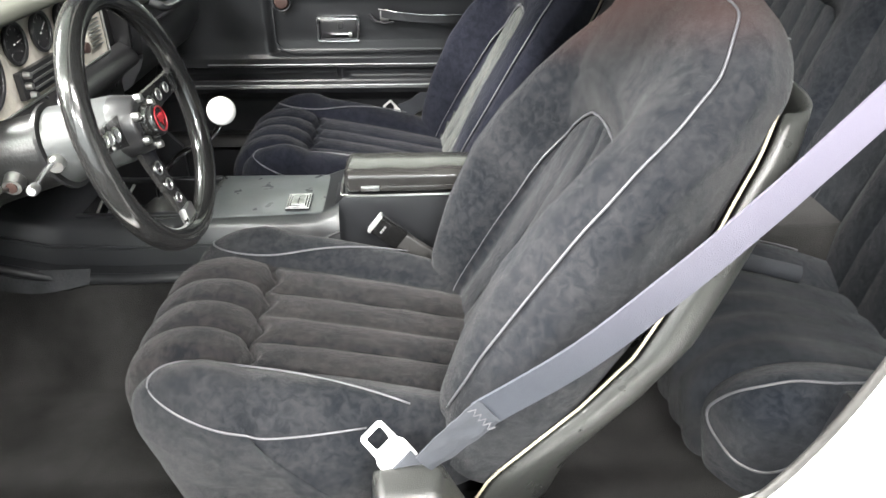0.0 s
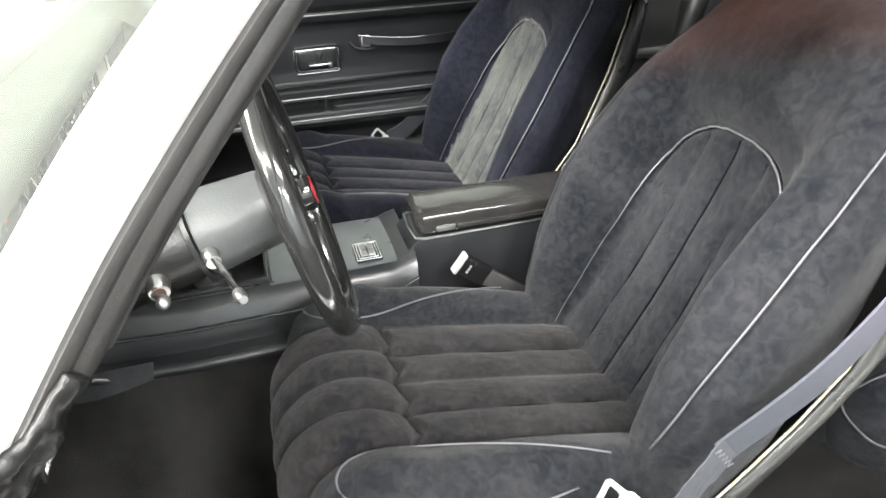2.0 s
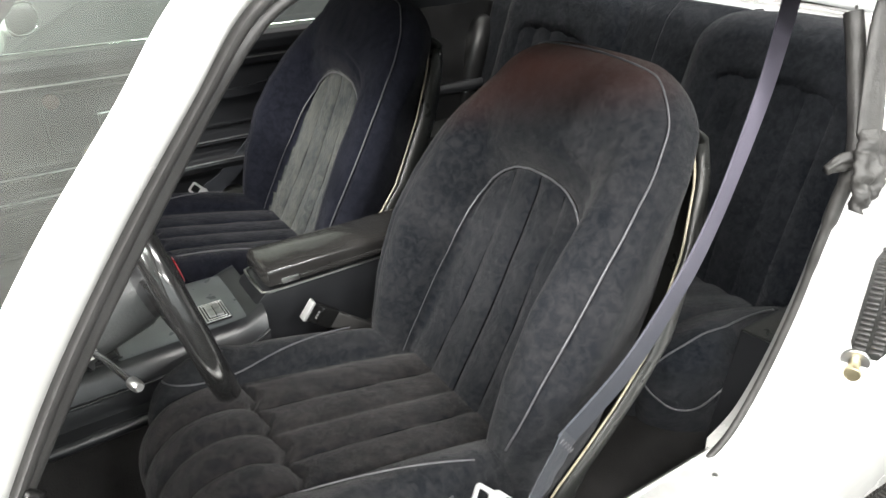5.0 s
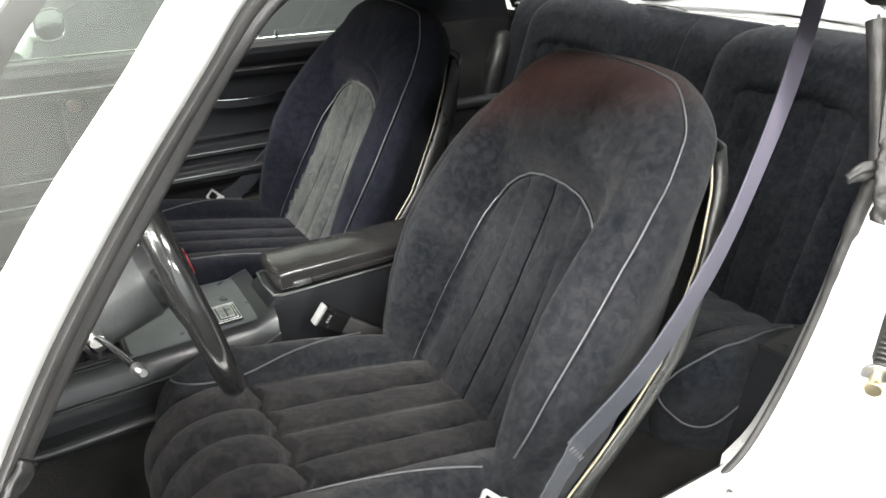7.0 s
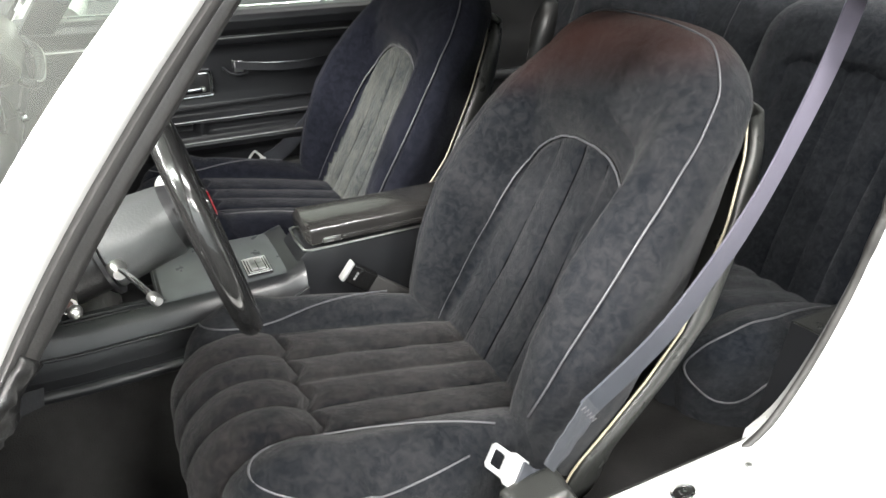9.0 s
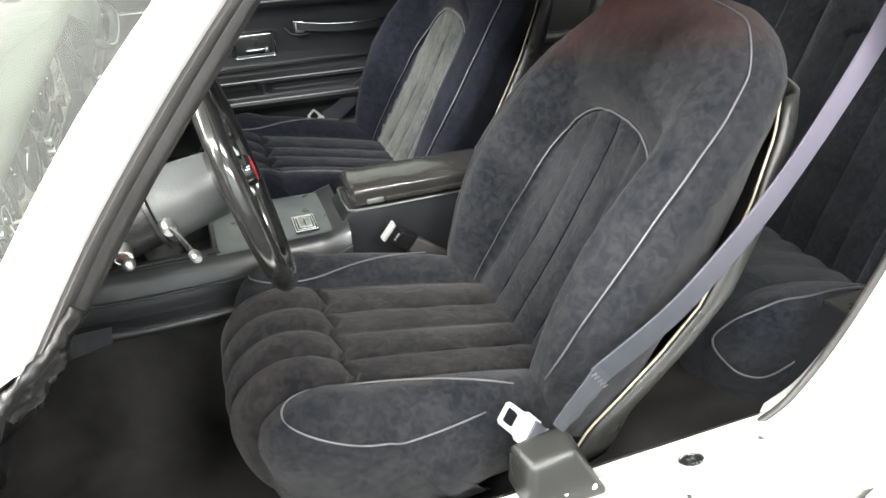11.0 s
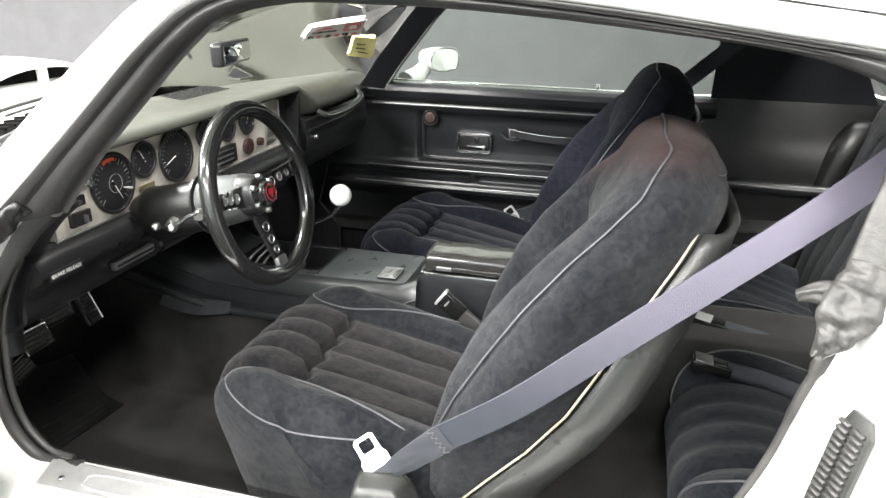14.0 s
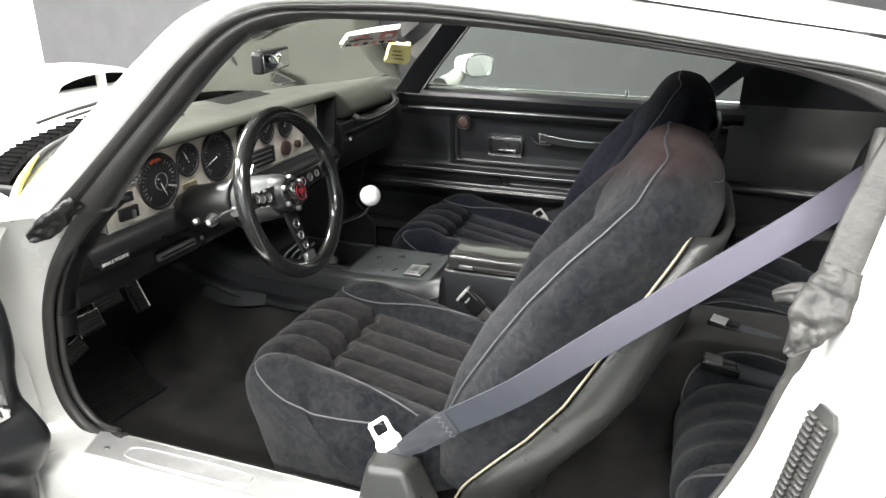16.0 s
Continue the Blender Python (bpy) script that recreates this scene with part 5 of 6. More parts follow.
def dial_text(text, y, z, size, parent, x, material=SILVERPRINT, turn=0):
    cu = bpy.data.curves.new("writing", "FONT")
    cu.body, cu.size, cu.align_x, cu.align_y = text, size, "CENTER", "CENTER"
    cu.extrude = 0.0002
    tmp = bpy.data.objects.new("writing", cu)
    scene.collection.objects.link(tmp)
    bpy.context.view_layer.update()
    me = bpy.data.meshes.new_from_object(tmp.evaluated_get(bpy.context.evaluated_depsgraph_get()))
    bpy.data.objects.remove(tmp)
    m = Matrix.Translation((x, y, z)) @ Matrix(((0, 0, 1, 0), (1, 0, 0, 0), (0, 1, 0, 0), (0, 0, 0, 1))) @ Matrix.Rotation(radians(turn), 4, "Z")
    me.transform(m)
    return put("writing", me, material, parent, "", False)


def gauge(y, z, r, big, needle):
    g = disc("gauge_face", y, z, r, 0.004, DIAL, dash, FX, "round black gauge")
    part("gauge_bezel", tube_bm([(FX + 0.004, y + (r + 0.001) * math.cos(a), z + (r + 0.001) * math.sin(a)) for a in (2 * math.pi * i / 40 for i in range(40))], 0.0035, 8, closed=True), PLASTIC, g)
    n = 25 if big else 9
    for i in range(n):
        a = radians(225 - 270 * i / (n - 1))
        l = 0.010 if i % 3 == 0 else 0.006
        p0, p1 = (r - 0.006), (r - 0.006 - l * r / 0.052)
        part("tick", tube_bm([(FX + 0.0026, y + p0 * math.cos(a), z + p0 * math.sin(a)), (FX + 0.0026, y + p1 * math.cos(a), z + p1 * math.sin(a))], 0.0006, 4), SILVERPRINT, g)
    a = radians(needle)
    part("needle", tube_bm([(FX + 0.0045, y - 0.006 * math.cos(a), z - 0.006 * math.sin(a)), (FX + 0.0045, y + r * 0.72 * math.cos(a), z + r * 0.72 * math.sin(a))], [0.0013, 0.0005], 5), PAPER, g)
    disc("needle_hub", y, z, 0.005 if big else 0.003, 0.006, PLASTIC, g, FX + 0.002)
    return g


tach = gauge(-0.475, 0.876, 0.052, True, -62)
for i in range(5):
    a = radians(112 - 8.5 * i)
    p = [(FX + 0.0028, -0.475 + q * math.cos(a + da), 0.876 + q * math.sin(a + da)) for q, da in ((0.046, -0.07), (0.046, 0.07), (0.040, 0.07), (0.040, -0.07))]
    part("red_zone", extrude_bm(p, (0.0006, 0, 0)), ORANGE, tach)
part("inner_ring", tube_bm([(FX + 0.0026, -0.468 + 0.017 * math.cos(a), 0.874 + 0.017 * math.sin(a)) for a in (2 * math.pi * i / 28 for i in range(28))], 0.0006, 4, closed=True), SILVERPRINT, tach)
part("trip_knob", tube_bm([(FX + 0.003, -0.45, 0.862), (FX + 0.012, -0.438, 0.858)], [0.0018, 0.003], 8), STEEL, tach)
gauge(-0.285, 0.886, 0.052, True, 200)
gauge(-0.385, 0.899, 0.031, False, 120)
for y in (-0.174, -0.087, 0.0):
    gauge(y, 0.906, 0.029, False, 60 + 300 * y)
disc("light_switch", -0.547, 0.897, 0.015, 0.006, STEEL, dash, FX, "round chrome light switch")
disc("switch_knob", -0.547, 0.897, 0.009, 0.018, CHROME, dash, FX + 0.004)
part("rocker_switch", box_bm((0.008, 0.022, 0.018), (FX + 0.003, -0.562, 0.868), 0.002), PLASTIC, dash)
part("wiper_switch", box_bm((0.008, 0.046, 0.024), (FX + 0.003, -0.566, 0.838), 0.002), PLASTIC, dash, "black wiper switch")
part("switch_lever", box_bm((0.010, 0.005, 0.014), (FX + 0.009, -0.560, 0.836), 0.0015), STEEL, dash)
part("side_vent", box_bm((0.008, 0.05, 0.020), (FX + 0.002, -0.59, 0.905), 0.002), PLASTIC, dash)
part("panel_badge", box_bm((0.004, 0.045, 0.011), (FX + 0.001, -0.385, 0.845), 0.001), BRASS, dash)
radio = part("radio", box_bm((0.010, 0.135, 0.042), (FX + 0.003, -0.130, 0.845), 0.002), PLASTIC, dash, "black radio")
for i in range(3):
    part("radio_bar", box_bm((0.003, 0.085, 0.004), (FX + 0.0085, -0.120, 0.857 - 0.012 * i), 0.001), STEEL, radio)
for y in (-0.185, -0.178, -0.183):
    part("radio_knob", cyl_bm(0.006, 0.005, 0.012, Matrix.Translation((FX + 0.012, y, 0.86 - 0.016 * ((y * 1000) % 3))) @ Matrix.Rotation(radians(90), 4, "Y"), 14, 0.001), STEEL, radio)
disc("clock_knob", -0.002, 0.845, 0.019, 0.010, BROWN, dash, FX, "round brown knob")
disc("lighter", 0.055, 0.845, 0.010, 0.012, BROWN, dash, FX)
for i in range(7):
    part("vent_bar", box_bm((0.004, 0.05, 0.003), (FX + 0.001, 0.118, 0.835 + 0.008 * i), 0.0008), STEEL, dash)
part("pod_wall", extrude_bm([(-0.63, 0.235, 0.945), (-0.72, 0.235, 0.945), (-0.72, 0.235, 0.78), (-0.640, 0.235, 0.80)], (0, 0.014, 0), 0.003), PLASTIC, dash)
part("pod_inner", box_bm((0.01, 0.085, 0.13), (FX - 0.02, 0.20, 0.875), 0.002), PLASTIC, dash)
# lower dash
sheet("lower_dash", [[(FX - 0.006, y, 0.815), (-0.640, y, 0.800), (-0.630, y, 0.775), (-0.655, y, 0.755), (-0.675, y, 0.735), (-0.685, y, 0.690), (-0.76, y, 0.665), (-0.95, y, 0.66)] for y in (-0.69, -0.3, 0.12, 0.24)], 48, PLASTIC, dash, "black lower dash panel")
sheet("glovebox_panel", [[(-0.640, y, 0.878), (-0.622, y, 0.860), (-0.618, y, 0.80), (-0.640, y, 0.745), (-0.70, y, 0.700), (-0.95, y, 0.66)] for y in (0.24, 0.45, 0.70)], 40, VINYL, dash, "black glovebox door")
part("glovebox_lip", tube_bm([(-0.612, 0.25, 0.838), (-0.612, 0.47, 0.838), (-0.63, 0.68, 0.838)], 0.004), VINYL, dash)
part("glovebox_lock", cyl_bm(0.010, 0.008, 0.012, Matrix.Translation((-0.610, 0.285, 0.815)) @ Matrix.Rotation(radians(90), 4, "Y"), 16, 0.001), CHROME, dash)
gh = smooth_line([(-0.600, 0.285, 0.885), (-0.575, 0.30, 0.872), (-0.570, 0.42, 0.872), (-0.575, 0.54, 0.886), (-0.598, 0.575, 0.905)], 30)
part("grab_handle", tube_bm(gh, 0.010, 12), VINYL, dash, "black padded grab handle")
part("grab_handle_trim", tube_bm([p + Vector((0.009, 0, 0.003)) for p in gh[3:-3]], 0.002, 6), STEEL, dash)
part("brake_label", box_bm((0.003, 0.070, 0.016), (-0.6285, -0.643, 0.775), 0.0008), PLASTIC, dash)
dial_text("BRAKE RELEASE", -0.643, 0.775, 0.0092, dash, -0.6263, PAPER)
part("brake_release", box_bm((0.012, 0.115, 0.016), (-0.668, -0.438, 0.719), 0.003), STEEL, dash, "bright brake release pull")
part("release_groove", box_bm((0.003, 0.105, 0.004), (-0.6615, -0.438, 0.719), 0.001), PLASTIC, dash)
disc("dash_bolt", -0.345, 0.712, 0.005, 0.008, STEEL, dash, -0.678)
# defroster slots and speaker holes in the dash top
for i in range(9):
    for j in range(16):
        x, y = -0.905 + 0.014 * i, 0.03 + 0.013 * j
        part("speaker_slot", box_bm((0.006, 0.0085, 0.0015), (x, y - 0.07 * (i / 8), 0.9505 + 0.006 * i / 8), 0, 1), PLASTIC, dash)
part("defrost_slot", box_bm((0.028, 0.125, 0.003), (-0.893, 0.425, 0.9495), 0.001), PLASTIC, dash)
part("defrost_rim", tube_bm([(-0.909, 0.36, 0.951), (-0.909, 0.49, 0.951), (-0.877, 0.49, 0.952), (-0.877, 0.36, 0.952)], 0.003, 6, closed=True), DASHTOP, dash)
part("dash_tab", box_bm((0.03, 0.012, 0.004), (-0.80, -0.22, 0.958), 0.001), PLASTIC, dash)
# hanging insulation flap below the dash
sheet("hanging_flap", [[(-0.652, -0.152, 0.497), (-0.74, -0.155, 0.497), (-0.836, -0.16, 0.495)], [(-0.658, -0.160, 0.468), (-0.75, -0.172, 0.458), (-0.836, -0.176, 0.477)]], 12, FELT, dash, "grey insulation flap", thick=0.002)

# ---- steering wheel ----
WC, WN = Vector((-0.3925, -0.4097, 0.8595)), Vector((0.974, -0.02, 0.2266)).normalized()
whl = thing("steering_wheel", WC, "black three-spoke steering wheel with a thick glossy rim", "steering wheel")
side_ = Vector((0, 0, 1)).cross(WN).normalized()
up_ = WN.cross(side_)
WM = Matrix((side_, up_, WN)).transposed().to_4x4()
WM.translation = WC
R0 = 0.1525
ring = [WM @ Vector((R0 * math.cos(a), R0 * math.sin(a), 0)) for a in (2 * math.pi * i / 72 for i in range(72))]
part("rim", tube_bm(ring, 0.0150, 16, closed=True), RIM, whl, "thick glossy black rim")
for ang in (8, 172, 270):
    a = radians(ang)
    d, e = Vector((math.cos(a), math.sin(a), 0)), Vector((-math.sin(a), math.cos(a), 0))
    prof = [(0.028, 0.020, -0.022), (0.05, 0.018, -0.020), (0.09, 0.015, -0.014), (0.125, 0.014, -0.006), (0.146, 0.016, 0.0)]
    bm = bmesh.new()
    rings = []
    for r, w, z in prof:
        rings.append([bm.verts.new(WM @ (d * r + e * sx * w + Vector((0, 0, z + sz)))) for sx, sz in ((-1, 0.0035), (1, 0.0035), (1, -0.0035), (-1, -0.0035))])
    for p, q in zip(rings, rings[1:]):
        for i in range(4):
            bm.faces.new((p[i], p[(i + 1) % 4], q[(i + 1) % 4], q[i]))
    bm.faces.new(rings[0][::-1])
    bm.faces.new(rings[-1])
    bmesh.ops.recalc_face_normals(bm, faces=bm.faces)
    sp = part("spoke", bm, GLOSSBLACK, whl, "black metal spoke with round holes", False)
    for r, w, z in ((0.062, 0.0085, -0.0145), (0.086, 0.0075, -0.0105), (0.107, 0.0065, -0.006)):
        part("spoke_hole", cyl_bm(w, w, 0.0012, WM @ Matrix.Translation(d * r + Vector((0, 0, z - 0.0005))), 20), GREY if ang != 270 else PLASTIC, sp)
        part("hole_rim", tube_bm([WM @ (d * r + Vector((w * math.cos(b), w * math.sin(b), z + 0.0005))) for b in (2 * math.pi * i / 20 for i in range(20))], 0.0012, 5, closed=True), STEEL, sp)
    part("spoke_clamp", box_bm((0.034, 0.030, 0.012), (0, 0, 0), 0.004, turn=WM @ Matrix.Rotation(a, 4, "Z") @ Matrix.Translation((0.137, 0, -0.004))), GLOSSBLACK if ang != 270 else STEEL, sp)
part("hub", cyl_bm(0.042, 0.034, 0.035, WM @ Matrix.Translation((0, 0, -0.018)), 32, 0.004), PLASTIC, whl)
for i in range(6):
    a = 2 * math.pi * (i + 0.5) / 6
    part("hub_bolt", cyl_bm(0.006, 0.005, 0.008, WM @ Matrix.Translation((0.031 * math.cos(a), 0.031 * math.sin(a), 0.002)), 12, 0.001), STEEL, whl)
cap = part("horn_cap", cyl_bm(0.023, 0.020, 0.018, WM @ Matrix.Translation((0, 0, 0.008)), 32, 0.003), GLOSSBLACK, whl, "black horn cap with a red emblem")
part("emblem", extrude_bm([WM @ Vector((x * 0.75, y * 0.75, 0.0175)) for x, y in ((-0.011, 0.009), (-0.006, 0.002), (-0.004, 0.010), (0, 0.004), (0.004, 0.010), (0.006, 0.002), (0.011, 0.009), (0.009, -0.004), (0.004, -0.003), (0, -0.012), (-0.004, -0.003), (-0.009, -0.004))], WN * 0.001), RED, cap)
part("cap_ring", tube_bm([WM @ Vector((0.0155 * math.cos(a), 0.0155 * math.sin(a), 0.0175)) for a in (2 * math.pi * i / 28 for i in range(28))], 0.0008, 5, closed=True), RED, cap)

col = thing("steering_column", (-0.55, -0.41, 0.80), "grey and black steering column with chrome stalks", "steering column")
CA = Vector((0.968, -0.01, 0.25)).normalized()
cpt = lambda t, r=0: WC - CA * t
part("collar", tube_bm([cpt(0.028), cpt(0.035), cpt(0.10), cpt(0.112), cpt(0.114)], [0.038, 0.043, 0.048, 0.050, 0.048], 28), COLGREY, col, "light grey column collar")
part("collar_seam", tube_bm([cpt(0.114), cpt(0.119)], 0.0565, 28), PLASTIC, col)
part("column_shroud", tube_bm([cpt(0.117), cpt(0.125), cpt(0.20), cpt(0.235), cpt(0.245), cpt(0.30)], [0.044, 0.047, 0.050, 0.053, 0.043, 0.040], 28), DARKVINYL, col, "black column shroud")
part("column_lower", tube_bm([cpt(0.29), cpt(0.52)], [0.040, 0.036], 20), PLASTIC, col)
part("ignition_lock", tube_bm([cpt(0.175) + Vector((0.01, -0.045, -0.012)), cpt(0.175) + Vector((0.012, -0.062, -0.016))], [0.013, 0.011], 16), STEEL, col, "chrome ignition lock")
part("key_slot", tube_bm([cpt(0.175) + Vector((0.012, -0.062, -0.016)), cpt(0.175) + Vector((0.012, -0.064, -0.016))], 0.007, 12), BROWN, col)
K = Vector((-0.462, -0.58, 0.845))
B = cpt(0.105) + Vector((0, -0.048, -0.006))
part("stalk_boot", tube_bm([B, B + Vector((0.004, -0.014, -0.002))], [0.011, 0.008], 14), STEEL, col)
part("turn_stalk", tube_bm(smooth_line([B, B.lerp(K, 0.4) + Vector((0, 0, 0.004)), K], 12), 0.0035, 10), CHROME, col, "chrome turn signal stalk")
part("stalk_knob", tube_bm([K + (B - K).normalized() * d for d in (0.012, 0.009, 0.0, -0.006, -0.009)], [0.0035, 0.0058, 0.0062, 0.0058, 0.004], 14), STEEL, col)
K2, B2 = Vector((-0.538, -0.524, 0.820)), cpt(0.175) + Vector((0, -0.045, -0.025))
part("tilt_lever", tube_bm([B2, K2], 0.003, 8), PLASTIC, col)
part("tilt_knob", tube_bm([K2 + Vector((0, d, 0)) for d in (0.008, 0.004, -0.004, -0.008)], [0.003, 0.007, 0.007, 0.003], 12), STEEL, col)
part("hazard_knob", tube_bm([cpt(0.125) + Vector((0, 0.035, 0.04)), cpt(0.125) + Vector((0, 0.052, 0.062))], [0.004, 0.006], 10), CHROME, col)

sh_ = thing("gear_shifter", (-0.50, -0.03, 0.51), "white ball gear knob on a chrome lever with a rubber boot", "gear shifter")
bm = bmesh.new()
bmesh.ops.create_uvsphere(bm, u_segments=40, v_segments=24, radius=0.0255)
bmesh.ops.translate(bm, vec=(-0.398, -0.049, 0.754), verts=bm.verts)
part("knob", bm, IVORY, sh_, "white ball knob")
part("lever", tube_bm(smooth_line([(-0.402, -0.048, 0.734), (-0.43, -0.04, 0.70), (-0.50, -0.03, 0.66), (-0.545, -0.025, 0.60), (-0.55, -0.02, 0.55)], 20), 0.0055, 10), CHROME, sh_)
part("boot", tube_bm([(-0.552, -0.02, 0.512), (-0.551, -0.02, 0.53), (-0.55, -0.022, 0.545), (-0.549, -0.022, 0.555), (-0.548, -0.024, 0.575)], [0.055, 0.045, 0.032, 0.034, 0.012], 20), RUBBER, sh_)

# ---- pedals ----
def pedal(name, label, centre, w, h, tilt, lean=0.0, ridges=5, up=0.22):
    th = thing(name, centre, label, "pedal", "pedals")
    M = Matrix.Translation(centre) @ Matrix.Rotation(radians(tilt), 4, "Y") @ Matrix.Rotation(radians(lean), 4, "X")
    part("pad", box_bm((0.012, w, h), (0, 0, 0), 0.004, 3, turn=M), PEDALRUBBER, th, "black ribbed rubber pad")
    loop = [M @ Vector((0.007, sx * (w / 2 - 0.003), sz * (h / 2 - 0.003))) for sx, sz in ((-1, -1), (1, -1), (1, 1), (-1, 1))]
    part("trim", tube_bm(loop, 0.0028, 6, closed=True), CHROME, th, "bright metal trim")
    for i in range(ridges):
        part("ridge", box_bm((0.004, w * 0.8, 0.003), (0, 0, 0), 0.001, 1, turn=M @ Matrix.Translation((0.007, 0, h * (-0.36 + 0.72 * i / (ridges - 1))))), RUBBER, th)
    top = Vector(centre) + Vector((-0.03, 0.0, 0.0))
    part("arm", tube_bm([top, top + Vector((-0.02, 0.01, 0.06)), top + Vector((0.03, 0.03, up))], 0.007, 8), PLASTIC, th)


pedal("brake_pedal", "rubber brake pedal with bright trim", (-0.972, -0.358, 0.522), 0.088, 0.052, -22)
pedal("clutch_pedal", "rubber clutch pedal with bright trim", (-0.932, -0.457, 0.511), 0.074, 0.050, -25)
pedal("gas_pedal", "tall rubber accelerator pedal with bright trim", (-0.982, -0.253, 0.494), 0.042, 0.100, -25, ridges=9, up=0.15)
pedal("parking_brake_pedal", "small worn parking brake pedal", (-0.925, -0.512, 0.470), 0.060, 0.040, -30, 12)

# ---- passenger door ----
pd = thing("passenger_door", (-0.2, 0.75, 0.30), "black vinyl passenger door panel with chrome handle and pull strap", "car door")
DPY = [(0.918, 0.745), (0.914, 0.715), (0.905, 0.700), (0.890, 0.695), (0.868, 0.702), (0.856, 0.716), (0.851, 0.722), (0.842, 0.718), (0.82, 0.728), (0.70, 0.735), (0.662, 0.732), (0.650, 0.728), (0.642, 0.716), (0.636, 0.705), (0.633, 0.700), (0.600, 0.703), (0.592, 0.700), (0.586, 0.692), (0.576, 0.688), (0.562, 0.695), (0.545, 0.715), (0.53, 0.730), (0.40, 0.738), (0.26, 0.735)]


REC = (-0.435, 0.50, 0.665, 0.818)


def door_fn(u, v):
    x = -0.84 + 1.32 * u
    k = v * (len(DPY) - 1)
    i = min(int(k), len(DPY) - 2)
    f = k - i
    z = DPY[i][0] * (1 - f) + DPY[i + 1][0] * f
    y = DPY[i][1] * (1 - f) + DPY[i + 1][1] * f
    if x > -0.5 and 0.64 < z < 0.85:
        m = sstep(REC[0] - 0.02, REC[0] + 0.004, x) * sstep(REC[2] - 0.012, REC[2] + 0.004, z) * (1 - sstep(REC[3] - 0.004, REC[3] + 0.012, z))
        y += 0.016 * m
    # map pocket in front of its divider
    if 0.598 < z < 0.634:
        y += 0.035 * (1 - sstep(-0.262, -0.256, x)) * sstep(0.598, 0.603, z) * (1 - sstep(0.628, 0.634, z))
        y += 0.012 * sstep(-0.238, -0.232, x) * sstep(0.598, 0.604, z) * (1 - sstep(0.624, 0.630, z))
    y += 0.0015 * noise.noise(Vector((x * 7, z * 9, 5.5)))
    slope = -0.011 * (x + 0.5)
    return Vector((x, y, z + slope))


part("door_panel", grid_bm(door_fn, 160, 24 * 6), VINYL, pd, "black moulded vinyl door panel")
part("panel_bead", tube_bm([(REC[0] + 0.02, 0.7325, REC[3] - 0.012), (REC[0] + 0.006, 0.7325, REC[3] - 0.03), (REC[0] + 0.006, 0.733, REC[2] + 0.03), (REC[0] + 0.02, 0.733, REC[2] + 0.006), (REC[0] + 0.05, 0.733, REC[2] - 0.001), (0.45, 0.733, REC[2] - 0.004)], 0.003, 8), VINYL, pd)
for z, y, x0, x1 in ((0.846, 0.717, -0.60, 0.45), (0.640, 0.705, -0.62, 0.45), (0.586, 0.689, -0.66, 0.45)):
    part("trim_line", tube_bm([(x0, y, z + 0.001), ((x0 + x1) / 2, y, z - 0.005), (x1, y, z - 0.010)], 0.0022, 6), STEELDK, pd, "thin dull metal line")
hn = part("handle_bezel", box_bm((0.120, 0.010, 0.071), (-0.255, 0.744, 0.7265), 0.012, 4), CHROME, pd, "chrome door handle bezel")
part("handle_recess", box_bm((0.108, 0.006, 0.059), (-0.255, 0.7405, 0.7265), 0.010, 3), PLASTIC, hn)
part("handle_lever", box_bm((0.058, 0.010, 0.009), (-0.250, 0.733, 0.713), 0.003), CHROME, hn)
part("lever_end", box_bm((0.010, 0.012, 0.013), (-0.222, 0.733, 0.712), 0.003), STEEL, hn)
part("lever_knob", box_bm((0.016, 0.006, 0.020), (-0.248, 0.737, 0.735), 0.003), PLASTIC, hn)
disc_m = Matrix.Translation((-0.402, 0.727, 0.803)) @ Matrix.Rotation(radians(90), 4, "X")
part("door_speaker_plug", cyl_bm(0.020, 0.018, 0.010, disc_m, 28, 0.003), BROWN, pd, "round brown plug")
part("plug_ring", tube_bm([(-0.402 + 0.024 * math.cos(a), 0.727, 0.803 + 0.024 * math.sin(a)) for a in (2 * math.pi * i / 28 for i in range(28))], 0.003, 8, closed=True), VINYL, pd)
strap = [(-0.14, 0.722, 0.772), (-0.10, 0.712, 0.766), (-0.02, 0.706, 0.758), (0.07, 0.708, 0.756), (0.155, 0.722, 0.760)]
sl = smooth_line(strap, 30)
part("pull_strap", tube_bm(sl, 0.001, 4), VINYL, pd)
bm = bmesh.new()
rs_ = [[bm.verts.new(p + Vector((0, dy, dz))) for dy, dz in ((-0.003, 0.011), (0.003, 0.011), (0.003, -0.011), (-0.003, -0.011))] for p in sl]
for p, q in zip(rs_, rs_[1:]):
    for i in range(4):
        bm.faces.new((p[i], p[(i + 1) % 4], q[(i + 1) % 4], q[i]))
bm.faces.new(rs_[0][::-1])
bm.faces.new(rs_[-1])
bmesh.ops.recalc_face_normals(bm, faces=bm.faces)
strap_ob = part("strap_band", bm, VINYL, pd, "black pull strap", False)
part("strap_chrome", tube_bm([p + Vector((0, -0.0035, 0.0105)) for p in sl], 0.0016, 6), CHROME, strap_ob)
for x in (-0.125, 0.15):
    part("strap_bracket", box_bm((0.024, 0.010, 0.030), (x, 0.722, 0.765), 0.003), CHROME if x > 0 else STEEL, strap_ob, "chrome strap bracket")
part("strap_cup", tube_bm([(-0.165, 0.730, 0.765), (-0.15, 0.727, 0.748), (-0.125, 0.725, 0.742), (-0.10, 0.727, 0.746)], 0.004, 8), VINYL, pd)
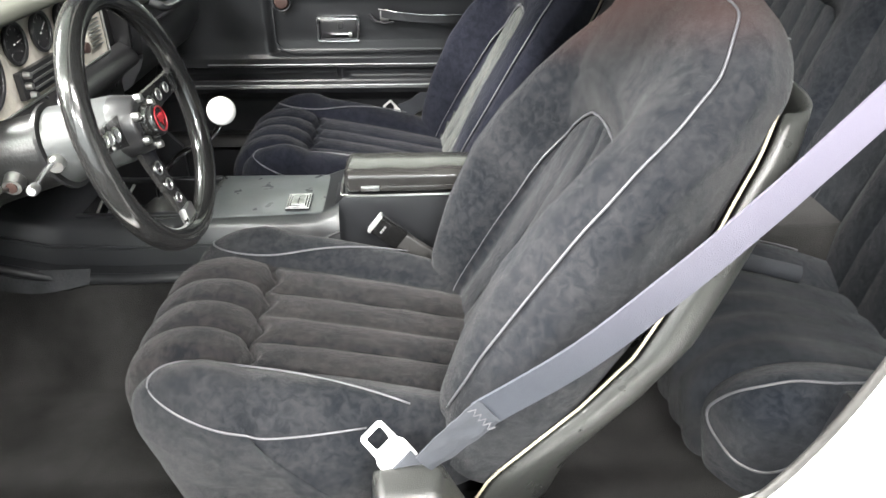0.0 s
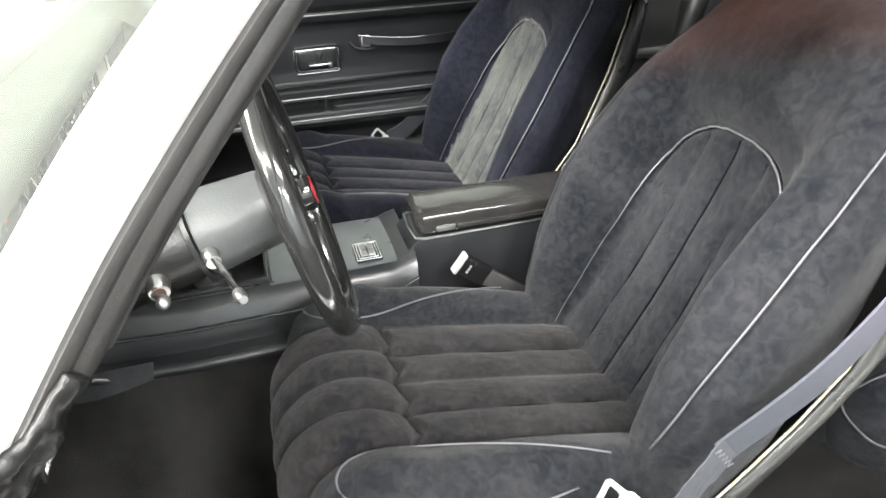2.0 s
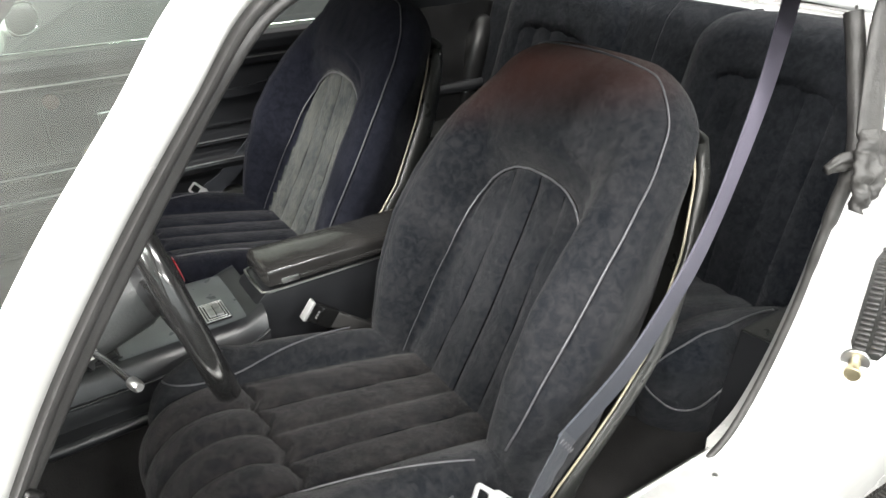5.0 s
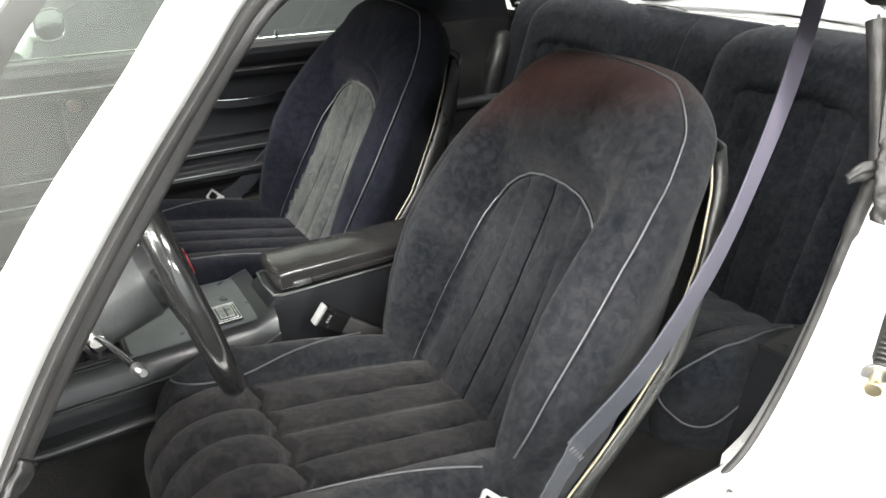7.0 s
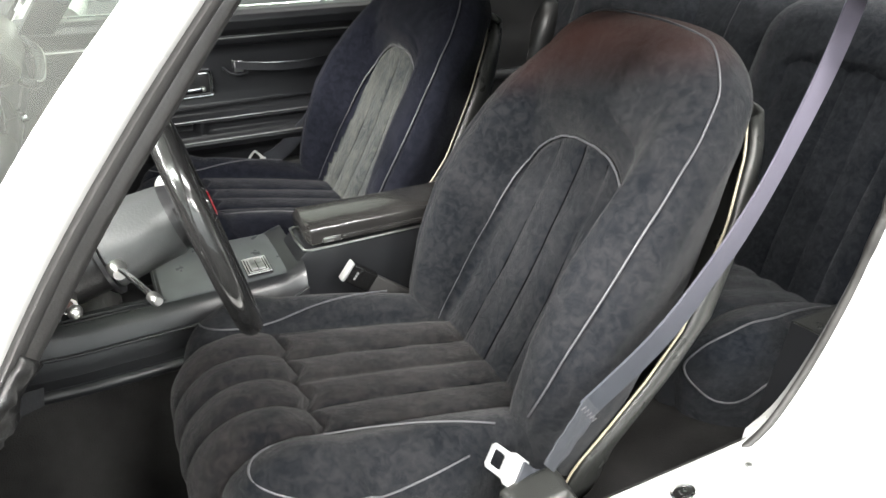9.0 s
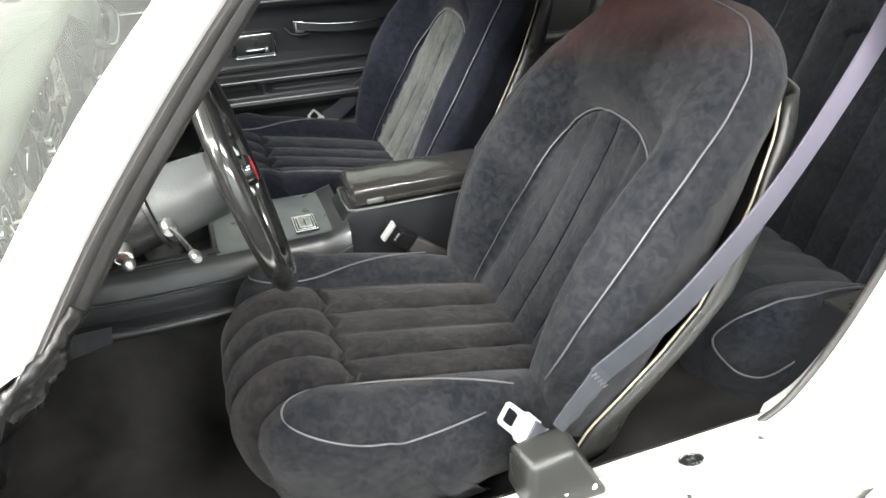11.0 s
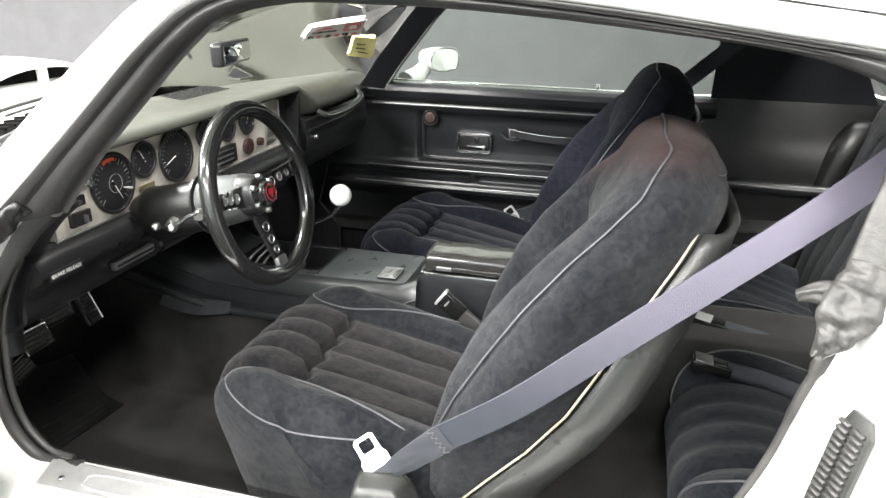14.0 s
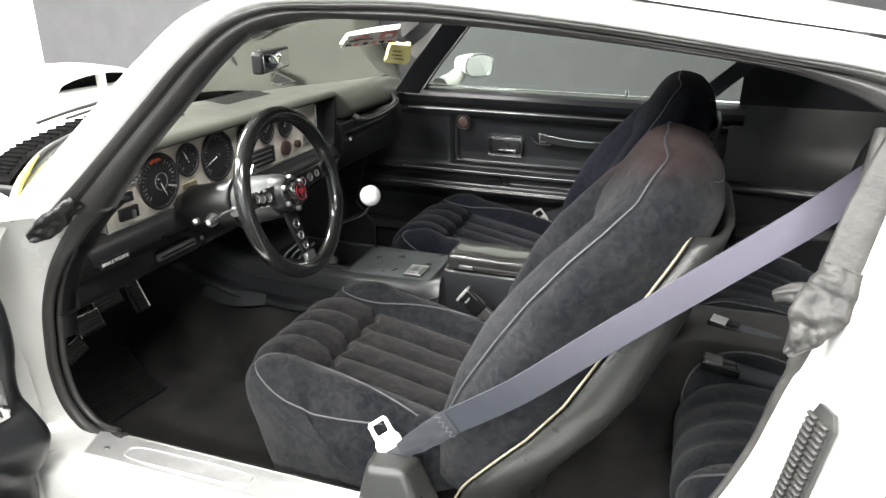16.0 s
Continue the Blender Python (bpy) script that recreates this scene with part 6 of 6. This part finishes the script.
lk = part("lock_knob", cyl_bm(0.005, 0.006, 0.028, Matrix.Translation((0.13, 0.742, 0.916)), 14, 0.001), CHROME, pd, "chrome lock knob")
part("lock_ferrule", cyl_bm(0.012, 0.010, 0.004, Matrix.Translation((0.13, 0.742, 0.906)), 18, 0.001), CHROME, lk)

sheet("outer_skin", [[(-0.68, 0.785, 0.893), (-0.05, 0.790, 0.893), (0.585, 0.782, 0.885)], [(-0.69, 0.835, 0.80), (-0.05, 0.840, 0.80), (0.575, 0.832, 0.80)], [(-0.72, 0.855, 0.64), (-0.05, 0.862, 0.64), (0.54, 0.850, 0.64)], [(-0.74, 0.852, 0.48), (-0.05, 0.858, 0.48), (0.47, 0.848, 0.48)], [(-0.74, 0.825, 0.27), (-0.05, 0.830, 0.27), (0.40, 0.822, 0.27)]], 24, WHITE, pd, "white painted outer skin", 0.006, across=17)

# ---- quarter trim, sail panels, rear shelf ----
for s in (1, -1):
    x0 = 0.44 if s > 0 else 0.60
    x1 = 0.46 if s > 0 else 0.60
    q = thing("quarter_trim", (0.7, s * 0.72, 0.30), "black vinyl rear quarter trim panel", "trim panel", "quarter trims")
    sheet("panel", [[(x0, s * 0.735, 0.905), (0.80, s * 0.74, 0.90), (1.05, s * 0.76, 0.90), (1.35, s * 0.72, 0.905)], [(x0, s * 0.72, 0.80), (0.80, s * 0.725, 0.80), (1.05, s * 0.74, 0.80), (1.35, s * 0.70, 0.80)], [(x0, s * 0.715, 0.66), (0.80, s * 0.70, 0.66), (1.05, s * 0.70, 0.66), (1.35, s * 0.68, 0.66)], [(x0, s * 0.71, 0.24), (0.80, s * 0.69, 0.24), (1.05, s * 0.69, 0.24), (1.35, s * 0.68, 0.24)]], 24, DARKVINYL, q, thick=0.008, across=19)
    sheet("sail_panel", [[(x1, s * 0.655, 1.150), (0.62, s * 0.63, 1.150), (0.74, s * 0.64, 1.105), (0.86, s * 0.705, 0.99)], [(x1, s * 0.70, 1.0), (0.65, s * 0.705, 1.0), (0.78, s * 0.71, 0.98), (0.885, s * 0.73, 0.945)], [(x1, s * 0.735, 0.90), (0.68, s * 0.74, 0.897), (0.80, s * 0.745, 0.896), (0.91, s * 0.745, 0.90)]], 24, VINYL, q, "black sail panel", thick=0.006)
    part("armrest_ledge", tube_bm([(0.42 if s > 0 else 0.66, s * 0.69, 0.662), (0.70, s * 0.68, 0.655), (0.95, s * 0.67, 0.655)], 0.018, 12), VINYL, q)
    sheet("wheel_box", [[(0.50, s * 0.60, 0.535), (0.98, s * 0.62, 0.56)], [(0.50, s * 0.70, 0.545), (0.98, s * 0.72, 0.57)]], 10, SHELL, q, "grey vinyl wheel box top", thick=0.006)
    sheet("wheel_box_side", [[(0.50, s * 0.60, 0.533), (0.98, s * 0.62, 0.558)], [(0.485, s * 0.598, 0.24), (0.98, s * 0.62, 0.24)]], 10, VINYL, q, thick=0.006)
    sheet("wheel_box_front", [[(0.50, s * 0.60, 0.533), (0.50, s * 0.71, 0.543)], [(0.44, s * 0.60, 0.24), (0.44, s * 0.71, 0.24)]], 6, VINYL, q, thick=0.006)

    bm = bmesh.new()
    bmesh.ops.create_uvsphere(bm, u_segments=28, v_segments=20, radius=1)
    for v in bm.verts:
        c = [math.copysign(abs(q) ** 0.72, q) for q in v.co]
        v.co = Vector((0.825 + 0.065 * c[0] + 0.05 * c[2], s * (0.745 + 0.07 * c[1]), 0.675 + 0.185 * c[2]))
    part("side_bolster", bm, DARKVINYL, q, "rounded black side bolster")

shelf = thing("parcel_shelf", (1.15, 0, 0.885), "light grey rear parcel shelf", "shelf")
sheet("shelf_board", [[(1.0, -0.66, 0.906), (1.01, 0, 0.908), (1.0, 0.64, 0.906)], [(1.36, -0.72, 0.904), (1.38, 0, 0.912), (1.36, 0.72, 0.904)]], 20, SHELFGREY, shelf, thick=0.012)
part("shelf_front", tube_bm([(1.0, -0.64, 0.898), (1.01, 0, 0.900), (1.0, 0.62, 0.898)], 0.012), SHELFGREY, shelf)
for s, y in ((1, 0.42), (-1, -0.36)):
    spk = thing("shelf_speaker", (1.2, y, 0.89), "black oval speaker pod on the parcel shelf", "speaker", "shelf speakers")

    def pod(u, v, y=y):
        a = 2 * math.pi * u
        r = [1.0, 1.0, 0.97, 0.90, 0.55, 0.02][min(5, int(v * 5.999))]
        h = [0.0, 0.018, 0.024, 0.027, 0.029, 0.030][min(5, int(v * 5.999))]
        return Vector((1.19 + 0.085 * r * math.cos(a), y + 0.155 * r * math.sin(a), 0.908 + h))
    bm = grid_bm(pod, 40, 6, close_u=True)
    bmesh.ops.recalc_face_normals(bm, faces=bm.faces)
    part("pod", bm, GLOSSBLACK, spk)
    part("rim", tube_bm([pod(i / 40, 0.35) for i in range(40)], 0.004, 8, closed=True), STEEL, spk)

# ---- rear seat ----
rs = thing("back_bench", (0.7, 0, 0.25), "black velour rear bench seat with two bucket-shaped places", "rear seat")


def rear_back(y, z, yc, lift=0.0):
    """The face of the rear backrest round a place with its middle at yc."""
    x = lerp_table([(0.36, 0.80), (0.50, 0.83), (0.70, 0.895), (0.87, 0.950), (0.91, 0.968), (0.938, 1.005)], z)
    dy = y - yc
    a = 0.148
    top = 0.800
    gap = a - abs(dy) if z < top else a - (abs(dy) ** 3 + ((z - top) * a / 0.050) ** 3) ** (1 / 3)
    m = sstep(-0.004, 0.014, gap)
    outer = 0.228 - abs(dy) if z < 0.852 else 0.228 - (abs(dy) ** 4 + ((z - 0.852) * 2.9) ** 4) ** 0.25
    puff = 0.030 * sstep(-0.01, 0.045, outer)
    k = (dy + a) / (a / 2)
    rib = 0.006 * math.sqrt(abs(math.sin(math.pi * k)))
    d = puff - 0.010 * m + m * rib - 0.005 * math.exp(-(gap / 0.009) ** 2) - 0.006 * math.exp(-(outer / 0.010) ** 2)
    d += 0.002 * noise.noise(Vector((y * 8, z * 8, 2.5)))
    return Vector((x - (d + lift), y, z + 0.3 * (d + lift)))


for yc in (0.375, -0.335):
    y0, y1 = (0.02, 0.71) if yc > 0 else (-0.70, 0.02)
    bm = grid_bm(lambda u, v: rear_back(y0 + (y1 - y0) * u, 0.40 + 0.537 * v, yc), 150, 124)
    rb = part("rear_backrest", bm, VELOUR_DK, rs, "pleated black velour rear backrest")
    so = rb.modifiers.new("thick", "SOLIDIFY")
    so.thickness, so.offset = 0.05, -1
    soft = lambda q: math.copysign(abs(q) ** 0.667, q)
    pts = [(-0.148, 0.50 + 0.03 * i) for i in range(10)] + [(-0.148 * soft(math.cos(math.pi * i / 40)), 0.800 + 0.050 * soft(math.sin(math.pi * i / 40))) for i in range(41)] + [(0.148, 0.775 - 0.03 * i) for i in range(10)]
    part("arch_piping", tube_bm([rear_back(yc + y, z, yc, 0.006) for y, z in pts], 0.0022, 6), PIPING, rb)
    corner = lambda q: math.copysign(abs(q) ** 0.5, q)
    pts = [(-0.226, 0.58 + 0.03 * i) for i in range(9)] + [(-0.226 * corner(math.cos(math.pi * i / 40)), 0.852 + 0.078 * corner(math.sin(math.pi * i / 40))) for i in range(41)] + [(0.226, 0.84 - 0.03 * i) for i in range(9)]
    part("outer_piping", tube_bm([rear_back(yc + y, z, yc, 0.004) for y, z in pts], 0.0018, 6), PIPING, rb)

RCL = smooth_line([(0.84, 0, 0.40), (0.74, 0, 0.425), (0.62, 0, 0.465), (0.52, 0, 0.488), (0.44, 0, 0.482), (0.385, 0, 0.45), (0.365, 0, 0.40), (0.375, 0, 0.33), (0.39, 0, 0.255)], 81)


def rear_cush(s, v, yc, lift=0.0):
    p, t = along(RCL, v)
    n = Vector((t.z, 0, -t.x))
    W, r = 0.265, 0.07
    flat = W - r
    total = flat + r * math.pi / 2 + 0.12
    l = abs(s) * total
    if l < flat:
        y, h = l, 0.0
    elif l < flat + r * math.pi / 2:
        a = (l - flat) / r
        y, h = flat + r * math.sin(a), -r * (1 - math.cos(a))
    else:
        y, h = W, -r - (l - flat - r * math.pi / 2)
    f = math.copysign(1, s)
    k = (y + 0.13) / 0.065
    inside = 1 - sstep(0.12, 0.142, y)
    if h > -0.03:
        h += inside * (0.012 * math.sqrt(abs(math.sin(math.pi * k))) - 0.008) + 0.03 * math.exp(-((y - 0.2) / 0.05) ** 2) * (1 - sstep(0.6, 0.8, v)) - 0.010 * math.exp(-((y - 0.138) / 0.007) ** 2)
    h += 0.002 * noise.noise(Vector((f * y * 8, v * 9, 1.7 + yc)))
    back = 0.10 * max(0.0, (y - 0.10) / 0.165) ** 2 * sstep(0.35, 0.7, v)
    return p + Vector((back, f * y + yc, 0)) + n * (h + lift)


for yc in (0.35, -0.34):
    bm = grid_bm(lambda u, v: rear_cush(u * 2 - 1, v, yc), 80, 70)
    bmesh.ops.recalc_face_normals(bm, faces=bm.faces)
    rc = part("rear_cushion", bm, VELOUR_DK, rs, "pleated black velour rear cushion")
    for s in (-1, 1):
        leaf = [(0.205, 0.20), (0.212, 0.30), (0.217, 0.39), (0.210, 0.47), (0.200, 0.55), (0.178, 0.63), (0.160, 0.70), (0.166, 0.755), (0.190, 0.805), (0.212, 0.827), (0.236, 0.82), (0.258, 0.76), (0.278, 0.64)]
        tot = 0.195 + 0.07 * math.pi / 2 + 0.12
        part("cushion_piping", tube_bm([rear_cush(s * y / tot, v, yc, 0.003) for y, v in smooth_pairs(leaf, 80)], 0.0020, 6), PIPING, rc)

# rear belts
for i, (c, d) in enumerate((((0.452, 0.005, 0.512), (0.55, -0.02, 0.50)), ((0.437, -0.190, 0.512), (0.54, -0.195, 0.495)))):
    rbk = thing("rear_belt_buckle", c, "black rear lap belt buckle with a bright plate" if i == 0 else "black rear lap belt buckle", "buckle", "rear buckles")
    c, d = Vector(c), Vector(d)
    dirn = (d - c).normalized()
    M = Matrix.Translation(c) @ dirn.to_track_quat("X", "Z").to_matrix().to_4x4()
    part("buckle_body", box_bm((0.075, 0.042, 0.018), (0, 0, 0), 0.004, turn=M), GLOSSBLACK, rbk)
    part("release_button", box_bm((0.034, 0.036, 0.004), (0, 0, 0), 0.001, turn=M @ Matrix.Translation((-0.016, 0, 0.0095))), ALUPLATE if i == 0 else STEELDK, rbk)
    part("strap", tube_bm([c + dirn * 0.03, d, d + Vector((0.10, -0.02, -0.02))], [0.016, 0.018, 0.018], 8), WEBBING_DK, rbk)

# ---- seat belts ----
def band(points, width, n, across_at, thick=0.0016):
    line = smooth_line(points, n)
    bm = bmesh.new()
    rows = []
    for i, p in enumerate(line):
        t = (line[min(i + 1, n - 1)] - line[max(i - 1, 0)]).normalized()
        a = across_at(i / (n - 1))
        a = (a - t * a.dot(t)).normalized()
        nn = t.cross(a)
        rows.append([bm.verts.new(p + a * width * sa * 0.5 + nn * (thick * sn)) for sa, sn in ((-1, 1), (-0.5, 1.3), (0, 1.4), (0.5, 1.3), (1, 1), (1, -1), (0, -1), (-1, -1))])
    for p, q in zip(rows, rows[1:]):
        for i in range(8):
            bm.faces.new((p[i], p[(i + 1) % 8], q[(i + 1) % 8], q[i]))
    bm.faces.new(rows[0][::-1])
    bm.faces.new(rows[-1])
    bmesh.ops.recalc_face_normals(bm, faces=bm.faces)
    return bm


belt = thing("seat_belt", (-0.03, -0.70, 0.44), "lilac-grey shoulder belt with a chrome tongue and grey retractor cover", "seat belt", "front belts")
LOW, HIGH = Vector((-0.055, -0.690, 0.540)), Vector((0.80, -0.455, 1.19))
axis = (HIGH - LOW).normalized()
acr = lambda f: Vector((0.55, 0.10, -0.80)).lerp(Vector((0.70, -0.20, -0.50)), sstep(0.45, 1.0, f))
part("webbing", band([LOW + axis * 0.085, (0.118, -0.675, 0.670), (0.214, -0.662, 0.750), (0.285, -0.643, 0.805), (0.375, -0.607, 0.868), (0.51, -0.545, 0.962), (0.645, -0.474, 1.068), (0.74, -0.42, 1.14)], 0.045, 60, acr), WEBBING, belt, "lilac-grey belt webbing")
part("doubled_webbing", ribbon_bm([LOW + axis * -0.004 + Vector((0, -0.002, 0)), LOW + axis * 0.03 + Vector((0, -0.003, 0)), LOW + axis * 0.065 + Vector((0, -0.003, 0)), LOW + axis * 0.096 + Vector((0, -0.003, 0))], [0.030, 0.040, 0.046, 0.047], acr(0), 24, 0.0035, 0.0022, 4.0), WEBBING_DK, belt, "dark stitched belt end")
for i in range(9):
    f = -0.5 + i / 8
    a = acr(0).normalized()
    a = (a - axis * a.dot(axis)).normalized()
    nn = axis.cross(a)
    p = LOW + axis * (0.078 + 0.008 * (i % 2)) + a * 0.040 * f + Vector((0, -0.0065, 0.002))
    part("stitch", tube_bm([p, p + axis * (0.008 * (1 if i % 2 == 0 else -1)) + a * 0.005], 0.0009, 4), PIPING, belt)
# tongue: a plate with a window
TX = Vector((0.045, -0.02, -0.05)).normalized()
TYv = Vector((0.6, 0.45, 0.40))
TYv = (TYv - TX * TYv.dot(TX)).normalized()
TZ = TX.cross(TYv)
TM = Matrix((TX, TYv, TZ)).transposed().to_4x4()
TM.translation = (-0.100, -0.660, 0.530)
ring_o = [(-0.034, -0.013), (-0.030, -0.017), (0.0, -0.018), (0.004, -0.022), (0.030, -0.022), (0.030, 0.022), (0.004, 0.022), (0.0, 0.018), (-0.030, 0.017), (-0.034, 0.013)]
ring_i = [(-0.028, -0.009), (-0.026, -0.011), (-0.014, -0.011), (-0.010, -0.010), (-0.008, -0.009), (-0.008, 0.009), (-0.010, 0.010), (-0.014, 0.011), (-0.026, 0.011), (-0.028, 0.009)]
bm = bmesh.new()
lay = []
for z in (0.0016, -0.0016):
    lay.append(([bm.verts.new(TM @ Vector((x, y, z))) for x, y in ring_o], [bm.verts.new(TM @ Vector((x, y, z))) for x, y in ring_i]))
n = len(ring_o)
for i in range(n):
    j = (i + 1) % n
    bm.faces.new((lay[0][0][i], lay[0][0][j], lay[0][1][j], lay[0][1][i]))
    bm.faces.new((lay[1][0][j], lay[1][0][i], lay[1][1][i], lay[1][1][j]))
    bm.faces.new((lay[0][0][j], lay[0][0][i], lay[1][0][i], lay[1][0][j]))
    bm.faces.new((lay[0][1][i], lay[0][1][j], lay[1][1][j], lay[1][1][i]))
bmesh.ops.recalc_face_normals(bm, faces=bm.faces)
tg = part("tongue", bm, ALUPLATE, belt, "chrome belt tongue with a window", False)
part("tongue_loop", band([TM @ Vector((0.02, 0, 0.003)), TM @ Vector((0.04, 0, 0.004)), (-0.06, -0.688, 0.500), (-0.055, -0.697, 0.47)], 0.036, 12, lambda f: TYv, 0.003), WEBBING_DK, belt, "dark folded belt below the tongue")
# retractor cover
bm = bmesh.new()
lo = [(-0.122, -0.668, 0.438), (-0.122, -0.748, 0.438), (0.002, -0.748, 0.438), (0.002, -0.668, 0.438)]
hi = [(-0.122, -0.670, 0.512), (-0.110, -0.722, 0.512), (-0.045, -0.722, 0.520), (-0.035, -0.670, 0.520)]
a = [bm.verts.new(p) for p in lo]
b = [bm.verts.new(p) for p in hi]
bm.faces.new(a[::-1])
bm.faces.new(b)
for i in range(4):
    bm.faces.new((a[i], a[(i + 1) % 4], b[(i + 1) % 4], b[i]))
bmesh.ops.recalc_face_normals(bm, faces=bm.faces)
bmesh.ops.bevel(bm, geom=bm.edges[:], offset=0.012, segments=4, affect="EDGES", profile=0.6)
rt = part("retractor_cover", bm, SHELL, belt, "grey-black plastic retractor cover")
for x, z in ((-0.065, 0.462), (-0.022, 0.458)):
    part("cover_screw", cyl_bm(0.0055, 0.0045, 0.004, Matrix.Translation((x, -0.748 + 0.42 * (z - 0.438), z)) @ Matrix.Rotation(radians(68), 4, "X"), 14, 0.001), PAPER, rt)

pb = thing("seat_belt", (-0.05, 0.70, 0.44), "dark grey passenger belt with a chrome tongue", "seat belt", "front belts")
part("webbing", band([(-0.088, 0.692, 0.500), (-0.02, 0.70, 0.535), (0.16, 0.70, 0.70), (0.36, 0.685, 0.93), (0.54, 0.645, 1.10)], 0.046, 50, lambda f: Vector((0.6, 0.1, -0.7))), WEBBING_DK, pb, "dark belt webbing")
PT = Matrix.Translation((-0.108, 0.690, 0.500)) @ TM.to_3x3().to_4x4()
me = tg.data.copy()
me.transform(PT @ TM.inverted())
me.materials.clear()
put("tongue", me, ALUPLATE, pb, "chrome belt tongue with a window", False)
part("retractor_cover", box_bm((0.13, 0.06, 0.06), (-0.05, 0.715, 0.455), 0.012, 3), SHELL, pb)

# ---- ribbed floor tiles beside the car ----
bm = bmesh.new()
TS = 0.3


def rib_box(bm, a, b, w, z0, z1):
    a, b = Vector(a), Vector(b)
    n = Vector((-(b - a).y, (b - a).x, 0)).normalized() * w
    lo = [bm.verts.new((p.x, p.y, z0)) for p in (a - n, b - n, b + n, a + n)]
    hi = [bm.verts.new((p.x, p.y, z1)) for p in (a - n * 0.75, b - n * 0.75, b + n * 0.75, a + n * 0.75)]
    bm.faces.new(hi)
    for i in range(4):
        bm.faces.new((lo[i], lo[(i + 1) % 4], hi[(i + 1) % 4], hi[i]))


for k in range(12):
    # nested corner ribs in each quarter of the tile
    c = TS / 2 * (k + 0.5) / 12
    for sx, sy in ((1, 1), (-1, 1), (-1, -1), (1, -1)):
        rib_box(bm, (sx * c, sy * c, 0), (sx * c, sy * (TS / 2 - 0.002), 0), 0.0032, 0, 0.012)
        rib_box(bm, (sx * c, sy * c, 0), (sx * (TS / 2 - 0.002), sy * c, 0), 0.0032, 0, 0.012)
for k in range(8):
    y = -TS / 2 + TS * (k + 0.5) / 8
    rib_box(bm, (-TS / 2 + 0.002, y, 0), (TS / 2 - 0.002, y, 0), 0.003, 0, 0.005)
tile_mesh = bpy.data.meshes.new("floor_tile")
bm.to_mesh(tile_mesh)
bm.free()
tile_mesh.materials.append(TILE)
floor_slab = bpy.data.objects["ground"]
for ix in range(14):
    for iy in range(12):
        ob = new("floor_tile", tile_mesh)
        ob.location = (-1.62 + TS * ix, -0.62 - TS * iy, MATZ)
        ob.parent = floor_slab
